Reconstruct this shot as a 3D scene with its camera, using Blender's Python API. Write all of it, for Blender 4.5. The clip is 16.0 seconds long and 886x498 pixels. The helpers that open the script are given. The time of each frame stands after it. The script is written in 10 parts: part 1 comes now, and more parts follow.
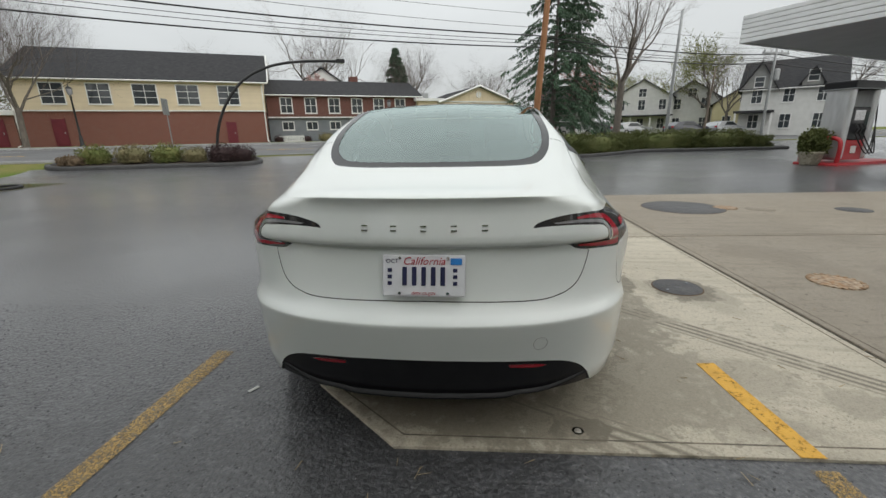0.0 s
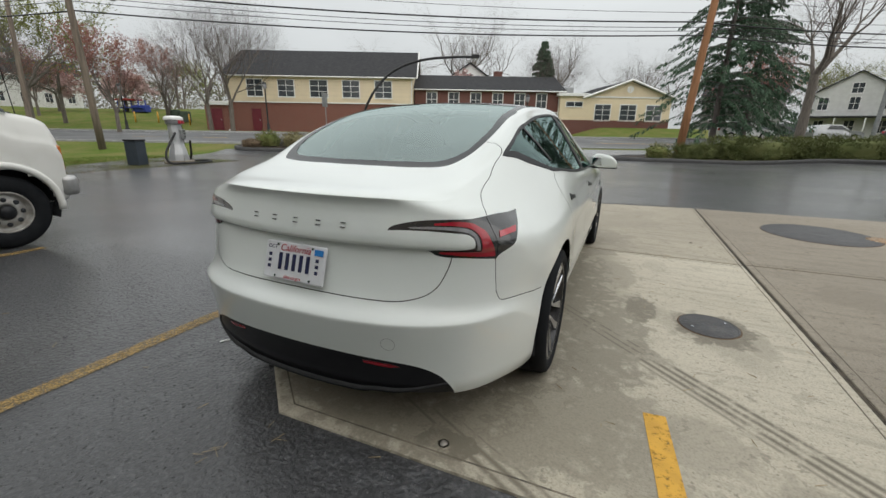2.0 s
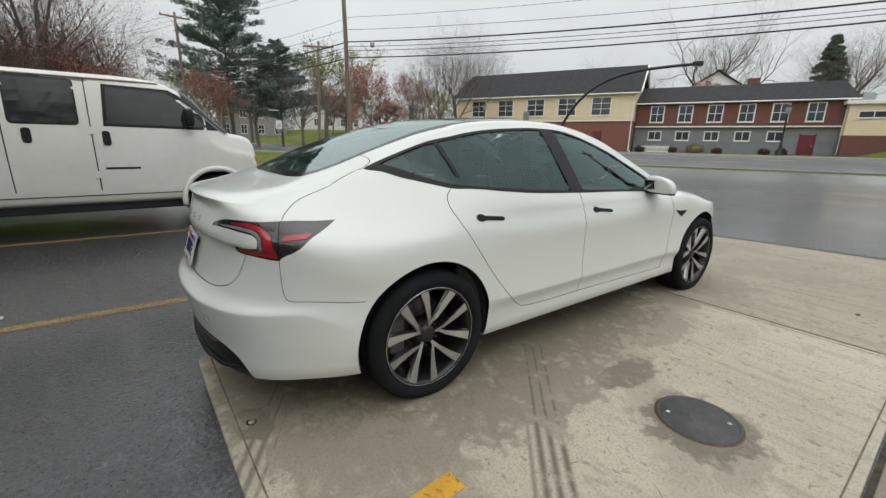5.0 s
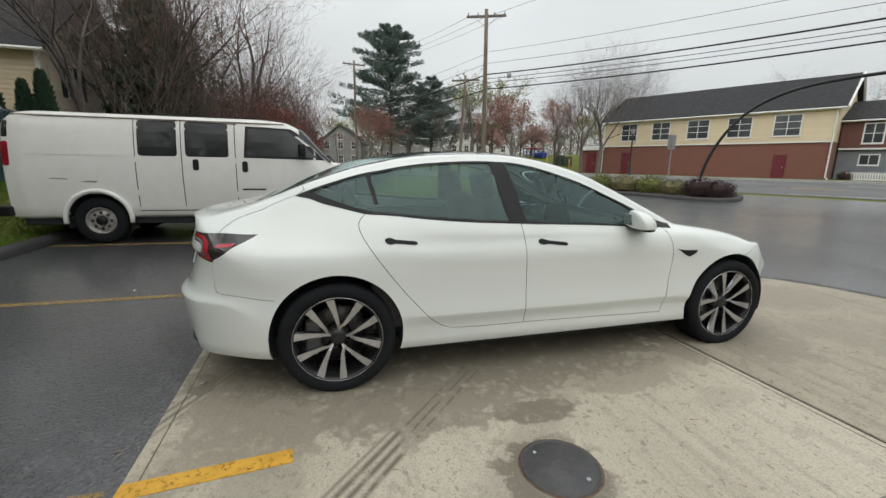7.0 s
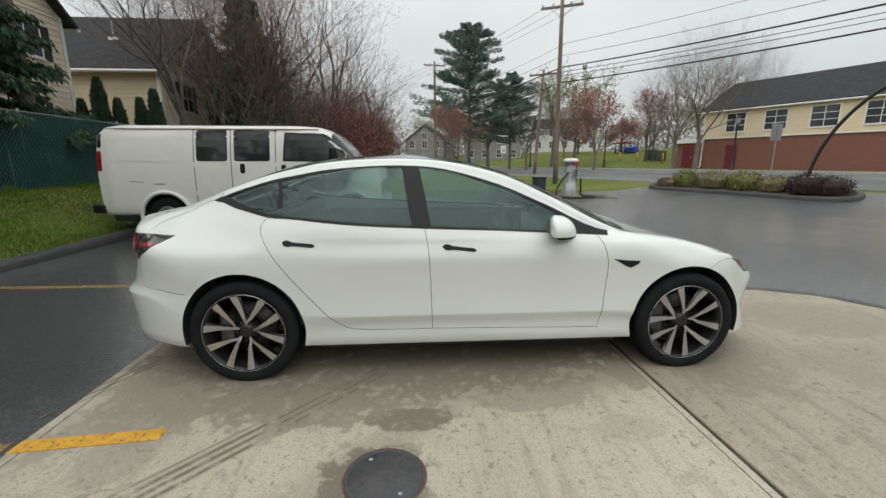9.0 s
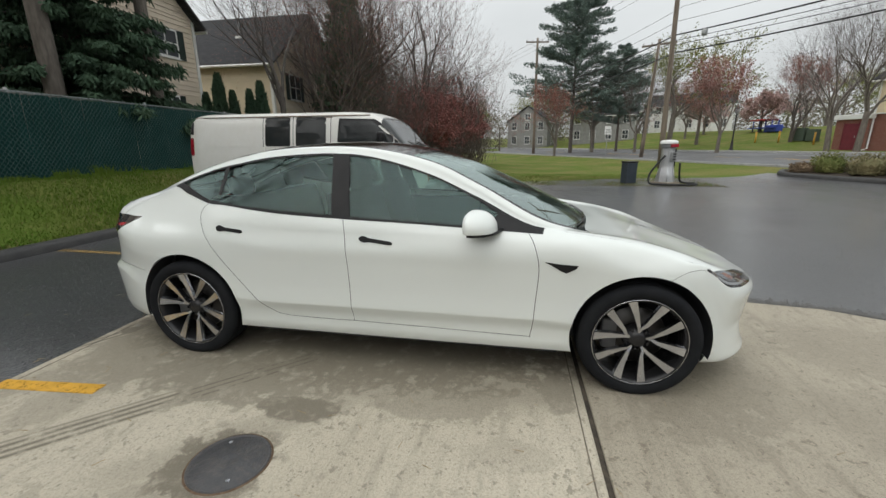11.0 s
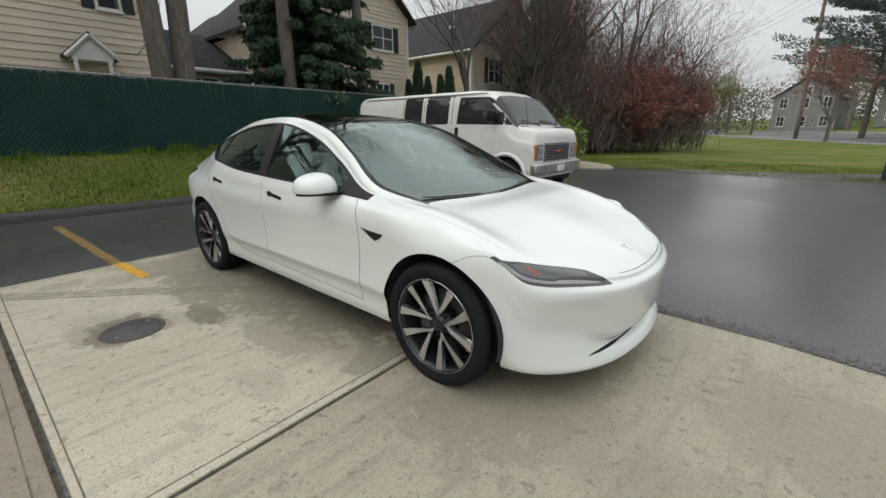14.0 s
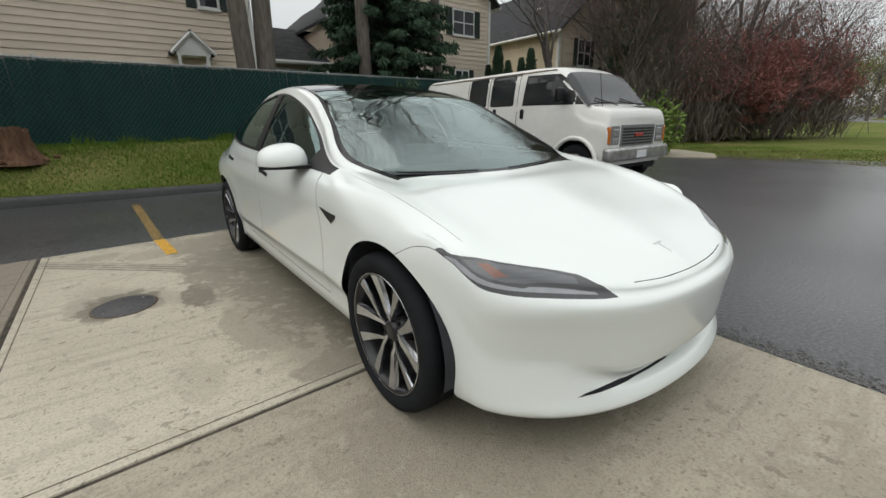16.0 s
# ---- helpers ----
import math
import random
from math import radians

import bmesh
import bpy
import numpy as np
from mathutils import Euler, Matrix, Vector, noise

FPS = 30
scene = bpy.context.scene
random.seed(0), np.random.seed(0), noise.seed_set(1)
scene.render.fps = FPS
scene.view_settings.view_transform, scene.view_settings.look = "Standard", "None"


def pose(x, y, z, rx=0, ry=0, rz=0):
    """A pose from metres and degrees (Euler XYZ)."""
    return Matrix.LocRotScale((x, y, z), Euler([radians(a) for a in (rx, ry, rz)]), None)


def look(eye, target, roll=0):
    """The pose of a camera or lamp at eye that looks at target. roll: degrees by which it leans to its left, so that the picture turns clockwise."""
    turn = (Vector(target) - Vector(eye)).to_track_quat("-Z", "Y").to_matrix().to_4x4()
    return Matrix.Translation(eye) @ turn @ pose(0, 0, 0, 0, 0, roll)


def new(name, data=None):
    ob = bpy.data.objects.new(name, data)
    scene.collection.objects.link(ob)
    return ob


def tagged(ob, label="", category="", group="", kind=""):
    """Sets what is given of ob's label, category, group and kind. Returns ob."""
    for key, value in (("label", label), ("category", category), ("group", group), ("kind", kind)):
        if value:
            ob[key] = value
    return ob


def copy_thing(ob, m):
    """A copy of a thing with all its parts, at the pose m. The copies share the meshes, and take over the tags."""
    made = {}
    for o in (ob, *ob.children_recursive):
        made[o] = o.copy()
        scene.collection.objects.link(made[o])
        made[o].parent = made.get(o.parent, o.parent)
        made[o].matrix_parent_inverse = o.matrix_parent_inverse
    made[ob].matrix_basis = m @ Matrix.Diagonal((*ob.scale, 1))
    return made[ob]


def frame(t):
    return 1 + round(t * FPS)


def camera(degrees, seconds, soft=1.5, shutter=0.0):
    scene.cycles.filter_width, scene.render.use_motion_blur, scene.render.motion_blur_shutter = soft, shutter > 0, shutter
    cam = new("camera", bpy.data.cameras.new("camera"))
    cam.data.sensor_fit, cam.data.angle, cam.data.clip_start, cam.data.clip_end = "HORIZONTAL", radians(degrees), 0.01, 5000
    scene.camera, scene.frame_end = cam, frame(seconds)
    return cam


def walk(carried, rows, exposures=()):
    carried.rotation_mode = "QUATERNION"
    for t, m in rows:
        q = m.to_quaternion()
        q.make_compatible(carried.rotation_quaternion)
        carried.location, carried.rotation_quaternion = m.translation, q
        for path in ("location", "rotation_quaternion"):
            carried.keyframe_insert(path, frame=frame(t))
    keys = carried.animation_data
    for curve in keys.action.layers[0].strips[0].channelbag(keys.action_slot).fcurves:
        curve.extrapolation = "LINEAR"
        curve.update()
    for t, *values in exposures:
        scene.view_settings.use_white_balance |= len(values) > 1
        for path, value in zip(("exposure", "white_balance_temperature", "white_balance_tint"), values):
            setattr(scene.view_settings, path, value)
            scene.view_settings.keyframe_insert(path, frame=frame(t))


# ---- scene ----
cam = camera(94.5, 16.0)
PATH = [
    (0, (0.194, -2.3, 1.232), (0.027, -0.381, 0.691), -1.0),
    (0.5, (0.393, -2.29, 1.243), (0.064, -0.394, 0.7), -0.5),
    (1, (0.609, -2.218, 1.25), (0.112, -0.36, 0.7), 0.0),
    (1.5, (0.923, -2.188, 1.259), (0.272, -0.382, 0.7), 0.6),
    (2, (1.172, -2.08, 1.257), (0.395, -0.326, 0.694), 0.9),
    (2.5, (1.357, -1.89, 1.258), (0.463, -0.19, 0.701), 0.6),
    (3, (1.604, -1.763, 1.254), (0.586, -0.132, 0.704), 0.2),
    (3.5, (1.866, -1.654, 1.27), (0.7, -0.122, 0.728), -0.0),
    (4, (2.045, -1.483, 1.258), (0.727, -0.075, 0.728), -0.0),
    (4.2, (2.115, -1.406, 1.26), (0.741, -0.05, 0.733), 0.3),
    (6.3, (3.017, -0.394, 1.308), (1.223, 0.378, 0.877), 1.0),
    (6.5, (3.102, -0.286, 1.327), (1.278, 0.419, 0.907), 1.0),
    (7, (3.196, -0.034, 1.334), (1.311, 0.502, 0.933), 1.0),
    (7.5, (3.246, 0.22, 1.366), (1.325, 0.614, 0.972), 0.9),
    (8, (3.365, 0.505, 1.37), (1.426, 0.795, 0.974), 0.6),
    (8.5, (3.422, 0.767, 1.38), (1.475, 0.978, 0.975), 0.3),
    (9, (3.38, 1.085, 1.385), (1.428, 1.213, 0.97), -0.0),
    (9.2, (3.371, 1.188, 1.387), (1.418, 1.28, 0.968), -0.1),
    (11.3, (3.122, 2.393, 1.415), (1.24, 1.937, 0.913), -0.2),
    (11.5, (3.094, 2.537, 1.41), (1.23, 2.017, 0.904), -0.1),
    (12, (2.971, 2.878, 1.374), (1.157, 2.212, 0.857), -0.4),
    (12.5, (2.875, 3.207, 1.372), (1.123, 2.397, 0.849), -0.7),
    (13, (2.757, 3.571, 1.392), (1.081, 2.618, 0.861), -0.7),
    (13.5, (2.54, 3.871, 1.381), (0.964, 2.766, 0.839), -0.5),
    (14, (2.33, 4.16, 1.316), (0.875, 2.91, 0.752), -0.2),
    (14.5, (2.098, 4.274, 1.263), (0.759, 2.908, 0.679), -0.2),
    (15, (1.882, 4.267, 1.229), (0.637, 2.82, 0.631), -0.4),
    (15.5, (1.68, 4.25, 1.177), (0.496, 2.755, 0.577), -0.7),
    (16, (1.611, 4.211, 1.16), (0.459, 2.689, 0.562), -1.0),
]
walk(cam, [(t, look(eye, target, roll)) for t, eye, target, roll in PATH])

# ---- light ----
SUN_EL, SUN_AZ = 44.0, 130.0
world = bpy.data.worlds.new("overcast_sky")
scene.world = world
world.use_nodes = True
wn, wl = world.node_tree.nodes, world.node_tree.links
wn.clear()
w_out = wn.new("ShaderNodeOutputWorld")
w_bg = wn.new("ShaderNodeBackground")
w_sky = wn.new("ShaderNodeTexSky")
w_sky.sky_type, w_sky.sun_disc = "NISHITA", False
w_sky.sun_elevation, w_sky.sun_rotation = radians(SUN_EL), radians(SUN_AZ)
w_sky.air_density, w_sky.dust_density, w_sky.ozone_density = 1.0, 6.0, 1.0
w_geo = wn.new("ShaderNodeTexCoord")
w_sep = wn.new("ShaderNodeSeparateXYZ")
w_ramp = wn.new("ShaderNodeMapRange")
w_ramp.inputs["From Min"].default_value, w_ramp.inputs["From Max"].default_value = 0.0, 1.0
w_ramp.inputs["To Min"].default_value, w_ramp.inputs["To Max"].default_value = 0.44, 1.04
w_cloud = wn.new("ShaderNodeTexNoise")
w_cloud.inputs["Scale"].default_value, w_cloud.inputs["Detail"].default_value = 2.2, 5.0
w_map = wn.new("ShaderNodeMapping")
w_map.inputs["Scale"].default_value = (1.0, 1.0, 2.6)
w_cr = wn.new("ShaderNodeMapRange")
w_cr.inputs["From Min"].default_value, w_cr.inputs["From Max"].default_value = 0.3, 0.7
w_cr.inputs["To Min"].default_value, w_cr.inputs["To Max"].default_value = 0.93, 1.07
w_mul = wn.new("ShaderNodeMath")
w_mul.operation = "MULTIPLY"
w_tint = wn.new("ShaderNodeVectorMath")
w_tint.operation = "SCALE"
w_tint.inputs[0].default_value = (0.962, 1.0, 1.005)
w_small = wn.new("ShaderNodeVectorMath")
w_small.operation = "SCALE"
w_small.inputs["Scale"].default_value = 0.006
w_add = wn.new("ShaderNodeVectorMath")
w_add.operation = "ADD"
wl.new(w_geo.outputs["Generated"], w_sep.inputs[0])
wl.new(w_geo.outputs["Generated"], w_map.inputs[0])
wl.new(w_map.outputs[0], w_cloud.inputs["Vector"])
wl.new(w_sep.outputs["Z"], w_ramp.inputs["Value"])
wl.new(w_cloud.outputs[0], w_cr.inputs["Value"])
wl.new(w_ramp.outputs[0], w_mul.inputs[0])
wl.new(w_cr.outputs[0], w_mul.inputs[1])
wl.new(w_mul.outputs[0], w_tint.inputs["Scale"])
wl.new(w_sky.outputs[0], w_small.inputs[0])
wl.new(w_tint.outputs[0], w_add.inputs[0])
wl.new(w_small.outputs[0], w_add.inputs[1])
wl.new(w_add.outputs[0], w_bg.inputs["Color"])
w_bg.inputs["Strength"].default_value = 1.0
wl.new(w_bg.outputs[0], w_out.inputs[0])

sun = new("sun", bpy.data.lights.new("sun", "SUN"))
sun.data.energy, sun.data.angle, sun.data.color = 1.20, radians(110), (1.0, 0.97, 0.93)
sun.matrix_world = pose(0, 0, 60, 90 - SUN_EL, 0, 180 - SUN_AZ)
scene.view_settings.exposure = 0.37


# ---- materials ----
def mat(name, c1, c2=None, scale=6.0, rough=0.6, metal=0.0, bump=0.0, bscale=80.0, coat=0.0, spec=0.5,
        rvar=0.0, fine=None, fscale=120.0, famt=0.35, detail=6.0, trans=0.0, ior=1.45, rand=0.0, stretch=(1, 1, 1), contrast=(0.35, 0.65)):
    """A node material: two colours mixed by a broad noise, a finer grain over it, roughness that varies, fine relief."""
    m = bpy.data.materials.new(name)
    m.use_nodes = True
    n, l = m.node_tree.nodes, m.node_tree.links
    b = n["Principled BSDF"]
    b.inputs["Roughness"].default_value, b.inputs["Metallic"].default_value = rough, metal
    b.inputs["Coat Weight"].default_value, b.inputs["Coat Roughness"].default_value = coat, 0.03
    b.inputs["Specular IOR Level"].default_value = spec
    b.inputs["Transmission Weight"].default_value, b.inputs["IOR"].default_value = trans, ior
    c2 = c2 or tuple(c * 0.8 for c in c1)
    tc = n.new("ShaderNodeTexCoord")
    mp = n.new("ShaderNodeMapping")
    mp.inputs["Scale"].default_value = stretch
    l.new(tc.outputs["Object"], mp.inputs[0])
    no = n.new("ShaderNodeTexNoise")
    no.inputs["Scale"].default_value, no.inputs["Detail"].default_value = scale, detail
    l.new(mp.outputs[0], no.inputs["Vector"])
    mr = n.new("ShaderNodeMapRange")
    mr.inputs["From Min"].default_value, mr.inputs["From Max"].default_value = contrast
    l.new(no.outputs[0], mr.inputs["Value"])
    mix = n.new("ShaderNodeMix")
    mix.data_type = "RGBA"
    mix.inputs[6].default_value, mix.inputs[7].default_value = (*c1, 1), (*c2, 1)
    l.new(mr.outputs[0], mix.inputs[0])
    col = mix.outputs[2]
    if fine:
        nf = n.new("ShaderNodeTexNoise")
        nf.inputs["Scale"].default_value, nf.inputs["Detail"].default_value = fscale, 3.0
        l.new(mp.outputs[0], nf.inputs["Vector"])
        fr = n.new("ShaderNodeMapRange")
        fr.inputs["From Min"].default_value, fr.inputs["From Max"].default_value = 0.45, 0.7
        fr.inputs["To Max"].default_value = famt
        l.new(nf.outputs[0], fr.inputs["Value"])
        m2 = n.new("ShaderNodeMix")
        m2.data_type = "RGBA"
        m2.inputs[7].default_value = (*fine, 1)
        l.new(col, m2.inputs[6])
        l.new(fr.outputs[0], m2.inputs[0])
        col = m2.outputs[2]
    if rand:
        oi = n.new("ShaderNodeObjectInfo")
        rr = n.new("ShaderNodeMapRange")
        rr.inputs["To Min"].default_value, rr.inputs["To Max"].default_value = 1 - rand, 1 + rand
        l.new(oi.outputs["Random"], rr.inputs["Value"])
        hs = n.new("ShaderNodeHueSaturation")
        l.new(rr.outputs[0], hs.inputs["Value"])
        l.new(col, hs.inputs["Color"])
        col = hs.outputs[0]
    l.new(col, b.inputs["Base Color"])
    if rvar:
        r2 = n.new("ShaderNodeMapRange")
        r2.inputs["From Min"].default_value, r2.inputs["From Max"].default_value = 0.3, 0.7
        r2.inputs["To Min"].default_value, r2.inputs["To Max"].default_value = max(0.02, rough - rvar), min(1, rough + rvar)
        n3 = n.new("ShaderNodeTexNoise")
        n3.inputs["Scale"].default_value, n3.inputs["Detail"].default_value = scale * 0.37, 5.0
        l.new(mp.outputs[0], n3.inputs["Vector"])
        l.new(n3.outputs[0], r2.inputs["Value"])
        l.new(r2.outputs[0], b.inputs["Roughness"])
    if bump:
        nb = n.new("ShaderNodeTexNoise")
        nb.inputs["Scale"].default_value, nb.inputs["Detail"].default_value = bscale, 4.0
        l.new(mp.outputs[0], nb.inputs["Vector"])
        bp = n.new("ShaderNodeBump")
        bp.inputs["Strength"].default_value, bp.inputs["Distance"].default_value = bump, 0.01
        l.new(nb.outputs[0], bp.inputs["Height"])
        l.new(bp.outputs[0], b.inputs["Normal"])
    return m


def clear_glass(name, tint, gloss=1.0, haze=0.0, ior=1.62, sheen=(1, 1, 1)):
    """Thin pane: tinted see-through with a sharp reflection that grows at grazing angles."""
    m = bpy.data.materials.new(name)
    m.use_nodes = True
    n, l = m.node_tree.nodes, m.node_tree.links
    n.clear()
    o = n.new("ShaderNodeOutputMaterial")
    t = n.new("ShaderNodeBsdfTransparent")
    t.inputs[0].default_value = (*tint, 1)
    g = n.new("ShaderNodeBsdfGlossy")
    g.inputs["Roughness"].default_value = 0.015 + haze
    g.inputs["Color"].default_value = (gloss * sheen[0], gloss * sheen[1], gloss * sheen[2], 1)
    f = n.new("ShaderNodeFresnel")
    f.inputs["IOR"].default_value = ior
    # both faces of the pane reflect: 2r / (1 + r)
    two, one, div = n.new("ShaderNodeMath"), n.new("ShaderNodeMath"), n.new("ShaderNodeMath")
    two.operation, one.operation, div.operation = "MULTIPLY", "ADD", "DIVIDE"
    two.inputs[1].default_value, one.inputs[1].default_value = 2.0, 1.0
    l.new(f.outputs[0], two.inputs[0])
    l.new(f.outputs[0], one.inputs[0])
    l.new(two.outputs[0], div.inputs[0])
    l.new(one.outputs[0], div.inputs[1])
    x = n.new("ShaderNodeMixShader")
    l.new(div.outputs[0], x.inputs[0])
    l.new(t.outputs[0], x.inputs[1])
    l.new(g.outputs[0], x.inputs[2])
    l.new(x.outputs[0], o.inputs[0])
    return m


M_PAINT = mat("white_pearl_paint", (0.750, 0.785, 0.758), (0.735, 0.77, 0.742), 0.8, 0.34, coat=1.0, fine=(0.70, 0.71, 0.69), fscale=300, famt=0.12)
M_GAP = mat("dark_seal_rubber", (0.02, 0.02, 0.02), (0.012, 0.012, 0.012), 12, 0.7)
M_TRIM = mat("satin_black_trim", (0.014, 0.014, 0.015), (0.010, 0.010, 0.011), 9, 0.42, spec=0.3)
M_PLASTIC = mat("black_plastic", (0.012, 0.012, 0.014), (0.008, 0.008, 0.010), 14, 0.35, bump=0.05, bscale=400, spec=0.4)
M_LINER = mat("wheel_well_liner", (0.034, 0.036, 0.042), (0.026, 0.028, 0.032), 20, 0.85)
M_TYRE = mat("tyre_rubber", (0.018, 0.019, 0.021), (0.013, 0.014, 0.016), 8, 0.85, bump=0.15, bscale=200, spec=0.12)
M_RIM = mat("machined_alloy", (0.60, 0.61, 0.64), (0.46, 0.47, 0.50), 9, 0.24, metal=1.0)
M_RIMBLK = mat("gloss_black_rim", (0.02, 0.02, 0.021), (0.015, 0.015, 0.016), 6, 0.25)
M_BRAKE = mat("brake_steel", (0.085, 0.082, 0.08), (0.055, 0.052, 0.05), 8, 0.4, metal=0.9)
M_GLASS = clear_glass("tinted_glass", (0.55, 0.70, 0.65), 0.80, ior=1.48, sheen=(0.72, 0.95, 0.92))
M_GLASSDK = clear_glass("dark_tinted_glass", (0.10, 0.11, 0.11))
M_WSGLASS = clear_glass("windshield_glass", (0.46, 0.62, 0.59), 1.0, ior=1.80, sheen=(0.86, 1.0, 0.97))
M_FRIT = mat("black_glass_border", (0.008, 0.008, 0.009), (0.006, 0.006, 0.007), 5, 0.08)
M_LAMPRED = mat("red_lamp_lens", (0.46, 0.018, 0.035), (0.36, 0.012, 0.026), 5, 0.10, coat=1.0)
M_LAMPRED2 = mat("dark_red_reflector", (0.30, 0.014, 0.025), (0.22, 0.010, 0.018), 5, 0.2, coat=0.6)
M_LAMPDK = mat("smoked_lamp_lens", (0.03, 0.028, 0.03), (0.02, 0.02, 0.02), 5, 0.10, coat=1.0)
M_LENS = mat("grey_headlight_lens", (0.085, 0.09, 0.095), (0.06, 0.063, 0.068), 3, 0.12, coat=1.0, fine=(0.12, 0.125, 0.13), fscale=9, famt=0.5, stretch=(1, 1, 14))
M_GUIDE = mat("frosted_light_guide", (0.27, 0.28, 0.29), (0.20, 0.21, 0.22), 12, 0.2, coat=1.0)
M_LAMPCLR = mat("clear_lamp_lens", (0.30, 0.30, 0.31), (0.20, 0.20, 0.21), 30, 0.15, coat=1.0)
M_AMBER = mat("amber_lens", (0.22, 0.085, 0.05), (0.17, 0.065, 0.04), 20, 0.2, coat=1.0)
M_SEAT = mat("dark_seat_fabric", (0.03, 0.03, 0.032), (0.02, 0.02, 0.022), 12, 0.8)
M_DASH = mat("dashboard_trim", (0.05, 0.05, 0.052), (0.03, 0.03, 0.03), 8, 0.6)
M_PLATEW = mat("licence_plate_white", (0.72, 0.73, 0.75), (0.66, 0.67, 0.69), 20, 0.35)
M_PLATEB = mat("plate_navy_ink", (0.02, 0.025, 0.08), (0.02, 0.02, 0.06), 20, 0.4)
M_PLATER = mat("plate_red_ink", (0.45, 0.03, 0.05), (0.40, 0.03, 0.05), 20, 0.4)
M_PLATES = mat("plate_blue_sticker", (0.03, 0.22, 0.60), (0.03, 0.18, 0.5), 20, 0.4)
M_CHROME = mat("chrome", (0.75, 0.75, 0.76), (0.6, 0.6, 0.62), 8, 0.12, metal=1.0)
M_MIRROR = mat("mirror_glass", (0.9, 0.9, 0.9), (0.88, 0.88, 0.88), 2, 0.02, metal=1.0)


# ---- building helpers ----
def flat(v, lo, hi):
    """Smooth step from 0 at lo to 1 at hi."""
    t = min(1.0, max(0.0, (v - lo) / (hi - lo)))
    return t * t * (3 - 2 * t)


def mesh_ob(name, bm, material, parent=None, smooth=True, label="", kind=""):
    me = bpy.data.meshes.new(name)
    bm.to_mesh(me)
    bm.free()
    mats = material if isinstance(material, (list, tuple)) else [material]
    for m in mats:
        me.materials.append(m)
    if smooth:
        me.polygons.foreach_set("use_smooth", [True] * len(me.polygons))
    ob = new(name, me)
    if parent:
        ob.parent = parent
    return tagged(ob, label, kind=kind)


def part(name, bm, material, parent, label="", smooth=False):
    return mesh_ob(name, bm, material, parent, smooth, label)


def thing(name, label, category, m=None, group="", kind=""):
    ob = new(name)
    ob.empty_display_size = 0.2
    if m is not None:
        ob.matrix_world = m
    return tagged(ob, label, category, group, kind)


def raw(name, verts, faces, material, parent=None, smooth=False, label="", kind=""):
    me = bpy.data.meshes.new(name)
    me.from_pydata(verts, [], faces)
    for m in (material if isinstance(material, (list, tuple)) else [material]):
        me.materials.append(m)
    if smooth:
        me.polygons.foreach_set("use_smooth", [True] * len(me.polygons))
    me.update()
    ob = new(name, me)
    if parent:
        ob.parent = parent
    return tagged(ob, label, kind=kind)


def box(bm, x0, x1, y0, y1, z0, z1, bevel=0.0, m=None, segs=2):
    """A box with eased edges, added to bm."""
    r = bmesh.ops.create_cube(bm, size=1.0)
    vs = r["verts"]
    for v in vs:
        v.co = Vector(((x0 + x1) / 2 + v.co.x * (x1 - x0), (y0 + y1) / 2 + v.co.y * (y1 - y0), (z0 + z1) / 2 + v.co.z * (z1 - z0)))
    if bevel:
        es = list({e for v in vs for e in v.link_edges})
        g = bmesh.ops.bevel(bm, geom=es, offset=bevel, segments=segs, affect="EDGES", profile=0.5)
        vs = list({v for f in g["faces"] for v in f.verts} | {v for v in vs if v.is_valid})
    if m is not None:
        bmesh.ops.transform(bm, matrix=m, verts=[v for v in vs if v.is_valid])
    return vs


def bx(x0, x1, y0, y1, z0, z1, bevel=0.0, m=None, segs=2):
    bm = bmesh.new()
    box(bm, x0, x1, y0, y1, z0, z1, bevel, m, segs)
    return bm


def tube(bm, pts, radii, n=8, cap=True):
    """A round bar along pts, with its own radius at each."""
    pts = [Vector(p) for p in pts]
    if not isinstance(radii, (list, tuple)):
        radii = [radii] * len(pts)
    rings, up = [], Vector((0, 0, 1))
    prev = None
    for i, p in enumerate(pts):
        d = (pts[min(i + 1, len(pts) - 1)] - pts[max(i - 1, 0)]).normalized()
        a = prev - d * prev.dot(d) if prev is not None else (up.cross(d) if abs(d.z) < 0.95 else Vector((1, 0, 0)).cross(d))
        if a.length < 1e-6:
            a = Vector((1, 0, 0)).cross(d)
        a.normalize()
        prev = a
        b = d.cross(a)
        rings.append([bm.verts.new(p + (a * math.cos(k * math.tau / n) + b * math.sin(k * math.tau / n)) * radii[i]) for k in range(n)])
    for r0, r1 in zip(rings, rings[1:]):
        for k in range(n):
            bm.faces.new((r0[k], r0[(k + 1) % n], r1[(k + 1) % n], r1[k]))
    if cap and n > 2:
        bm.faces.new(rings[0][::-1])
        bm.faces.new(rings[-1])
    return rings


def rod(pts, radii, n=8):
    bm = bmesh.new()
    tube(bm, pts, radii, n)
    return bm


def lathe(profile, n=48, axis="z"):
    """Turn (radius, height) pairs round an axis."""
    bm = bmesh.new()
    rings = []
    for r, h in profile:
        ring = []
        for k in range(n):
            a = k * math.tau / n
            c, s = r * math.cos(a), r * math.sin(a)
            ring.append(bm.verts.new({"z": (c, s, h), "x": (h, c, s), "y": (s, h, c)}[axis]))
        rings.append(ring)
    for r0, r1 in zip(rings, rings[1:]):
        for k in range(n):
            bm.faces.new((r0[k], r0[(k + 1) % n], r1[(k + 1) % n], r1[k]))
    return bm


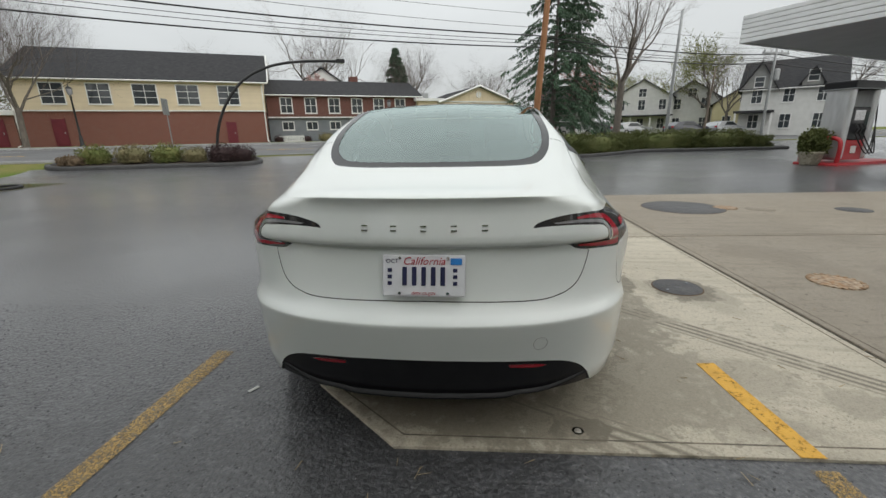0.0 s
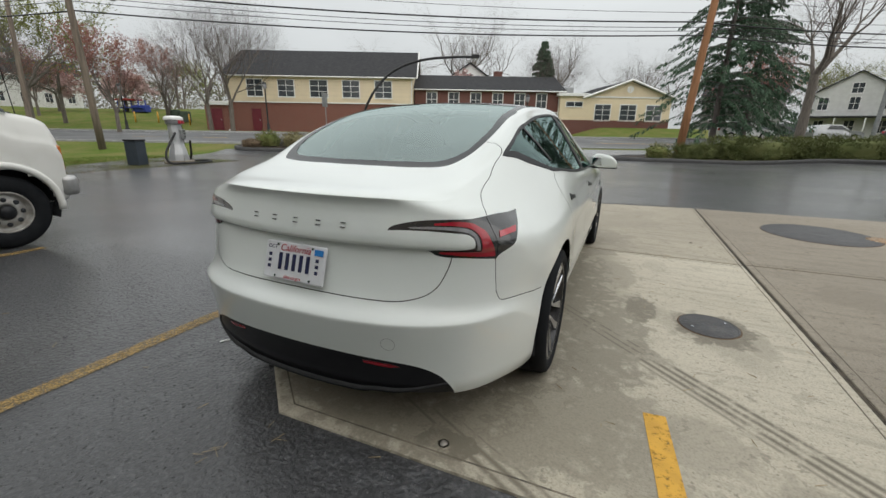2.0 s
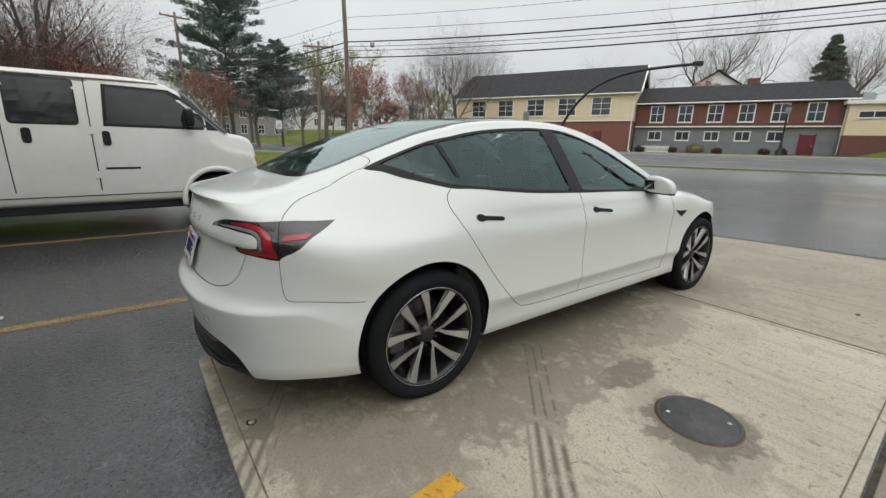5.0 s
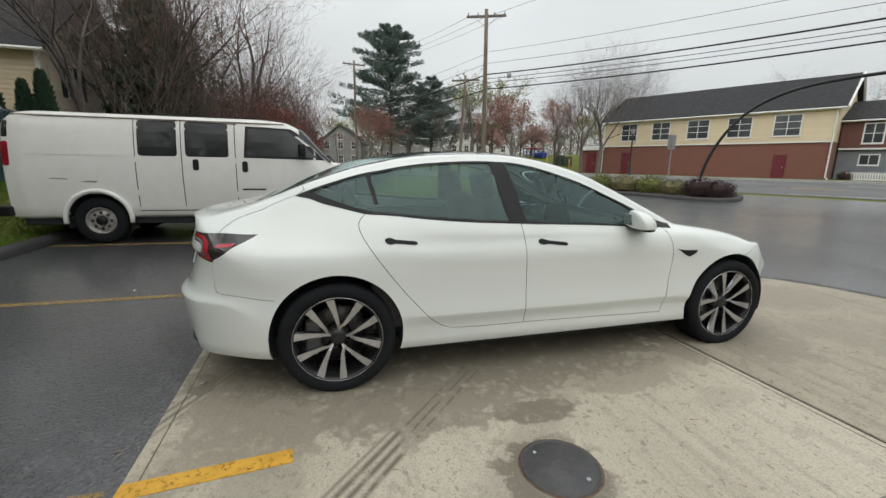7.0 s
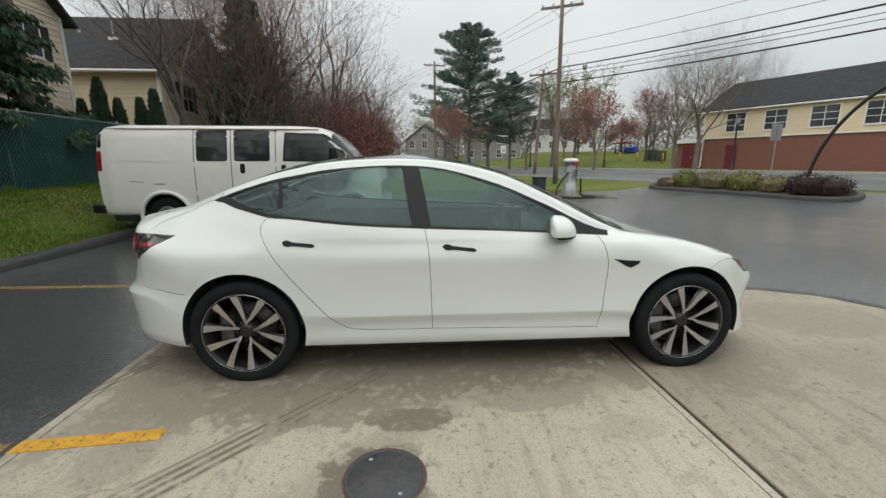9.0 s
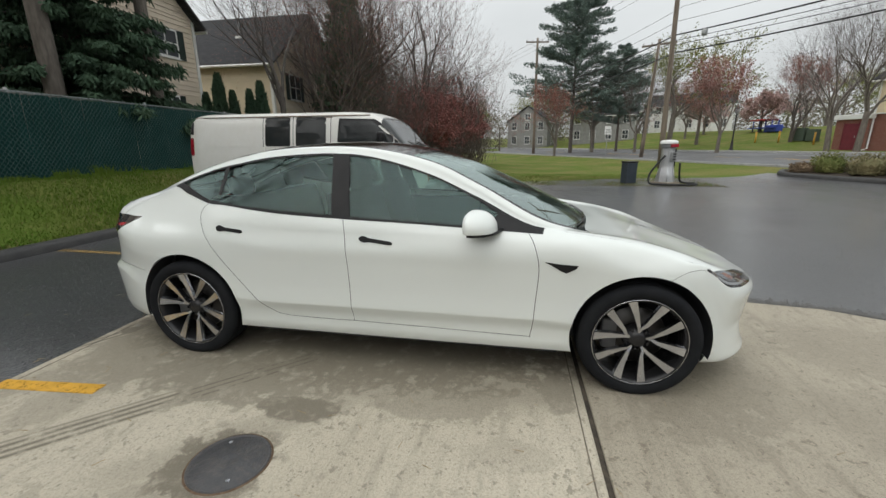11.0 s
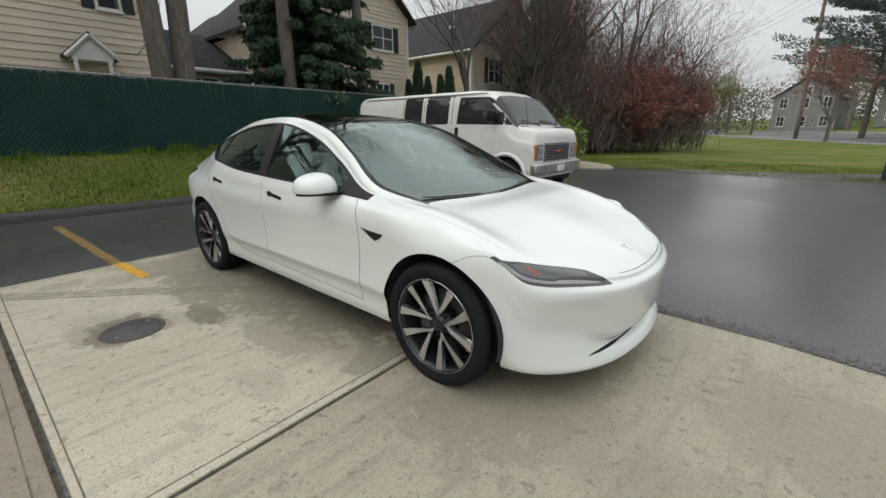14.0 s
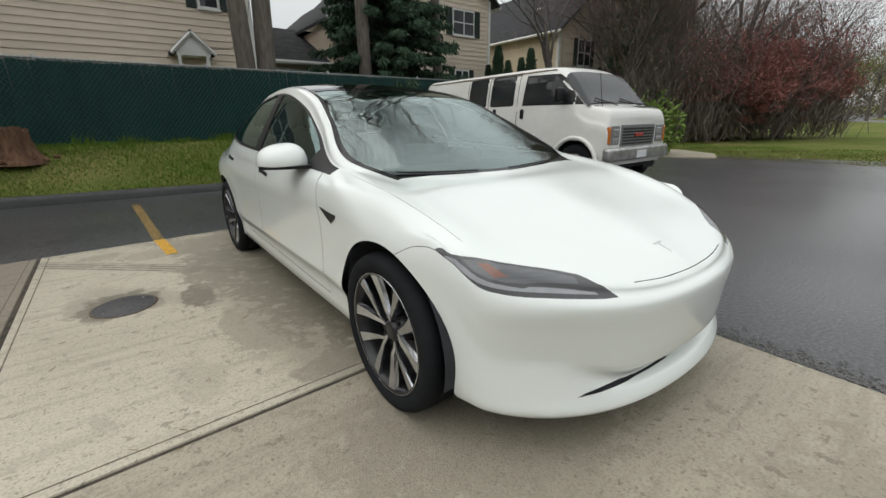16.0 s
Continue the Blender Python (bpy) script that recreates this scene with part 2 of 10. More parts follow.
def sheet(bm, outline, z0, z1):
    """A flat slab with that outline (x, y), from z0 up to z1."""
    lo = [bm.verts.new((x, y, z0)) for x, y in outline]
    hi = [bm.verts.new((x, y, z1)) for x, y in outline]
    n = len(outline)
    bm.faces.new(hi)
    bm.faces.new(lo[::-1])
    for i in range(n):
        bm.faces.new((lo[i], lo[(i + 1) % n], hi[(i + 1) % n], hi[i]))


def pchip(xs, ys, x):
    """Shape-keeping cubic through the points xs, ys (numpy arrays), at x."""
    xs, ys, x = np.asarray(xs, float), np.asarray(ys, float), np.asarray(x, float)
    h = np.diff(xs)
    d = np.diff(ys) / h
    m = np.zeros_like(ys)
    m[0], m[-1] = d[0], d[-1]
    for i in range(1, len(xs) - 1):
        m[i] = 0 if d[i - 1] * d[i] <= 0 else 3 * (h[i - 1] + h[i]) / ((2 * h[i] + h[i - 1]) / d[i - 1] + (h[i] + 2 * h[i - 1]) / d[i])
    i = np.clip(np.searchsorted(xs, x) - 1, 0, len(xs) - 2)
    t = (x - xs[i]) / h[i]
    return ys[i] * (1 + 2 * t) * (1 - t) ** 2 + m[i] * h[i] * t * (1 - t) ** 2 + ys[i + 1] * t * t * (3 - 2 * t) + m[i + 1] * h[i] * t * t * (t - 1)


def inside(poly, x, y):
    c, n = False, len(poly)
    for i in range(n):
        (x0, y0), (x1, y1) = poly[i], poly[i - 1]
        if (y0 > y) != (y1 > y) and x < (x1 - x0) * (y - y0) / (y1 - y0) + x0:
            c = not c
    return c


def smooth_line(pts, per=6):
    """A rounded line through a few points."""
    p = [Vector((*q, 0)) if len(q) == 2 else Vector(q) for q in pts]
    out = []
    for i in range(len(p) - 1):
        a, b, c, d = p[max(i - 1, 0)], p[i], p[i + 1], p[min(i + 2, len(p) - 1)]
        for k in range(per):
            t = k / per
            out.append(0.5 * ((2 * b) + (c - a) * t + (2 * a - 5 * b + 4 * c - d) * t * t + (3 * b - a - 3 * c + d) * t ** 3))
    out.append(p[-1])
    return [tuple(q[: len(pts[0])]) for q in out]


def stroke(line, w):
    """The closed outline of a line of that width."""
    l, r = [], []
    for i, p in enumerate(line):
        a, b = Vector(line[max(i - 1, 0)]), Vector(line[min(i + 1, len(line) - 1)])
        d = (b - a).normalized()
        l.append((p[0] - d.y * w / 2, p[1] + d.x * w / 2))
        r.append((p[0] + d.y * w / 2, p[1] - d.x * w / 2))
    return l + r[::-1]


# ---- ground ----
RC, RS = math.cos(radians(24.8)), math.sin(radians(24.8))


def uv(x, y):
    """Along and across the road."""
    return x * RC + y * RS, -x * RS + y * RC


def xy(u, v):
    return u * RC - v * RS, u * RS + v * RC


def ground_z(x, y):
    u, v = uv(x, y)
    z = 0.35 * flat(v, 17.0, 22.0) + 0.35 * flat(v, 24.0, 36.0) + 0.25 * flat(v, 40.0, 70.0)
    z += 2.7 * flat(v, 37.0, 66.0) * flat(-u, 22.0, 32.0)
    z += (0.10 * flat(-y, 4.30, 4.42) + 0.72 * flat(-y, 4.4, 6.9)) * flat(x, -11.0, -7.5)
    z += 0.30 * flat(-y, 4.0, 14.0) * (1 - flat(x, -11.0, -7.5))
    z += 0.95 * flat(v, 38.5, 45.5) * flat(u, 14.2, 19.0) * (1 - flat(u, 29.0, 36.0))
    z += 0.17 * flat(x, 5.5, 8.5) * flat(y, 6.6, 8.6) * (1 - flat(v, 14, 18))
    return z


M_ROAD = mat("road_asphalt", (0.095, 0.097, 0.10), (0.075, 0.076, 0.078), 0.6, 0.55, rvar=0.12, bump=0.4, bscale=90, fine=(0.16, 0.16, 0.16), fscale=90, famt=0.4)
M_GRASS = mat("lawn", (0.098, 0.142, 0.026), (0.180, 0.165, 0.062), 0.45, 0.95, spec=0.08, bump=0.9, bscale=40, fine=(0.04, 0.08, 0.010), fscale=60, famt=0.7)


def concrete(name, c1, c2, bands=(), blots=(), streak=0.35, spots=True, **kw):
    """Concrete with broad mottling, dark bands (x0, y0, x1, y1, width, strength, ribs; tyre tread where ribbed) and
    round blots (x, y, rx, ry, strength).
    """
    look_ = dict(scale=0.55, rough=0.60, rvar=0.12, bump=0.5, bscale=140, fine=tuple(c * 0.40 for c in c1), fscale=95, famt=0.45, detail=9, contrast=(0.33, 0.70))
    look_.update(kw)
    m = mat(name, c1, c2, **look_)
    n, l = m.node_tree.nodes, m.node_tree.links
    b = n["Principled BSDF"]
    tc = n.new("ShaderNodeTexCoord")
    sx = n.new("ShaderNodeSeparateXYZ")
    l.new(tc.outputs["Object"], sx.inputs[0])
    blotch = n.new("ShaderNodeTexNoise")
    blotch.inputs["Scale"].default_value, blotch.inputs["Detail"].default_value, blotch.inputs["Roughness"].default_value = 8.0, 9.0, 0.68
    l.new(tc.outputs["Object"], blotch.inputs["Vector"])

    def op(kind, a, c, d=None):
        q = n.new("ShaderNodeMath")
        q.operation = kind
        for i, v in enumerate((a, c, d)):
            if v is None:
                continue
            if isinstance(v, (int, float)):
                q.inputs[i].default_value = v
            else:
                l.new(v, q.inputs[i])
        return q.outputs[0]

    def step(v, lo, hi):
        r = n.new("ShaderNodeMapRange")
        r.interpolation_type = "SMOOTHSTEP"
        r.inputs["From Min"].default_value, r.inputs["From Max"].default_value = lo, hi
        l.new(v, r.inputs["Value"])
        return r.outputs[0]

    X, Y = sx.outputs["X"], sx.outputs["Y"]
    rough_edge = op("MULTIPLY", op("SUBTRACT", blotch.outputs[0], 0.5), 0.35)
    total = None
    for x0, y0, x1, y1, w, k, ribs in bands:
        ln = math.hypot(x1 - x0, y1 - y0)
        dx, dy = (x1 - x0) / ln, (y1 - y0) / ln
        along = op("ADD", op("MULTIPLY", op("SUBTRACT", X, x0), dx), op("MULTIPLY", op("SUBTRACT", Y, y0), dy))
        side = op("ADD", op("MULTIPLY", op("SUBTRACT", X, x0), -dy), op("MULTIPLY", op("SUBTRACT", Y, y0), dx))
        v = step(op("ADD", op("ABSOLUTE", side, 0), op("MULTIPLY", rough_edge, w * (0.3 if ribs else 1.2))), w / 2, w / 2 * (0.75 if ribs else 0.3))
        v = op("MULTIPLY", v, op("MULTIPLY", step(along, -0.15, 0.2), step(along, ln + 0.15, ln - 0.3)))
        if ribs:
            v = op("MULTIPLY", v, op("ADD", 0.55, op("MULTIPLY", op("SINE", op("MULTIPLY", side, math.tau * ribs / w), 0), 0.45)))
        v = op("MULTIPLY", v, op("MULTIPLY", k, step(blotch.outputs[0], 0.30, 0.52)))
        total = v if total is None else op("MAXIMUM", total, v)
    for x0, y0, rx, ry, k in blots:
        d = op("SQRT", op("ADD", op("POWER", op("DIVIDE", op("SUBTRACT", X, x0), rx), 2), op("POWER", op("DIVIDE", op("SUBTRACT", Y, y0), ry), 2)), 0)
        v = op("MULTIPLY", step(op("ADD", d, op("MULTIPLY", rough_edge, 5.5)), 1.04, 0.76), op("MULTIPLY", k, step(blotch.outputs[0], 0.2, 0.5)))
        total = v if total is None else op("MAXIMUM", total, v)
    # drawn-out streaks across the traffic
    if streak:
        mp = n.new("ShaderNodeMapping")
        mp.inputs["Rotation"].default_value, mp.inputs["Scale"].default_value = (0, 0, radians(42)), (0.9, 9.0, 1.0)
        l.new(tc.outputs["Object"], mp.inputs[0])
        q = n.new("ShaderNodeTexNoise")
        q.inputs["Scale"].default_value, q.inputs["Detail"].default_value, q.inputs["Roughness"].default_value = 1.3, 7.0, 0.62
        l.new(mp.outputs[0], q.inputs["Vector"])
        v = op("MULTIPLY", step(q.outputs[0], 0.46, 0.72), streak)
        total = v if total is None else op("MAXIMUM", total, v)
    # small scattered spots and grime
    for sc, lo, hi, k in () if not spots else ((6.0, 0.59, 0.66, 0.30), (19.0, 0.60, 0.65, 0.55), (55.0, 0.615, 0.66, 0.65)):
        q = n.new("ShaderNodeTexNoise")
        q.inputs["Scale"].default_value, q.inputs["Detail"].default_value, q.inputs["Roughness"].default_value = sc, 4.0, 0.65
        l.new(tc.outputs["Object"], q.inputs["Vector"])
        v = op("MULTIPLY", step(q.outputs[0], lo, hi), k)
        total = v if total is None else op("MAXIMUM", total, v)
    if total is not None:
        src = b.inputs["Base Color"].links[0].from_socket
        mx = n.new("ShaderNodeMix")
        mx.data_type = "RGBA"
        mx.inputs[7].default_value = (c1[0] * 0.26, c1[1] * 0.25, c1[2] * 0.23, 1)
        l.new(total, mx.inputs[0])
        l.new(src, mx.inputs[6])
        l.new(mx.outputs[2], b.inputs["Base Color"])
    return m


# wide blots darken the near asphalt; pale speckle is aggregate and painted glints
M_ASPHALT = concrete("wet_asphalt", (0.036, 0.037, 0.040), (0.064, 0.065, 0.069), [],
                     [(-0.5, -2.4, 2.6, 1.9, 0.5), (-4.6, -2.8, 2.6, 2.2, 0.5), (3.2, -2.8, 2.6, 1.7, 0.5)],
                     0.0, spots=False, scale=0.22, rough=0.32, rvar=0.05, spec=0.40, bump=1.5, bscale=45, fine=(0.19, 0.19, 0.19), fscale=50, famt=0.55, contrast=(0.30, 0.70))
# a thin film of water over the asphalt, thicker in broad patches
_wb = M_ASPHALT.node_tree.nodes["Principled BSDF"]
_wt, _wm2 = M_ASPHALT.node_tree.nodes.new("ShaderNodeTexNoise"), M_ASPHALT.node_tree.nodes.new("ShaderNodeMapRange")
_wt.inputs["Scale"].default_value, _wt.inputs["Detail"].default_value = 0.30, 6.0
_wm2.inputs["From Min"].default_value, _wm2.inputs["From Max"].default_value = 0.38, 0.62
_wm2.inputs["To Min"].default_value, _wm2.inputs["To Max"].default_value = 0.45, 1.0
M_ASPHALT.node_tree.links.new(M_ASPHALT.node_tree.nodes["Texture Coordinate"].outputs["Object"], _wt.inputs["Vector"])
M_ASPHALT.node_tree.links.new(_wt.outputs[0], _wm2.inputs["Value"])
M_ASPHALT.node_tree.links.new(_wm2.outputs[0], _wb.inputs["Coat Weight"])
_wb.inputs["Coat Roughness"].default_value, _wb.inputs["Coat IOR"].default_value = 0.20, 1.36
# smooth bands and the widest blots darken the slab beneath and beside the car
M_CONC = concrete("stained_concrete", (0.55, 0.50, 0.40), (0.44, 0.395, 0.308),
                  [(0.7, 0.95, 2.5, -0.72, 0.20, 1.0, 4), (0.0, -0.37, 1.2, -1.02, 0.16, 0.9, 3), (0.2, 0.35, 1.7, -0.95, 0.45, 0.45, 0), (0.95, 2.65, 1.25, 0.2, 0.5, 0.40, 0),
                   (0.85, 0.0, 0.95, 1.6, 0.55, 0.5, 0), (1.15, 1.35, 2.1, 0.35, 0.35, 0.35, 0)],
                  [(1.82, 0.87, 0.27, 0.28, 0.9), (1.38, 1.04, 0.12, 0.28, 0.85), (0.64, -0.79, 0.18, 0.09, 0.9), (2.03, 0.75, 0.10, 0.24, 0.4), (1.53, 2.20, 0.12, 0.22, 0.22), (1.05, -0.40, 0.5, 0.42, 0.55), (1.30, 0.30, 0.10, 0.24, 0.5), (1.15, 1.75, 0.22, 0.5, 0.45),
                   (0.45, 0.9, 0.88, 2.0, 0.78), (0.35, -0.60, 0.85, 0.34, 0.6), (1.05, 0.45, 0.45, 0.75, 0.68), (1.55, -0.35, 0.3, 0.2, 0.35), (0.95, 2.45, 0.25, 0.12, 0.6), (1.95, -0.55, 0.2, 0.12, 0.4)])
M_CONC2 = concrete("brown_concrete", (0.30, 0.258, 0.20), (0.245, 0.21, 0.162), [(3.4, -0.6, 3.2, 2.2, 0.8, 0.3, 0)], [(4.2, 1.2, 0.7, 0.5, 0.25), (3.0, 2.0, 0.4, 0.3, 0.25)])
M_CONC3 = concrete("worn_concrete", (0.41, 0.366, 0.285), (0.315, 0.278, 0.216), [(0.3, 2.7, 1.6, 5.4, 0.7, 0.25, 0)], [(0.6, 3.2, 0.8, 0.5, 0.35), (1.2, 4.3, 0.6, 0.5, 0.25), (0.1, 4.6, 0.5, 0.7, 0.25)])
M_IRON = mat("cast_iron", (0.050, 0.051, 0.055), (0.072, 0.072, 0.075), 9, 0.5, bump=0.7, bscale=70, fine=(0.15, 0.12, 0.10), fscale=40, famt=0.25)
M_RUST = mat("rusty_iron", (0.30, 0.17, 0.08), (0.42, 0.34, 0.25), 22, 0.75, bump=0.6, bscale=60, fine=(0.10, 0.06, 0.035), fscale=30, famt=0.7)
M_KERB = mat("asphalt_kerb", (0.030, 0.030, 0.031), (0.045, 0.044, 0.043), 5, 0.6, bump=0.5, bscale=60)
M_YELLOW = mat("worn_yellow_paint", (0.62, 0.34, 0.035), (0.55, 0.29, 0.035), 14, 0.55, bump=0.3, bscale=120, fine=(0.22, 0.15, 0.06), fscale=55, famt=0.75)
M_ROADPAINT = mat("white_road_paint", (0.55, 0.55, 0.53), (0.42, 0.42, 0.40), 6, 0.6)

LOT = [(-11.6, -9.5), (-12.5, -3.2), (-13.3, 2.2), (-15.3, 6.6), (-16.2, 10.2), (-17.5, 12.8)] + [xy(u, v) for u, v in ((-2.0, 20.6), (34, 20.6), (60, 20.6))] + [(60, -4.7), (14, -4.60), (8, -4.48), (4, -4.38), (0, -4.31), (-4.7, -4.31), (-6.2, -4.43), (-8.0, -4.9), (-10, -7)]
verts, faces, fm = [], [], []
axis_x = np.concatenate([np.linspace(-420, -60, 14)[:-1], np.linspace(-60, -20, 41)[:-1], np.linspace(-20, 24, 111)[:-1], np.linspace(24, 70, 34)[:-1], np.linspace(70, 420, 14)])
axis_y = np.concatenate([np.linspace(-300, -40, 12)[:-1], np.linspace(-40, -12, 29)[:-1], np.linspace(-12, 24, 111)[:-1], np.linspace(24, 80, 57)[:-1], np.linspace(80, 600, 16)])
for x in axis_x:
    for y in axis_y:
        under = all(inside(LOT, x + a, y + b) for a, b in ((0.5, 0.5), (-0.5, 0.5), (0.5, -0.5), (-0.5, -0.5)))
        verts.append((x, y, ground_z(x, y) - (0.10 if under else 0.08 if -4.8 < y < -3.9 and x > -8.2 else 0.012)))
ny = len(axis_y)
for i in range(len(axis_x) - 1):
    for j in range(ny - 1):
        faces.append((i * ny + j, (i + 1) * ny + j, (i + 1) * ny + j + 1, i * ny + j + 1))
ground = tagged(raw("ground", verts, faces, M_GRASS, smooth=True), "spring lawn with worn patches", "ground", kind="structure")


def draped(name, outline_uv, material, lift, label, step=0.8, grid=None, world_axes=False, cat="ground"):
    """A thin sheet laid over the ground inside an outline."""
    bm = bmesh.new()
    pts = outline_uv if world_axes else [xy(*p) for p in outline_uv]
    xs, ys = [p[0] for p in pts], [p[1] for p in pts]
    f = bm.faces.new([bm.verts.new((x, y, 0)) for x, y in pts])
    for ax, lo, hi in ((0, min(xs), max(xs)), (1, min(ys), max(ys))):
        k = lo + step
        while k < hi:
            co = [0, 0, 0]
            co[ax] = k
            no = [0, 0, 0]
            no[ax] = 1
            bmesh.ops.bisect_plane(bm, geom=bm.verts[:] + bm.edges[:] + bm.faces[:], plane_co=co, plane_no=no, dist=1e-5)
            k += step
    for v in bm.verts:
        v.co.z = ground_z(v.co.x, v.co.y) + lift
    bmesh.ops.recalc_face_normals(bm, faces=bm.faces)
    if bm.faces and bm.faces[0].normal.z < 0:
        bmesh.ops.reverse_faces(bm, faces=bm.faces)
    return tagged(mesh_ob(name, bm, material), label, cat, kind="structure")


draped("pavement", LOT, M_ASPHALT, 0.0, "dark wet asphalt car park", 1.0, world_axes=True)
draped("road", [(-260, 21.2), (300, 21.2), (300, 33.8), (-260, 33.8)], M_ROAD, 0.006, "grey two-way asphalt road", 6.0, cat="road")
for _u0, _u1, _v, _w, _m, _n in ((-200, 250, 27.3, 0.12, M_YELLOW, "centre_line"), (-200, 250, 27.6, 0.12, M_YELLOW, "centre_line"), (-200, -3.0, 21.7, 0.12, M_ROADPAINT, "edge_line"), (-1.0, 250, 21.7, 0.12, M_ROADPAINT, "edge_line"), (-200, 250, 33.3, 0.12, M_ROADPAINT, "edge_line")):
    draped("road_" + _n, [(_u0, _v), (_u1, _v), (_u1, _v + _w), (_u0, _v + _w)], _m, 0.014, "worn painted road line", 6.0, cat="road line")
for _v in (24.3, 30.6):
    for _k in range(-14, 16):
        _u = _k * 6.0
        draped("lane_dash", [(_u, _v), (_u + 2.0, _v), (_u + 2.0, _v + 0.13), (_u, _v + 0.13)], M_ROADPAINT, 0.014, "white lane dash", 3.0, cat="road line")
M_WALK = mat("grey_sidewalk", (0.34, 0.33, 0.30), (0.28, 0.27, 0.25), 1.2, 0.75, bump=0.2)
draped("sidewalk", [(-200, 36.3), (200, 36.3), (200, 37.8), (-200, 37.8)], M_WALK, 0.02, "concrete sidewalk across the road", 6.0, cat="sidewalk")


def kerb_run(name, pts, w, h, material, label, closed=False):
    """A rounded kerb along a line on the ground."""
    bm = bmesh.new()
    line = smooth_line(pts, 6)
    sec = [(-0.5, -0.06), (-0.48, 0.55), (-0.28, 0.95), (0.0, 1.0), (0.28, 0.95), (0.48, 0.55), (0.5, -0.06)]
    rows = []
    for i, p in enumerate(line):
        a, b = Vector(line[max(i - 1, 0)]), Vector(line[min(i + 1, len(line) - 1)])
        d = (b - a).normalized()
        z = ground_z(*p)
        wob = 1 + 0.05 * math.sin(i * 1.7) + 0.04 * math.sin(i * 0.63)
        rows.append([bm.verts.new((p[0] - d.y * o * w * wob, p[1] + d.x * o * w * wob, z + (q * h * wob if q > 0 else q))) for o, q in sec])
    for p, q in zip(rows, rows[1:]):
        for k in range(len(sec) - 1):
            bm.faces.new((p[k], q[k], q[k + 1], p[k + 1]))
    for r in (rows[0], rows[-1]):
        bm.faces.new(r)
    bmesh.ops.recalc_face_normals(bm, faces=bm.faces)
    return tagged(mesh_ob(name, bm, material), label, "kerb", kind="structure")


M_GREYKERB = mat("granite_kerb", (0.27, 0.27, 0.265), (0.21, 0.21, 0.205), 4, 0.7, bump=0.3)
kerb_run("kerb_bank", [(14, -4.62), (8, -4.50), (4, -4.40), (0, -4.33), (-4.7, -4.33), (-6.2, -4.45), (-8.0, -5.0)], 0.24, 0.12, M_KERB, "black asphalt kerb along the grass bank")
kerb_run("kerb_far", [xy(-120, 34.0), xy(-40, 34.0), xy(0, 34.0), xy(40, 34.0), xy(120, 34.0)], 0.18, 0.13, M_GREYKERB, "grey kerb on the far side of the road")
kerb_run("kerb_near", [xy(-120, 21.0), xy(-60, 21.0), xy(-14, 21.0), xy(-11.5, 20.9)], 0.18, 0.10, M_GREYKERB, "grey kerb along the lawn")


def slab(name, outline, material, parent, thick=0.10, edge=0.035):
    """One poured panel with a tooled edge."""
    bm = bmesh.new()
    sheet(bm, outline, 0.014 - thick, 0.014)
    top = [f for f in bm.faces if f.normal.z > 0.9]
    bmesh.ops.recalc_face_normals(bm, faces=bm.faces)
    es = [e for e in bm.edges if all(abs(v.co.z - 0.014) < 1e-5 for v in e.verts)]
    bmesh.ops.bevel(bm, geom=es, offset=0.012, segments=2, affect="EDGES", profile=0.6)
    return part(name, bm, material, parent, smooth=False)


apron = thing("pavement_apron", "stained light concrete slabs with dark joints", "pavement", kind="structure")
slab("slab", [(-0.14, -0.935), (2.395, -0.885), (2.315, 2.605), (-0.80, 2.56), (-0.80, -0.20), (-0.60, -0.53)], M_CONC, apron)
slab("slab", [(-0.80, 2.585), (2.315, 2.63), (2.275, 6.0), (0.42, 5.68), (0.0, 5.56), (-0.45, 5.28), (-0.70, 4.80), (-0.78, 4.2)], M_CONC3, apron)
slab("slab", [(2.42, -0.885), (9.5, -0.75), (9.5, 2.98), (2.345, 2.63)], M_CONC2, apron)
slab("slab", [(2.345, 2.655), (9.5, 3.005), (9.5, 6.45), (2.90, 6.02), (2.305, 6.0)], M_CONC2, apron)
M_JOINT = mat("dirt_filled_joint", (0.030, 0.026, 0.021), (0.085, 0.070, 0.052), 14, 0.95, bump=0.8, bscale=60)
for _o in ([(2.39, -0.875), (2.425, -0.875), (2.31, 5.98), (2.27, 5.98)], [(-0.78, 2.555), (2.33, 2.60), (2.33, 2.635), (-0.78, 2.59)], [(2.33, 2.62), (9.4, 2.965), (9.4, 3.01), (2.33, 2.665)]):
    bm = bmesh.new()
    sheet(bm, _o, -0.02, 0.004)
    bmesh.ops.recalc_face_normals(bm, faces=bm.faces)
    part("joint_filler", bm, M_JOINT, apron)
M_SAW = mat("dirty_saw_line", (0.10, 0.088, 0.07), (0.20, 0.17, 0.13), 18, 0.9)
for _a, _b in (((2.468, -0.87), (2.352, 5.95)), ((2.335, -0.87), (2.238, 5.95)), ((-0.75, 2.515), (2.30, 2.556)), ((-0.11, -0.868), (2.36, -0.820)), ((-0.555, -0.495), (-0.11, -0.868)), ((2.36, 2.712), (9.4, 3.057))):
    _d = (Vector(_b) - Vector(_a)).normalized() * 0.0035
    bm = bmesh.new()
    sheet(bm, [(_a[0] + _d.y, _a[1] - _d.x), (_b[0] + _d.y, _b[1] - _d.x), (_b[0] - _d.y, _b[1] + _d.x), (_a[0] - _d.y, _a[1] + _d.x)], 0.010, 0.0152)
    bmesh.ops.recalc_face_normals(bm, faces=bm.faces)
    part("tooled_line", bm, M_SAW, apron)


M_RUSTDK = mat("dark_rust", (0.10, 0.06, 0.035), (0.16, 0.11, 0.07), 30, 0.85)


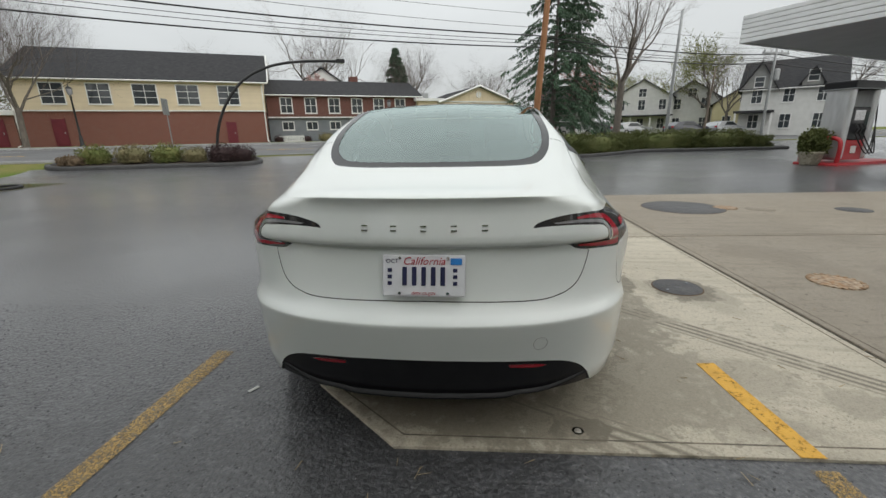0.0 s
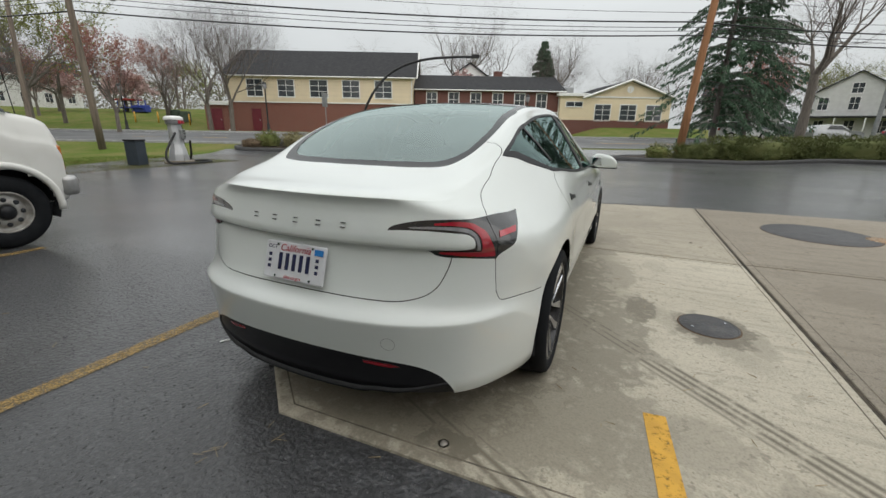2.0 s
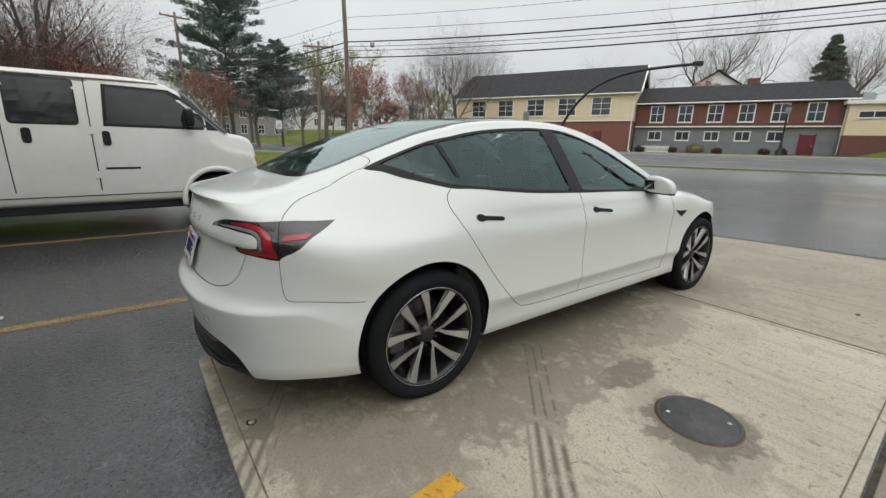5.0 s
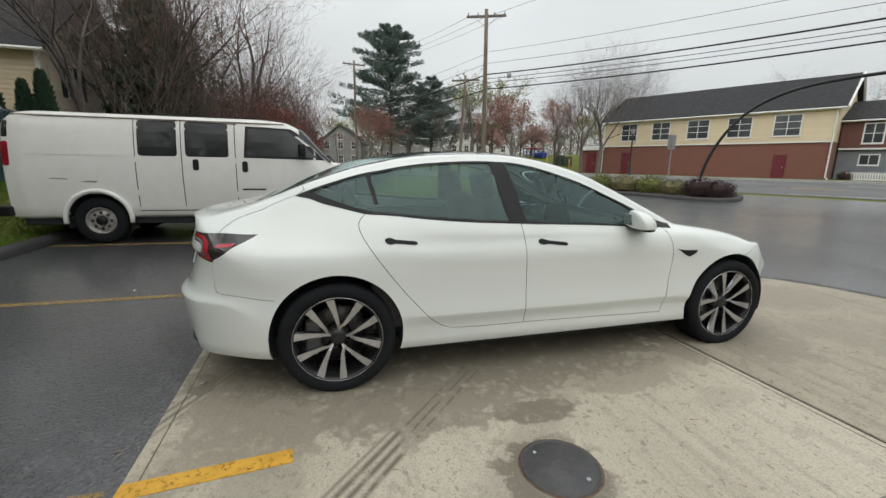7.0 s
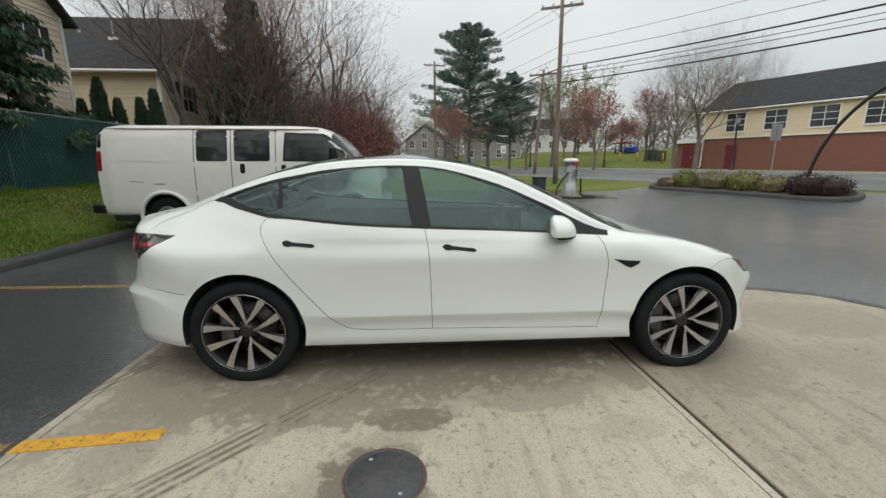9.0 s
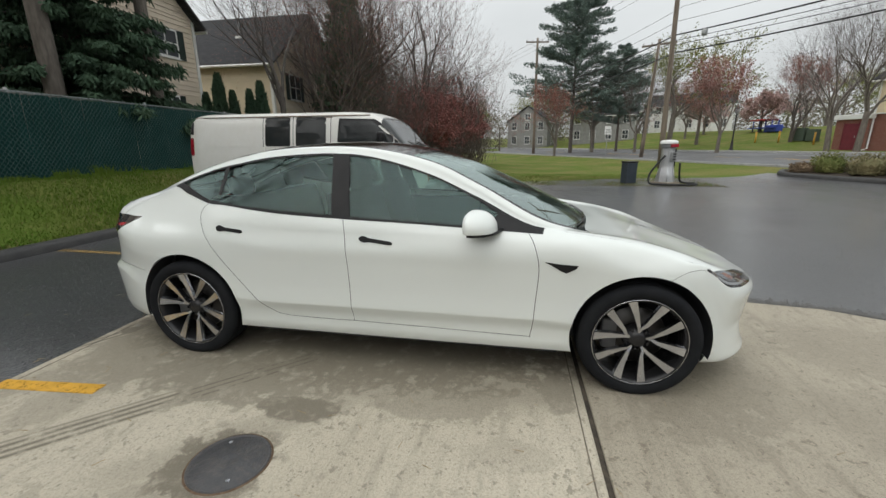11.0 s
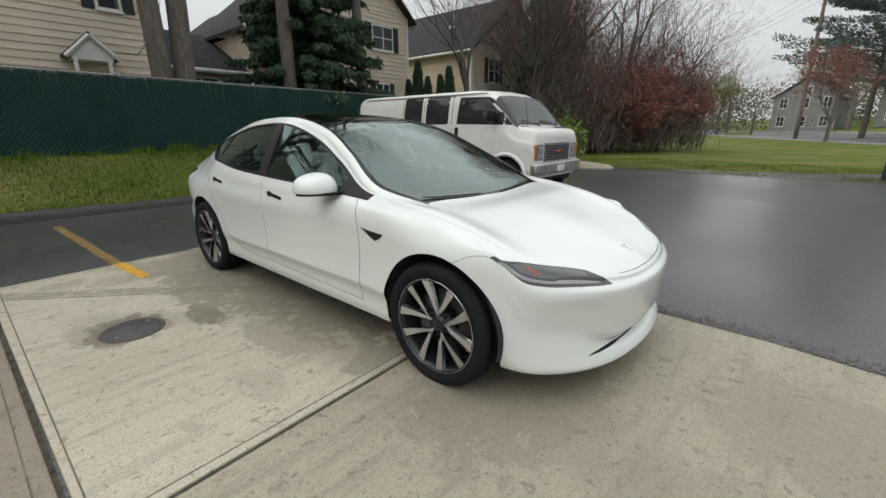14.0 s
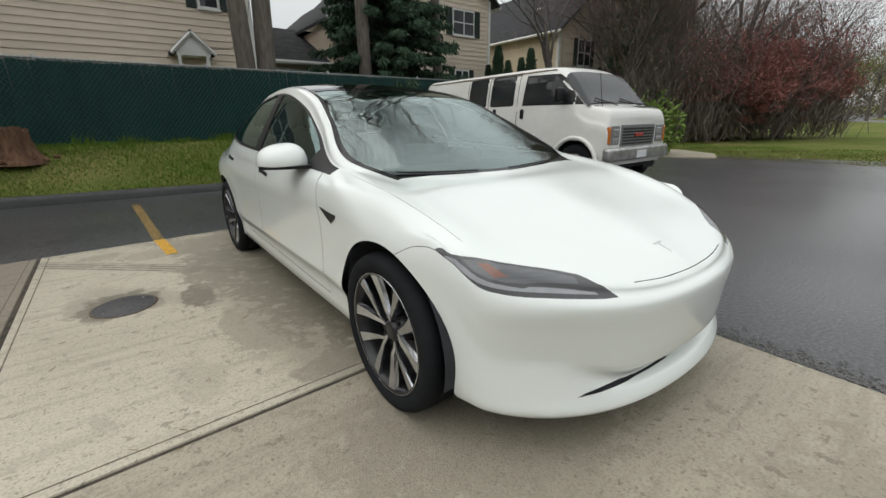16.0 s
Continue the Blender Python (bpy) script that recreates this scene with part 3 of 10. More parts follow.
def manhole(x, y, r, material, label, teeth=0, holes=2):
    top = 0.014
    ob = thing("manhole_cover", label, "manhole", pose(x, y, top))
    bm = lathe([(r, -0.004), (r, 0.006), (r - 0.008, 0.008), (r - 0.012, 0.003), (r - 0.014, 0.003), (r - 0.018, 0.007), (r * 0.24, 0.008), (r * 0.23, 0.009), (r * 0.20, 0.009), (r * 0.19, 0.008), (0.001, 0.008)], 56)
    part("lid", bm, material, ob, smooth=True)
    if holes:
        part("rust_ring", lathe([(r + 0.010, -0.002), (r + 0.009, 0.0025), (r + 0.001, 0.0025)], 56), M_RUSTDK, ob, "thin rusty rim", True)
    for k in range(holes):
        a = 0.6 + k * math.pi
        b = lathe([(0.010, 0.0085), (0.010, 0.0105), (0.006, 0.0105), (0.005, 0.0092), (0.0, 0.0092)], 12)
        bmesh.ops.transform(b, matrix=pose(0.72 * r * math.cos(a), 0.72 * r * math.sin(a), 0), verts=b.verts)
        part("lift_hole", b, M_RIM, ob)
    for k in range(teeth):
        a = k * math.tau / teeth
        part("lug", bx(r - 0.03, r + 0.006, -0.012, 0.012, 0.0, 0.013, 0.003, pose(0, 0, 0, 0, 0, math.degrees(a))), material, ob)
    return ob


manhole(1.797, 0.930, 0.178, M_IRON, "dark grey round cast-iron manhole cover")
manhole(3.52, 4.62, 0.60, M_IRON, "large dark round steel tank cover", 0, 4)
manhole(3.115, 1.10, 0.185, M_RUST, "rusty toothed cast-iron fill cover", 22, 0)
manhole(4.15, 4.55, 0.17, M_RUST, "small rusty toothed fill cover", 18, 0)
manhole(4.62, 4.45, 0.20, M_CONC2, "flat brown round cover set in concrete", 0, 0)
manhole(5.9, 4.35, 0.22, M_IRON, "flat grey round cover set in concrete", 0, 0)
manhole(7.2, 4.35, 0.19, M_RUST, "rusty toothed fill cover", 18, 0)
bm = lathe([(0.0, 0.019), (0.012, 0.019), (0.016, 0.014), (0.024, 0.014), (0.026, 0.010)], 20)
bmesh.ops.transform(bm, matrix=pose(0.622, -0.80, 0), verts=bm.verts)
tagged(mesh_ob("survey_pin", bm, mat("worn_bright_steel", (0.36, 0.34, 0.30), (0.24, 0.22, 0.19), 30, 0.6, metal=0.2)), "small steel pin set in the concrete", "pin")


def worn_paint(name, c1, hole, amount):
    """Paint that has flaked away in patches."""
    m = mat(name, c1, tuple(c * 0.85 for c in c1), 14, 0.5, bump=0.3, bscale=120)
    n, l = m.node_tree.nodes, m.node_tree.links
    b = n["Principled BSDF"]
    t = n.new("ShaderNodeTexNoise")
    t.inputs["Scale"].default_value, t.inputs["Detail"].default_value = hole, 10.0
    t.inputs["Roughness"].default_value = 0.72
    r = n.new("ShaderNodeMapRange")
    r.inputs["From Min"].default_value, r.inputs["From Max"].default_value = amount, amount + 0.13
    tc = n.new("ShaderNodeTexCoord")
    l.new(tc.outputs["Object"], t.inputs["Vector"])
    l.new(t.outputs[0], r.inputs["Value"])
    l.new(r.outputs[0], b.inputs["Alpha"])
    return m


M_YPAINT = worn_paint("yellow_line_paint", (0.66, 0.36, 0.04), 38, 0.33)
M_YWORN = worn_paint("flaked_yellow_paint", (0.44, 0.29, 0.10), 130, 0.46)
for _o, _m, _z, _lb in (([(1.375, -0.235), (1.47, -0.225), (1.53, -0.90), (1.435, -0.90)], M_YPAINT, 0.017, "bright yellow parking line on concrete"),
                        ([(1.435, -0.95), (1.53, -0.95), (1.68, -4.16), (1.58, -4.16)], M_YWORN, 0.005, "worn yellow parking line on asphalt"),
                        ([(-1.35, -0.22), (-1.25, -0.22), (-1.29, -4.16), (-1.39, -4.16)], M_YWORN, 0.005, "worn yellow parking line on asphalt"),
                        ([(-4.35, -0.02), (-4.25, -0.02), (-4.36, -4.16), (-4.46, -4.16)], M_YWORN, 0.005, "worn yellow parking line on asphalt")):
    bm = bmesh.new()
    sheet(bm, _o, _z - 0.002, _z)
    bmesh.ops.recalc_face_normals(bm, faces=bm.faces)
    tagged(mesh_ob("parking_line", bm, _m, smooth=False), _lb, "parking line", "parking lines", "structure")

# planted islands
M_MULCH = mat("dark_mulch", (0.035, 0.025, 0.018), (0.06, 0.045, 0.035), 8, 0.95, bump=0.9, bscale=50)
ISL_L = [xy(u, v) for u, v in ((-10.1, 19.3), (-9.3, 18.55), (-6.2, 18.35), (-3.2, 18.1), (-2.3, 18.35), (-2.1, 19.0), (-2.5, 19.8), (-4.6, 20.4), (-8, 20.6), (-9.6, 20.2))]
ISL_R = [(0.3, 18.45), (4, 18.75), (9, 19.7), (15.6, 21.0), (16.4, 21.8), (15.6, 23.2), (9, 23.0), (4, 22.2), (1.2, 20.4), (0.3, 19.1)]
for _nm, _isl in (("island_west", ISL_L), ("island_east", ISL_R)):
    draped(_nm, _isl, M_MULCH, 0.10, "mulched planting island", 0.8, world_axes=True, cat="planting bed")
    kerb_run("kerb_" + _nm, _isl + [_isl[0]], 0.22, 0.16, M_KERB, "black asphalt kerb round the planting island")


# ---- the sedan: one smooth skin over design curves, cut into panels ----
# each station: plan outline (x, y); lower section as (outset, height) pairs; belt, rail, roof edge, mid roof and crown as points
NOSE = [(-0.20, 0.165), (-0.050, 0.17), (-0.008, 0.205), (-0.030, 0.245), (-0.085, 0.268), (-0.030, 0.325), (-0.014, 0.44), (0.0, 0.568)]
NOSE2 = [(-0.18, 0.165), (-0.05, 0.17), (-0.008, 0.20), (-0.028, 0.245), (-0.065, 0.272), (-0.022, 0.335), (-0.012, 0.45), (0.0, 0.574)]
CORN = [(-0.14, 0.17), (-0.035, 0.178), (0.0, 0.21), (-0.014, 0.27), (-0.030, 0.35), (-0.032, 0.395), (-0.016, 0.50), (0.0, 0.592)]
CORN2 = [(-0.14, 0.172), (-0.035, 0.182), (-0.006, 0.215), (-0.008, 0.28), (-0.016, 0.36), (-0.018, 0.41), (-0.008, 0.51), (0.0, 0.60)]
FEND = [(-0.12, 0.19), (-0.04, 0.21), (-0.015, 0.30), (-0.006, 0.42), (0.0, 0.55), (0.0, 0.67), (-0.006, 0.73), (-0.03, 0.79)]
DOOR = [(-0.12, 0.205), (-0.040, 0.235), (-0.030, 0.36), (-0.003, 0.435), (-0.009, 0.56), (-0.006, 0.70), (-0.002, 0.79), (-0.024, 0.88)]
HAUN = [(-0.12, 0.205), (-0.040, 0.235), (-0.020, 0.36), (-0.004, 0.46), (0.0, 0.60), (0.003, 0.72), (-0.004, 0.82), (-0.034, 0.91)]
TAIL = [(-0.14, 0.21), (-0.048, 0.25), (-0.032, 0.40), (-0.014, 0.562), (-0.054, 0.628), (-0.086, 0.818), (-0.066, 0.848), (-0.098, 0.955)]
HAUN3 = [(-0.12, 0.205), (-0.040, 0.235), (-0.020, 0.36), (-0.004, 0.46), (0.0, 0.60), (0.0, 0.72), (-0.012, 0.82), (-0.085, 0.93)]
HAUN2 = [(-0.12, 0.205), (-0.040, 0.235), (-0.020, 0.36), (-0.016, 0.46), (-0.026, 0.60), (-0.014, 0.72), (-0.028, 0.82), (-0.125, 0.935)]
TAIL2 = [(-0.15, 0.21), (-0.06, 0.25), (-0.040, 0.40), (-0.030, 0.56), (-0.050, 0.628), (-0.048, 0.80), (-0.055, 0.86), (-0.150, 0.958)]
TAILC = [(-0.18, 0.20), (-0.045, 0.245), (-0.025, 0.40), (0.004, 0.562), (-0.052, 0.632), (-0.108, 0.822), (-0.080, 0.852), (-0.112, 0.975)]
STATIONS = [
    ((0.0, 3.69), NOSE, (0, 3.655, 0.60), (0, 3.645, 0.612), (0, 3.632, 0.622), (0, 3.615, 0.632), (0, 3.595, 0.643)),
    ((0.33, 3.655), NOSE2, (0.32, 3.62, 0.61), (0.31, 3.61, 0.628), (0.25, 3.56, 0.65), (0.13, 3.52, 0.667), (0, 3.50, 0.682)),
    ((0.605, 3.54), CORN, (0.585, 3.50, 0.645), (0.57, 3.48, 0.672), (0.45, 3.40, 0.705), (0.24, 3.34, 0.728), (0, 3.32, 0.742)),
    ((0.79, 3.36), CORN2, (0.76, 3.33, 0.695), (0.72, 3.30, 0.735), (0.57, 3.22, 0.758), (0.30, 3.17, 0.777), (0, 3.15, 0.793)),
    ((0.885, 3.15), FEND, (0.83, 3.13, 0.785), (0.74, 3.10, 0.815), (0.60, 3.05, 0.815), (0.31, 3.02, 0.822), (0, 3.01, 0.832)),
    ((0.920, 2.875), FEND, (0.84, 2.87, 0.855), (0.745, 2.86, 0.877), (0.61, 2.85, 0.871), (0.32, 2.85, 0.871), (0, 2.85, 0.874)),
    ((0.922, 2.46), DOOR, (0.845, 2.46, 0.915), (0.775, 2.47, 0.933), (0.68, 2.50, 0.927), (0.36, 2.60, 0.914), (0, 2.65, 0.908)),
    ((0.922, 2.30), DOOR, (0.850, 2.29, 0.925), (0.805, 2.30, 0.955), (0.755, 2.33, 0.985), (0.40, 2.48, 0.975), (0, 2.55, 0.965)),
    ((0.924, 1.93), DOOR, (0.862, 1.94, 0.945), (0.725, 1.93, 1.115), (0.672, 1.95, 1.175), (0.36, 2.07, 1.172), (0, 2.12, 1.165)),
    ((0.925, 1.62), DOOR, (0.866, 1.62, 0.962), (0.668, 1.62, 1.245), (0.608, 1.64, 1.310), (0.32, 1.70, 1.325), (0, 1.73, 1.325)),
    ((0.925, 1.10), DOOR, (0.868, 1.10, 0.982), (0.630, 1.10, 1.360), (0.570, 1.10, 1.405), (0.30, 1.10, 1.434), (0, 1.10, 1.441)),
    ((0.925, 0.60), DOOR, (0.862, 0.60, 1.012), (0.610, 0.60, 1.345), (0.548, 0.60, 1.393), (0.29, 0.60, 1.418), (0, 0.60, 1.426)),
    ((0.925, 0.22), HAUN, (0.808, 0.22, 1.062), (0.612, 0.22, 1.280), (0.540, 0.21, 1.328), (0.28, 0.18, 1.353), (0, 0.17, 1.362)),
    ((0.925, -0.06), HAUN3, (0.690, -0.06, 1.145), (0.635, -0.07, 1.195), (0.558, -0.10, 1.230), (0.28, -0.13, 1.240), (0, -0.14, 1.244)),
    ((0.905, -0.36), HAUN2, (0.640, -0.38, 1.070), (0.590, -0.40, 1.094), (0.515, -0.43, 1.102), (0.28, -0.46, 1.098), (0, -0.475, 1.092)),
    ((0.845, -0.62), TAIL2, (0.610, -0.60, 1.022), (0.565, -0.60, 1.044), (0.46, -0.60, 1.055), (0.27, -0.60, 1.058), (0, -0.60, 1.058)),
    ((0.700, -0.80), TAIL, (0.565, -0.715, 1.004), (0.51, -0.700, 1.024), (0.41, -0.70, 1.036), (0.22, -0.695, 1.040), (0, -0.69, 1.042)),
    ((0.400, -0.925), TAILC, (0.37, -0.825, 1.012), (0.34, -0.805, 1.022), (0.27, -0.785, 1.029), (0.14, -0.775, 1.032), (0, -0.77, 1.033)),
    ((0.0, -0.965), TAILC, (0, -0.862, 1.012), (0, -0.848, 1.019), (0, -0.84, 1.022), (0, -0.83, 1.025), (0, -0.82, 1.027)),
]
_w = np.array([s[0] for s in STATIONS])
_wm = np.vstack([_w[1] * [-1, 1], _w, _w[-2] * [-1, 1]])
_d = _wm[2:] - _wm[:-2]
_nrm = np.stack([-_d[:, 1], _d[:, 0]], 1) / np.linalg.norm(_d, axis=1)[:, None]
NK = 13
K = np.zeros((len(STATIONS), NK, 3))
for _i, (_p, _low, *_up) in enumerate(STATIONS):
    for _k, (_o, _z) in enumerate(_low):
        K[_i, _k] = (*(_w[_i] + _nrm[_i] * _o), _z)
    for _k, _q in enumerate(_up):
        K[_i, 8 + _k] = _q
K[0, :, 0] = K[-1, :, 0] = 0
S_AT = np.concatenate([[0], np.cumsum(np.linalg.norm(np.diff(_w, axis=0), axis=1))])
_ms = K[[1]] * [-1, 1, 1]
_me = K[[-2]] * [-1, 1, 1]
K_X = np.concatenate([_ms, K, _me])
S_X = np.concatenate([[-S_AT[1]], S_AT, [2 * S_AT[-1] - S_AT[-2]]])
BELT, RAIL, EDGE, MID, CROWN = 8.0, 9.0, 10.0, 11.0, 12.0


def slopes(xs, ys):
    h = np.diff(xs)
    hh = h.reshape(-1, *([1] * (ys.ndim - 1)))
    d = np.diff(ys, axis=0) / hh
    m = np.zeros_like(ys)
    m[0], m[-1] = d[0], d[-1]
    a, b = d[:-1], d[1:]
    w0, w1 = 2 * hh[1:] + hh[:-1], hh[1:] + 2 * hh[:-1]
    with np.errstate(divide="ignore", invalid="ignore"):
        r = (w0 + w1) / (w0 / a + w1 / b)
    m[1:-1] = np.where(a * b > 0, r, 0)
    # a little freer than strictly shape-keeping, for fair curves
    c = (np.abs(hh[1:]) * a + np.abs(hh[:-1]) * b) / (hh[1:] + hh[:-1])
    m[1:-1] = 0.45 * m[1:-1] + 0.55 * np.clip(c, -3 * np.minimum(abs(a), abs(b)) - 0.05, 3 * np.minimum(abs(a), abs(b)) + 0.05)
    return m


M_X = slopes(S_X, K_X)
# pressed edges: section knot, where along the outline they rise and fade, how sharp
CREASES = [(3, S_AT[6], S_AT[7], S_AT[11], S_AT[12] + 0.1, 0.85), (3, S_AT[14], S_AT[15], 99, 100, 0.85), (5, S_AT[15], S_AT[16] - 0.1, 99, 100, 0.8), (8, S_AT[15] - 0.1, S_AT[16], 99, 100, 0.75),
           (5, -1, -0.5, S_AT[2], S_AT[3], 0.5)]


def skin(s, t):
    """Points of the skin: s along the outline from nose to tail, t from sill (0) to crown (12)."""
    s, t = np.asarray(s, float), np.asarray(t, float)
    i = np.clip(np.searchsorted(S_X, s) - 1, 0, len(S_X) - 2)
    h = S_X[i + 1] - S_X[i]
    u = ((s - S_X[i]) / h)[:, None, None]
    h = h[:, None, None]
    k = K_X[i] * (1 + 2 * u) * (1 - u) ** 2 + M_X[i] * h * u * (1 - u) ** 2 + K_X[i + 1] * u * u * (3 - 2 * u) + M_X[i + 1] * h * u * u * (u - 1)
    kk = np.concatenate([k, k[:, -2:-1] * [-1, 1, 1]], 1).transpose(1, 0, 2)
    m = slopes(np.arange(NK + 1.0), kk)
    # at a pressed edge the section leaves straight on either side
    before, after = m.copy(), m.copy()
    for knot, s0, s1, s2, s3, amount in CREASES:
        w = (amount * np.interp(s, [s0, s1, s2, s3], [0, 1, 1, 0], 0, 0))[:, None]
        before[knot] += w * (kk[knot] - kk[knot - 1] - m[knot])
        after[knot] += w * (kk[knot + 1] - kk[knot] - m[knot])
    j = np.clip(np.floor(t).astype(int), 0, NK - 2)
    v = (np.clip(t, 0, NK - 1) - j)[:, None]
    n = np.arange(len(s))
    return kk[j, n] * (1 + 2 * v) * (1 - v) ** 2 + after[j, n] * v * (1 - v) ** 2 + kk[j + 1, n] * v * v * (3 - 2 * v) + before[j + 1, n] * v * v * (v - 1)


def skin_normals(s, t):
    s, t = np.asarray(s, float), np.asarray(t, float)
    e = 1e-3
    a = skin(s + e, t) - skin(s - e, t)
    b = skin(s, np.minimum(t + e * 5, 12)) - skin(s, np.maximum(t - e * 5, 0))
    n = np.cross(b, a)
    return n / np.maximum(np.linalg.norm(n, axis=1), 1e-9)[:, None]


_gs, _gt = np.meshgrid(np.linspace(0, S_AT[-1], 420), np.linspace(0, 12, 241), indexing="ij")
_gs, _gt = _gs.ravel(), _gt.ravel()
_gp = skin(_gs, _gt)


def s_of(i):
    return S_AT[i]


def unroll(pts, axes, s_lo=0, s_hi=99, t_lo=0, t_hi=12):
    """Where points of a side, top or end view lie on the skin, as (s, t)."""
    ok = np.where((_gs >= s_lo) & (_gs <= s_hi) & (_gt >= t_lo) & (_gt <= t_hi))[0]
    g = _gp[ok][:, axes]
    out = []
    for p in pts:
        i = ok[np.argmin(((g - p) ** 2).sum(1))]
        s, t = _gs[i], _gt[i]
        for _ in range(4):
            e = 1e-3
            q = skin([s, s + e, s], [t, t, t + e])[:, axes]
            j = np.stack([(q[1] - q[0]) / e, (q[2] - q[0]) / e], 1)
            try:
                ds, dt = np.linalg.solve(j + np.eye(2) * 1e-9, np.asarray(p) - q[0])
            except np.linalg.LinAlgError:
                break
            s, t = np.clip(s + np.clip(ds, -0.03, 0.03), s_lo, min(s_hi, S_AT[-1])), np.clip(t + np.clip(dt, -0.2, 0.2), t_lo, t_hi)
        out.append((float(s), float(t)))
    return out


def trace(pts, n=4, closed=True):
    """A smooth closed line through design points (x, y, z), laid on the skin as (s, t)."""
    out = []
    for p in pts:
        p = np.asarray(p, float)
        i = np.argmin(((_gp - p) ** 2).sum(1))
        s, t = _gs[i], _gt[i]
        for _ in range(4):
            e = 1e-3
            q = skin([s, s + e, s], [t, t, t + e])
            j = np.stack([(q[1] - q[0]) / e, (q[2] - q[0]) / e], 1)
            d = np.linalg.lstsq(j, p - q[0], rcond=None)[0]
            s, t = np.clip(s + np.clip(d[0], -0.02, 0.02), 0, S_AT[-1]), np.clip(t + np.clip(d[1], -0.1, 0.1), 0, 12)
        out.append((float(s), float(t)))
    return out


def skin_stroke(line, w):
    """The outline of a line of that width in metres, laid on the skin."""
    l, r = [], []
    for i, (a, b) in enumerate(line):
        p, q = line[max(i - 1, 0)], line[min(i + 1, len(line) - 1)]
        g = skin([a, a], [min(b + 0.1, 12), max(b - 0.1, 0)])
        k = max(0.01, float(np.linalg.norm(g[0] - g[1])) / 0.2)
        d = Vector((q[0] - p[0], (q[1] - p[1]) * k)).normalized()
        l.append((a - d.y * w / 2, b + d.x * w / 2 / k))
        r.append((a + d.y * w / 2, b - d.x * w / 2 / k))
    return l + r[::-1]


def cut(bm, poly, closed=True):
    """Cuts the unrolled skin along a line."""
    n = len(poly)
    xs, ys = [p[0] for p in poly], [p[1] for p in poly]
    x0, x1, y0, y1 = min(xs) - 0.05, max(xs) + 0.05, min(ys) - 0.3, max(ys) + 0.3
    near = {f for f in bm.faces if max(v.co.x for v in f.verts) > x0 and min(v.co.x for v in f.verts) < x1 and max(v.co.y for v in f.verts) > y0 and min(v.co.y for v in f.verts) < y1}
    for i in range(n if closed else n - 1):
        a, b = poly[i], poly[(i + 1) % n]
        d = Vector((b[0] - a[0], b[1] - a[1], 0))
        if d.length < 1e-6:
            continue
        lx, hx, ly, hy = min(a[0], b[0]) - 1e-4, max(a[0], b[0]) + 1e-4, min(a[1], b[1]) - 1e-4, max(a[1], b[1]) + 1e-4
        fs = [f for f in near if f.is_valid and any(v.co.x >= lx for v in f.verts) and any(v.co.x <= hx for v in f.verts) and any(v.co.y >= ly for v in f.verts) and any(v.co.y <= hy for v in f.verts)]
        if not fs:
            continue
        geom = list({v for f in fs for v in f.verts}) + list({e for f in fs for e in f.edges}) + fs
        r = bmesh.ops.bisect_plane(bm, geom=geom, dist=1e-6, plane_co=(a[0], a[1], 0), plane_no=(-d.y, d.x, 0))
        near |= {f for f in r["geom"] if isinstance(f, bmesh.types.BMFace)}


YZ, XY, XZ = [1, 2], [0, 1], [0, 2]
ROWS_IN = [2, 2, 4, 4, 4, 4, 4, 3, 9, 3, 6, 6]
REGIONS = []


def region(name, poly):
    REGIONS.append((f"gap {len(REGIONS)}" if name == "gap" else name, poly))


def arch(y0, s_lo, s_hi):
    pts = [(y0 + 0.379 * math.cos(a), 0.345 + 0.379 * math.sin(a)) for a in np.linspace(math.radians(-17), math.radians(197), 34)]
    q = unroll(pts, YZ, s_lo, s_hi, 0, 8)
    return [(q[0][0], -1)] + q + [(q[-1][0], -1)]


def seam(name, line, axes, w=0.0036, **lim):
    region(name, unroll(stroke(smooth_line(line, 5), w), axes, **lim))


SIDE = dict(s_lo=s_of(3), s_hi=s_of(15), t_lo=0, t_hi=8.05)
region("hole", arch(2.875, s_of(3), s_of(7)))
region("hole", arch(0.0, s_of(10), s_of(15)))
# lamps
def traced(*runs):
    """Smooth runs between corners, laid on the skin one after another."""
    out = []
    for run in runs:
        out += smooth_line(trace(run), 4)
    return out


TAILLAMP = traced([(0.395, -0.833, 0.898), (0.407, -0.826, 0.912), (0.446, -0.813, 0.925), (0.53, -0.786, 0.940), (0.626, -0.741, 0.944), (0.69, -0.66, 0.944), (0.738, -0.522, 0.942), (0.762, -0.409, 0.941)],
                  [(0.762, -0.409, 0.941), (0.786, -0.468, 0.908), (0.804, -0.545, 0.866), (0.798, -0.603, 0.828), (0.759, -0.652, 0.790)],
                  [(0.759, -0.652, 0.790), (0.684, -0.713, 0.797), (0.599, -0.759, 0.802), (0.556, -0.774, 0.813), (0.527, -0.782, 0.828)],
                  [(0.527, -0.782, 0.828), (0.624, -0.753, 0.836), (0.694, -0.717, 0.840)], [(0.696, -0.716, 0.845), (0.694, -0.714, 0.866), (0.680, -0.722, 0.884), (0.655, -0.738, 0.892), (0.576, -0.779, 0.900), (0.50, -0.805, 0.902), (0.440, -0.822, 0.901)])
region("tail_clear", traced([(0.470, -0.811, 0.913), (0.551, -0.785, 0.918), (0.619, -0.753, 0.917), (0.664, -0.722, 0.909), (0.690, -0.704, 0.890), (0.706, -0.700, 0.862), (0.710, -0.695, 0.832)],
                            [(0.700, -0.705, 0.832), (0.698, -0.711, 0.862), (0.680, -0.718, 0.888), (0.655, -0.735, 0.899), (0.599, -0.768, 0.907), (0.480, -0.808, 0.908)]))
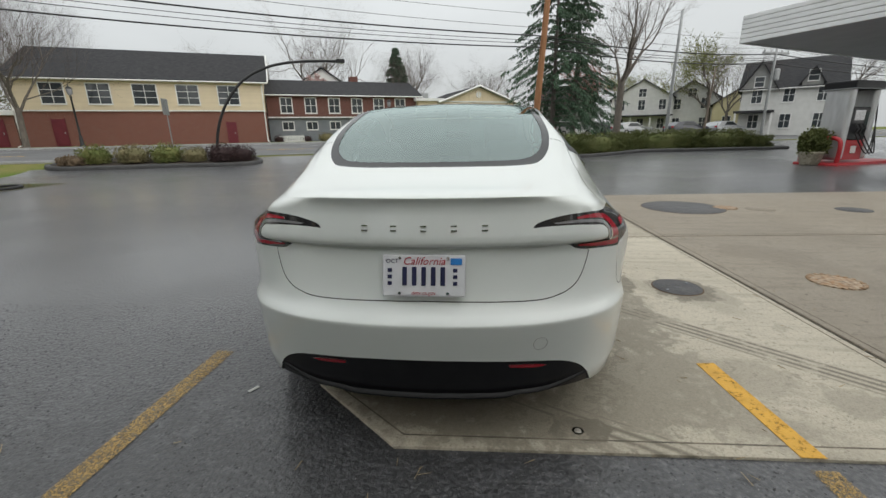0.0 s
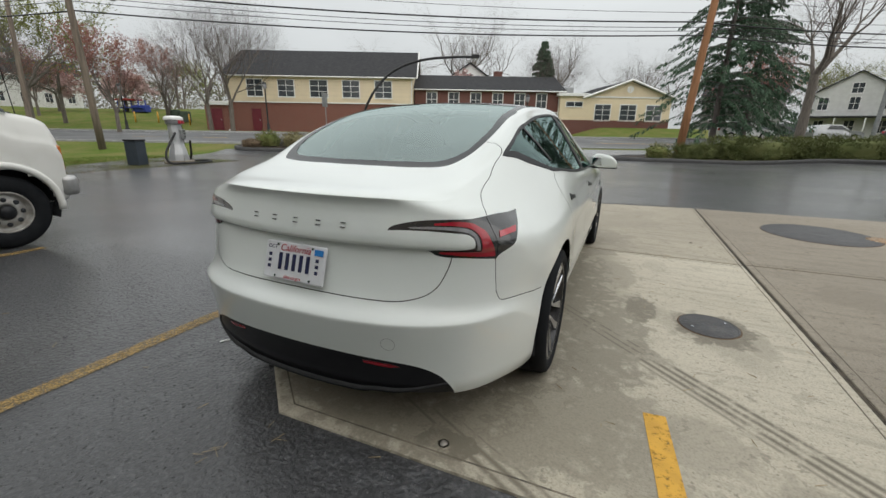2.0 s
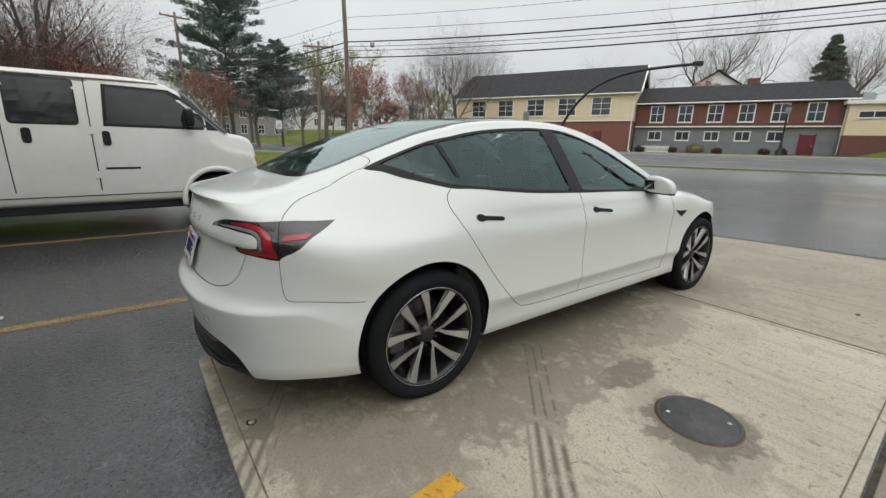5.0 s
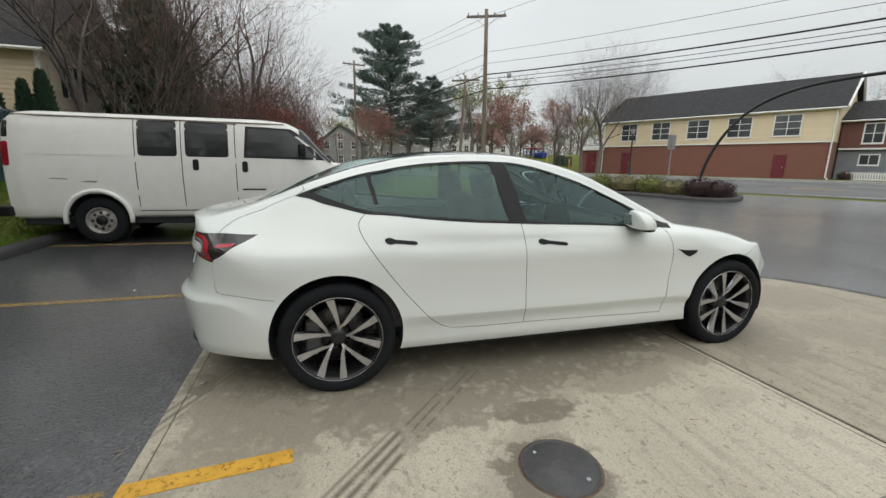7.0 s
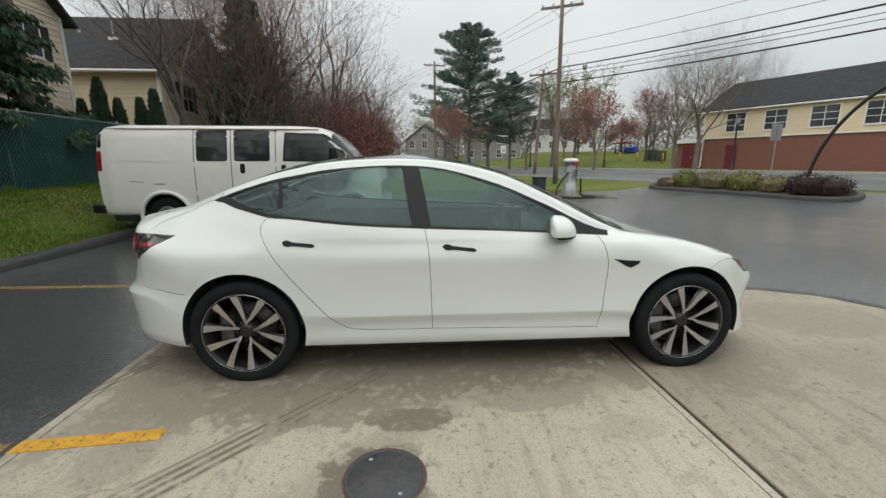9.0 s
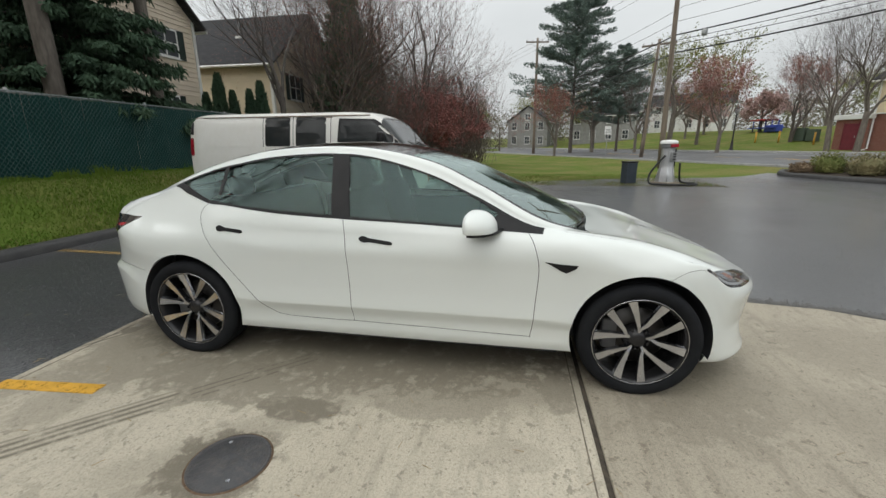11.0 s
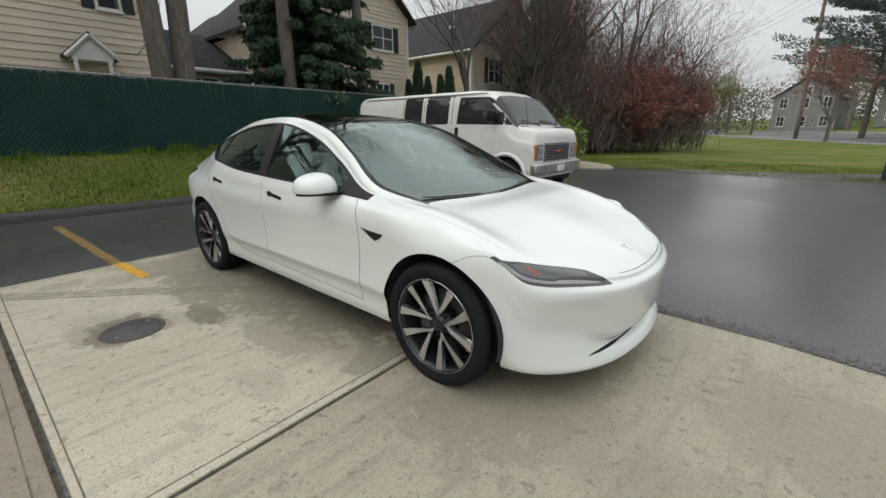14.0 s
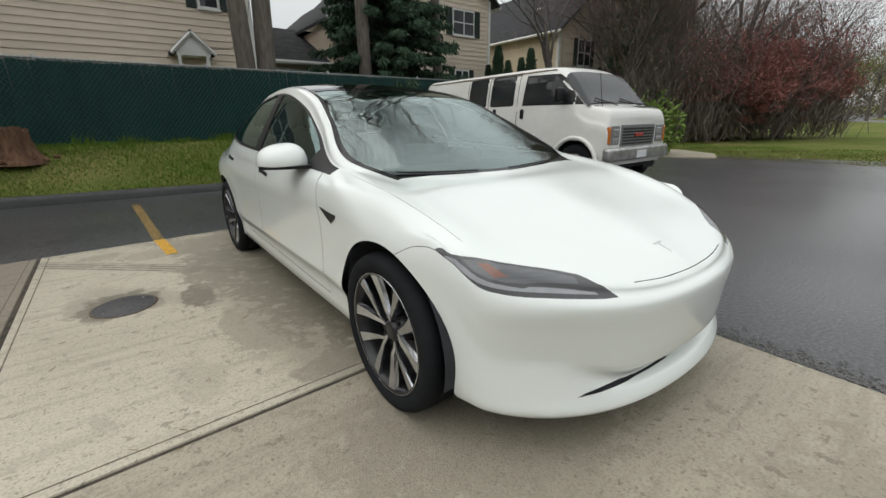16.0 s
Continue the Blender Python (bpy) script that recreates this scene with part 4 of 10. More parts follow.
region("tail_red", traced([(0.56, -0.78, 0.930), (0.62, -0.748, 0.935), (0.668, -0.710, 0.930), (0.702, -0.683, 0.912), (0.730, -0.668, 0.880), (0.750, -0.660, 0.835), (0.756, -0.655, 0.801)],
                          [(0.756, -0.655, 0.801), (0.663, -0.725, 0.806), (0.575, -0.766, 0.815)], [(0.580, -0.765, 0.825), (0.63, -0.742, 0.827), (0.712, -0.692, 0.827)],
                          [(0.712, -0.692, 0.829), (0.710, -0.694, 0.862), (0.694, -0.700, 0.892), (0.666, -0.718, 0.912), (0.62, -0.752, 0.921), (0.56, -0.782, 0.923)]))
region("tail_red", trace([(0.757, -0.621, 0.890), (0.776, -0.575, 0.893), (0.792, -0.517, 0.897), (0.800, -0.55, 0.877), (0.782, -0.597, 0.874), (0.764, -0.637, 0.870)]))
region("gap", skin_stroke(smooth_line(trace([(0.707, -0.628, 0.944), (0.732, -0.640, 0.905), (0.756, -0.648, 0.858), (0.764, -0.650, 0.80)]), 4), 0.003))
region("tail_dark", TAILLAMP)
HEAD = trace([(0.862, 3.173, 0.757), (0.848, 3.205, 0.737), (0.832, 3.237, 0.716), (0.822, 3.262, 0.695), (0.81, 3.285, 0.674), (0.80, 3.307, 0.659), (0.786, 3.331, 0.647), (0.765, 3.365, 0.640), (0.741, 3.396, 0.635), (0.70, 3.44, 0.632), (0.66, 3.472, 0.629), (0.61, 3.51, 0.626), (0.559, 3.54, 0.621), (0.52, 3.56, 0.616), (0.483, 3.576, 0.612), (0.44, 3.59, 0.608),
              (0.452, 3.572, 0.627), (0.468, 3.551, 0.644), (0.487, 3.529, 0.657), (0.498, 3.505, 0.666), (0.511, 3.481, 0.675), (0.555, 3.445, 0.688), (0.603, 3.409, 0.699), (0.65, 3.378, 0.709), (0.693, 3.346, 0.719), (0.735, 3.308, 0.728), (0.77, 3.27, 0.736), (0.815, 3.225, 0.747)])
HEAD_RIM = trace([(0.843, 3.20, 0.738), (0.826, 3.24, 0.712), (0.812, 3.268, 0.688), (0.798, 3.295, 0.671), (0.774, 3.337, 0.656), (0.735, 3.39, 0.648), (0.694, 3.43, 0.645), (0.64, 3.475, 0.643), (0.58, 3.515, 0.638), (0.50, 3.557, 0.627),
                  (0.505, 3.548, 0.634), (0.58, 3.503, 0.650), (0.64, 3.46, 0.657), (0.682, 3.428, 0.659), (0.70, 3.418, 0.655), (0.735, 3.378, 0.660), (0.768, 3.333, 0.668), (0.79, 3.293, 0.685), (0.803, 3.262, 0.703), (0.82, 3.228, 0.724)])
region("head_amber", trace([(0.775, 3.285, 0.722), (0.748, 3.312, 0.720), (0.716, 3.372, 0.684), (0.752, 3.345, 0.680)]))
region("head_rim", HEAD_RIM)
region("head_clear", trace([(0.80, 3.245, 0.725), (0.79, 3.285, 0.697), (0.765, 3.325, 0.678), (0.735, 3.368, 0.668), (0.69, 3.412, 0.665), (0.62, 3.463, 0.668), (0.54, 3.51, 0.658), (0.535, 3.485, 0.672), (0.60, 3.425, 0.691), (0.69, 3.358, 0.712), (0.76, 3.285, 0.730)]))
region("head_lens", HEAD)
# nose slot, diffuser, reflectors, tow cover
region("slot", unroll([(0.04, 0.2590), (0.27, 0.2590), (0.30, 0.2590), (0.36, 0.2605), (0.47, 0.264), (0.555, 0.263), (0.53, 0.272), (0.47, 0.277), (0.36, 0.272), (0.30, 0.2665), (0.27, 0.2645), (0.04, 0.2635)], XZ, s_lo=0, s_hi=s_of(3), t_lo=2, t_hi=5))
RR = dict(s_lo=s_of(15), t_lo=0, t_hi=5)
region("reflector", unroll([(0.315, 0.384), (0.37, 0.383), (0.43, 0.378), (0.465, 0.370), (0.43, 0.363), (0.37, 0.367), (0.322, 0.372)], XZ, **RR))
dif = unroll(smooth_line([(0.0, 0.412), (0.18, 0.410), (0.34, 0.402), (0.46, 0.392), (0.54, 0.376), (0.60, 0.345), (0.635, 0.305), (0.655, 0.262)], 4), XZ, **RR)
region("diffuser", [(S_AT[-1] + 1, dif[0][1])] + dif + [(dif[-1][0] - 0.02, -1), (S_AT[-1] + 1, -1)])
# seams
seam("gap", [(0.20, 1.07), (0.135, 1.0), (0.175, 0.89), (0.33, 0.67), (0.49, 0.48), (0.59, 0.385), (0.69, 0.342), (0.94, 0.333), (1.18, 0.333)], YZ, **SIDE)
seam("gap", [(1.135, 0.985), (1.155, 0.87), (1.17, 0.65), (1.18, 0.333)], YZ, **SIDE)
seam("gap", [(1.18, 0.333), (1.7, 0.325), (2.22, 0.315), (2.275, 0.33), (2.295, 0.55), (2.305, 0.74), (2.275, 0.87), (2.24, 0.93)], YZ, **SIDE)
BUMP_R = smooth_line(trace([(0.757, -0.652, 0.79), (0.768, -0.656, 0.70), (0.782, -0.652, 0.640), (0.805, -0.620, 0.619), (0.87, -0.48, 0.605), (0.900, -0.341, 0.588)]), 5)
region("gap", skin_stroke(BUMP_R, 0.0030))
seam("gap", [(3.173, 0.757), (3.147, 0.762), (3.093, 0.754), (3.06, 0.742), (3.02, 0.72), (2.985, 0.70)], YZ, 0.0022, **SIDE)
LID = [(0.621, 0.812), (0.61, 0.76), (0.585, 0.70), (0.55, 0.665), (0.50, 0.645), (0.43, 0.634), (0.3, 0.634), (0.15, 0.637), (0.0, 0.639)]
seam("gap", LID, XZ, 0.0036, s_lo=s_of(14), t_lo=3.0, t_hi=6.5)
HATCH = smooth_line([(4.976, 6.8), (4.948, 7.15), (4.892, 7.45), (4.822, 7.7), (4.74, 7.86), (4.645, 8.0), (4.555, 8.35), (4.46, 8.85), (4.41, 9.3), (4.40, 10.05)], 4)
region("gap", skin_stroke(HATCH, 0.0034))
HOOD = [(0.0, 3.628), (0.063, 3.626), (0.212, 3.614), (0.346, 3.588), (0.44, 3.56), (0.487, 3.529), (0.52, 3.47), (0.61, 3.398), (0.70, 3.33), (0.765, 3.20), (0.785, 3.02), (0.795, 2.75), (0.80, 2.52), (0.80, 2.44)]
seam("gap", HOOD[:4], XY, 0.0032, s_lo=0, s_hi=s_of(4), t_lo=8, t_hi=12)
seam("gap", HOOD[9:], XY, 0.0016, s_lo=s_of(1), s_hi=s_of(8), t_lo=8, t_hi=10.6)
# glass: belt to rail on the flanks; roof edge to crown on top
QT = unroll([(0.23, 1.045), (0.255, 1.045), (0.215, 1.30), (0.19, 1.30)], YZ, s_lo=s_of(9), s_hi=s_of(13), t_lo=8.2, t_hi=9)
BP = unroll([(1.065, 0.97), (1.185, 0.965), (1.10, 1.37), (0.985, 1.37)], YZ, s_lo=s_of(8), s_hi=s_of(12), t_lo=8, t_hi=9)
MP = unroll([(2.02, 0.93), (2.30, 0.92), (2.30, 0.98), (2.07, 1.035)], YZ, s_lo=s_of(7), s_hi=s_of(9), t_lo=8, t_hi=9)
A_S, TIP_S = s_of(7) - 0.03, s_of(13) + 0.05
region("b_pillar", BP)
region("quarter_divider", QT)
region("mirror_sail", MP)
TRIM = [(A_S, 8.0), (3.9, 8.0)] + smooth_line([(4.0, 7.96), (4.12, 7.84), (4.25, 7.74), (4.35, 7.78), (4.44, 8.1), (4.465, 8.5)], 4) + smooth_line([(4.465, 8.55), (4.42, 8.92), (4.32, 9.1), (4.16, 9.08), (3.97, 9.0)], 4) + [(A_S, 9.0)]
GLASS_S = smooth_line([(s_of(8) - 0.31, 8.14), (s_of(9), 8.07), (s_of(11), 8.07), (4.0, 8.04), (4.12, 7.96), (4.25, 7.9), (4.33, 8.0), (4.40, 8.4)], 4) + smooth_line([(4.40, 8.48), (4.35, 8.8), (4.25, 8.95), (4.1, 8.96), (s_of(12), 8.92), (s_of(10), 8.94), (s_of(9), 8.93), (s_of(8), 8.88), (s_of(8) - 0.31, 8.6)], 4)
region("side_glass", GLASS_S)
region("window_trim", TRIM)
HEADER_S, ROOF_S, BASE_S = s_of(9) + 0.16, s_of(11) + 0.02, 4.628
region("windshield", [(1.80, 10.24), (1.825, 10.7), (1.835, 11.5), (1.835, 13), (HEADER_S - 0.03, 13), (HEADER_S - 0.03, 10.12), (s_of(8), 10.12), (s_of(7), 10.16)])
region("roof_glass", [(HEADER_S + 0.03, 10.08), (ROOF_S - 0.01, 10.08), (ROOF_S - 0.01, 13), (HEADER_S + 0.03, 13)])
region("rear_glass", smooth_line([(ROOF_S + 0.06, 10.22), (4.2, 10.20), (4.36, 10.23), (4.455, 10.26), (4.512, 10.33), (4.560, 10.47), (4.583, 10.7), (4.582, 11.4), (4.574, 12.1)], 4) + [(4.574, 13), (ROOF_S + 0.06, 13)])
BACK = smooth_line([(4.628, 12.2), (4.640, 11.5), (4.653, 10.95), (4.64, 10.45), (4.60, 10.27), (4.53, 10.15), (4.459, 10.09), (4.36, 10.06), (4.25, 10.03), (4.08, 9.96), (3.95, 9.9)], 4)
region("frit", [(1.70, 10.03), (1.735, 10.2), (1.775, 10.7), (1.79, 11.5), (1.79, 13), (4.628, 13)] + BACK + [(3.9, 10.0), (s_of(7), 10.0)])
# panels between the seams
region("hood", unroll(HOOD, XY, s_lo=0, s_hi=s_of(8), t_lo=8, t_hi=12) + [(1.70, 10.03), (1.735, 10.2), (1.775, 10.7), (1.79, 11.5), (1.79, 13), (-1, 13), (-1, 10.28)])
FD = unroll([(1.135, 0.985), (1.155, 0.87), (1.17, 0.65), (1.18, 0.333), (1.7, 0.325), (2.22, 0.315), (2.275, 0.33), (2.295, 0.55), (2.305, 0.74), (2.275, 0.87), (2.24, 0.93)], YZ, **SIDE)
region("front_door", FD + [(A_S, 8.0)] + [(FD[0][0], 8.0)])
RD = unroll([(0.20, 1.07), (0.135, 1.0), (0.175, 0.89), (0.33, 0.67), (0.49, 0.48), (0.59, 0.385), (0.69, 0.342), (0.94, 0.333), (1.18, 0.333), (1.17, 0.65), (1.155, 0.87), (1.135, 0.985)], YZ, **SIDE)
region("rear_door", RD + [(RD[-1][0], 8.0), (RD[0][0], 8.0)])
TK = unroll(LID, XZ, s_lo=s_of(14), t_lo=3.0, t_hi=6.5)
region("trunk_lid", TK + [(S_AT[-1] + 1, TK[-1][1]), (S_AT[-1] + 1, 13), (4.628, 13)] + BACK[:40] + HATCH[::-1] + [(5.05, 6.4), (5.15, 5.5)])
region("rear_bumper", [(S_AT[-1] + 1, -1), (S_AT[-1] + 1, TK[-1][1])] + TK[::-1] + BUMP_R + [(BUMP_R[-1][0], -1)])
FB = unroll([(3.173, 0.757), (3.147, 0.762), (3.093, 0.754), (3.06, 0.742), (3.02, 0.72), (2.985, 0.70)], YZ, **SIDE)
region("front_bumper", [(-1, -1), (-1, 10.28)] + unroll(HOOD[:6], XY, s_lo=0, s_hi=s_of(5), t_lo=8, t_hi=12) + FB + [(FB[-1][0], -1)])

flat_bm = bmesh.new()
_cols = np.linspace(0, S_AT[-1], 190)
_rws = [r for k, n in enumerate(ROWS_IN) for r in (k + np.arange(n) / n)] + [12.0]
_rws = sorted(_rws + [2.93, 3.07, 4.93, 5.07, 7.94, 8.06])
_vs = [[flat_bm.verts.new((s, t, 0)) for t in _rws] for s in _cols]
for _i in range(len(_cols) - 1):
    for _j in range(len(_rws) - 1):
        flat_bm.faces.new((_vs[_i][_j], _vs[_i + 1][_j], _vs[_i + 1][_j + 1], _vs[_i][_j + 1]))
for _n, _poly in REGIONS:
    cut(flat_bm, _poly)
PIECES = {}
for _f in flat_bm.faces:
    _c = _f.calc_center_median()
    for _n, _poly in REGIONS:
        if inside(_poly, _c.x, _c.y):
            break
    else:
        _n = "quarter_panel"
    PIECES.setdefault(_n, []).append([(v.co.x, v.co.y) for v in _f.verts])
flat_bm.free()


def panel(name, faces, material, parent, side=0, inset=0.0, label=""):
    """A panel of the skin: side 1 or -1 for one flank, 0 for both halves joined."""
    verts, norms, polys, index = [], [], [], {}
    flatpts = [p for f in faces for p in f]
    if not flatpts:
        return None
    uniq = {}
    for s, t in flatpts:
        uniq.setdefault((round(s, 5), round(t, 4)), (s, t))
    keys = list(uniq)
    sv, tv = np.array([uniq[k][0] for k in keys]), np.array([uniq[k][1] for k in keys])
    P, N = skin(sv, tv), skin_normals(sv, tv)
    P = P - N * inset
    for sd in ((1, -1) if side == 0 else (side,)):
        for i, k in enumerate(keys):
            p, n = P[i] * [sd, 1, 1], N[i] * [sd, 1, 1]
            key = (k, 0 if abs(P[i][0]) < 1e-4 and side == 0 else sd)
            if key not in index:
                if key[1] == 0:
                    n = np.array([0.0, n[1], n[2]])
                index[key] = len(verts)
                verts.append(tuple(p))
                norms.append(tuple(n / max(1e-6, np.linalg.norm(n))))
        for f in faces:
            ids = []
            for s, t in f:
                k = (round(s, 5), round(t, 4))
                i = index.get((k, 0), index.get((k, sd)))
                if i not in ids:
                    ids.append(i)
            if len(ids) > 2:
                polys.append(ids[::-1] if sd == 1 else ids)
    ob = raw(name, verts, polys, material, parent, True, label)
    try:
        ob.data.normals_split_custom_set_from_vertices(norms)
    except RuntimeError:
        pass
    return ob


sedan = thing("sedan", "clean pearl white electric sedan parked on the concrete slab", "car")
for _sd in (1, -1):
    for _n, _mt, _in, _lb in (("front_door", M_PAINT, 0, ""), ("rear_door", M_PAINT, 0, ""), ("window_trim", M_TRIM, -0.002, "satin black window surround"),
                              ("b_pillar", M_TRIM, -0.001, "gloss black pillar cover"), ("quarter_divider", M_TRIM, -0.001, ""), ("mirror_sail", M_TRIM, -0.001, "")):
        panel(_n, PIECES.get(_n, []), _mt, sedan, _sd, _in, _lb)
    panel("side_window", PIECES["side_glass"], M_GLASS, sedan, _sd, 0.004, "tinted side window glass").visible_shadow = False
    hl = panel("headlight", PIECES["head_lens"], M_LAMPDK, sedan, _sd, 0.0, "smoked slim headlight")
    panel("lens", PIECES["head_clear"], M_LENS, hl, _sd, 0.0)
    panel("light_guide", PIECES["head_rim"], M_GUIDE, hl, _sd, 0.0, "pale grey light guide")
    panel("indicator", PIECES["head_amber"], M_AMBER, hl, _sd, 0.0, "amber side marker")
    tl = panel("tail_light", PIECES["tail_dark"], M_LAMPDK, sedan, _sd, 0.0, "C-shaped dark tail light")
    panel("red_lens", PIECES["tail_red"], M_LAMPRED, tl, _sd, -0.003)
    panel("light_bar", PIECES["tail_clear"], M_LAMPCLR, tl, _sd, -0.002)
    panel("reflector", PIECES["reflector"], M_LAMPRED2, sedan, _sd, 0.004, "thin red reflector")
panel("hood", PIECES["hood"], M_PAINT, sedan)
panel("body_shell", PIECES["quarter_panel"], M_PAINT, sedan)
panel("trunk_lid", PIECES["trunk_lid"], M_PAINT, sedan)
panel("rear_bumper", PIECES["rear_bumper"], M_PAINT, sedan)
panel("front_bumper", PIECES["front_bumper"], M_PAINT, sedan)
for _n in [n for n in PIECES if n.startswith("gap ")]:
    if min(p[0] for f in PIECES[_n] for p in f) < 0.02 or max(p[0] for f in PIECES[_n] for p in f) > S_AT[-1] - 0.02:
        panel("panel_gap", PIECES[_n], M_GAP, sedan, inset=0.005)
    else:
        panel("panel_gap", PIECES[_n], M_GAP, sedan, 1, 0.005)
        panel("panel_gap", PIECES[_n], M_GAP, sedan, -1, 0.005)
panel("diffuser", PIECES["diffuser"], M_PLASTIC, sedan, inset=0.006, label="black plastic rear diffuser")
for _sd in (1, -1):
    panel("air_intake", PIECES["slot"], M_LINER, sedan, _sd, 0.018, "thin black lower air intake")
lip_s = np.linspace(dif[-1][0] + 0.02, S_AT[-1], 26)
lip_p, lip_n = skin(lip_s, lip_s * 0 + 1.0), skin_normals(lip_s, lip_s * 0 + 1.6)
bm, lip_rows = bmesh.new(), []
lip_line = [(p, n, 1) for p, n in zip(lip_p, lip_n)] + [(p, n, -1) for p, n in list(zip(lip_p, lip_n))[-2::-1]]
for p, n, sd in lip_line:
    d = Vector((n[0], n[1], 0)).normalized()
    up = 0.045 * flat(p[0], 0.42, 0.66) - 0.012 * flat(p[0], 0.36, 0.30)
    lip_rows.append([bm.verts.new((sd * (p[0] + d.x * o), p[1] + d.y * o, z + up)) for o, z in ((-0.012, 0.276), (0.000, 0.262), (0.009, 0.257), (0.010, 0.250), (0.000, 0.245), (-0.10, 0.242))])
for a, b in zip(lip_rows, lip_rows[1:]):
    for k in range(5):
        bm.faces.new((a[k], b[k], b[k + 1], a[k + 1]))
bmesh.ops.recalc_face_normals(bm, faces=bm.faces)
part("diffuser_lip", bm, M_TRIM, sedan, "black plastic lower lip", True)
panel("windshield", PIECES["windshield"], M_WSGLASS, sedan, inset=0.003).visible_shadow = False
panel("glass_roof", PIECES["roof_glass"], M_GLASSDK, sedan, inset=0.001)
panel("rear_window", PIECES["rear_glass"], M_WSGLASS, sedan, inset=0.002, label="large rear window with black border").visible_shadow = False
panel("glass_border", PIECES["frit"], M_FRIT, sedan, inset=0.0, label="black painted glass border")


# wheels, trim and inside of the sedan
def spoke(a, da, kink):
    """One blade of a pair: it leaves the hub at angle a and meets the rim at a + da."""
    bm = bmesh.new()
    def pt(r, ang):
        return Vector((r * math.cos(ang), r * math.sin(ang)))
    way = [(pt(0.046, a + 0.10 * kink), 0.017, 0.066)]
    if kink:
        way.append((pt(0.072, a + da * 0.10), 0.018, 0.074))
        way.append((pt(0.098, a + da * 0.62), 0.024, 0.081))
    else:
        way.append((pt(0.085, a + da * 0.42), 0.022, 0.078))
    way.append((pt(0.170, a + da * (0.90 if kink else 0.80)), 0.039, 0.088))
    way.append((pt(0.2515, a + da), 0.058, 0.100))
    rows = []
    for i, (p, w, x) in enumerate(way):
        d = (way[min(i + 1, len(way) - 1)][0] - way[max(i - 1, 0)][0]).normalized()
        s = Vector((-d.y, d.x)) * (1 if da > 0 else -1)
        row = []
        for off, dx in ((-0.5, -0.014), (-0.34, 0.002), (0.46, 0.004), (0.5, -0.004), (0.44, -0.034), (-0.42, -0.034)):
            q = p + s * (off * w)
            row.append(bm.verts.new((x + dx, q.x, q.y)))
        rows.append(row)
    for p, q in zip(rows, rows[1:]):
        for k in range(6):
            bm.faces.new((p[k], p[(k + 1) % 6], q[(k + 1) % 6], q[k]))
    bm.faces.new(rows[0])
    bm.faces.new(rows[-1])
    bmesh.ops.recalc_face_normals(bm, faces=bm.faces)
    return bm


def road_wheel(parent, x, y, sd, phase):
    hub = Vector((x, y, 0.335))
    place = Matrix.Translation(hub) @ Matrix.Diagonal((sd, 1, 1, 1))
    def put(name, bm, m, par, label="", smooth=True):
        bmesh.ops.transform(bm, matrix=place, verts=bm.verts)
        if sd < 0:
            bmesh.ops.reverse_faces(bm, faces=bm.faces)
        return part(name, bm, m, par, label, smooth)
    tyre_profile = [(0.255, -0.10), (0.268, -0.115), (0.300, -0.118), (0.322, -0.108), (0.332, -0.088), (0.335, -0.05), (0.335, -0.047), (0.331, -0.045), (0.331, -0.041), (0.335, -0.039),
                    (0.336, 0.0), (0.335, 0.039), (0.331, 0.041), (0.331, 0.045), (0.335, 0.047), (0.332, 0.088), (0.322, 0.108), (0.300, 0.118), (0.270, 0.115), (0.257, 0.10), (0.253, 0.09)]
    wheel = put("wheel", lathe(tyre_profile, 64, "x"), M_TYRE, parent, "low-profile black tyre on a two-tone alloy wheel")
    put("rim", lathe([(0.253, 0.092), (0.257, 0.102), (0.253, 0.108), (0.246, 0.104), (0.236, 0.075), (0.222, 0.02), (0.222, -0.10)], 64, "x"), M_RIMBLK, wheel)
    put("rim_lip", lathe([(0.2575, 0.1045), (0.2560, 0.1085), (0.2530, 0.1080), (0.2522, 0.104)], 64, "x"), M_RIM, wheel, "thin bright rim edge")
    for k in range(5):
        a = phase + k * math.tau / 5
        put("spoke", spoke(a, 0.33, 0), M_RIM, wheel, smooth=False)
        put("spoke", spoke(a, -0.36, 1), M_RIM, wheel, smooth=False)
        bm = bmesh.new()
        box(bm, 0.045, 0.066, -0.008, 0.008, -0.008, 0.008, 0.004, pose(0, 0.060 * math.cos(a + 0.63), 0.060 * math.sin(a + 0.63), math.degrees(a)))
        put("lug_nut", bm, M_RIMBLK, wheel)
    put("hub_cap", lathe([(0.0, 0.078), (0.03, 0.077), (0.042, 0.072), (0.050, 0.058), (0.072, 0.045), (0.078, 0.0)], 32, "x"), M_RIMBLK, wheel)
    put("brake_disc", lathe([(0.06, -0.012), (0.17, -0.012), (0.172, -0.016), (0.172, -0.032), (0.06, -0.032)], 48, "x"), M_BRAKE, wheel)
    bm = bmesh.new()
    box(bm, -0.05, 0.012, -0.185, -0.10, -0.09, 0.09, 0.012)
    put("brake_caliper", bm, mat("caliper_grey", (0.16, 0.16, 0.16), (0.12, 0.12, 0.12), 12, 0.5), wheel)
    return wheel


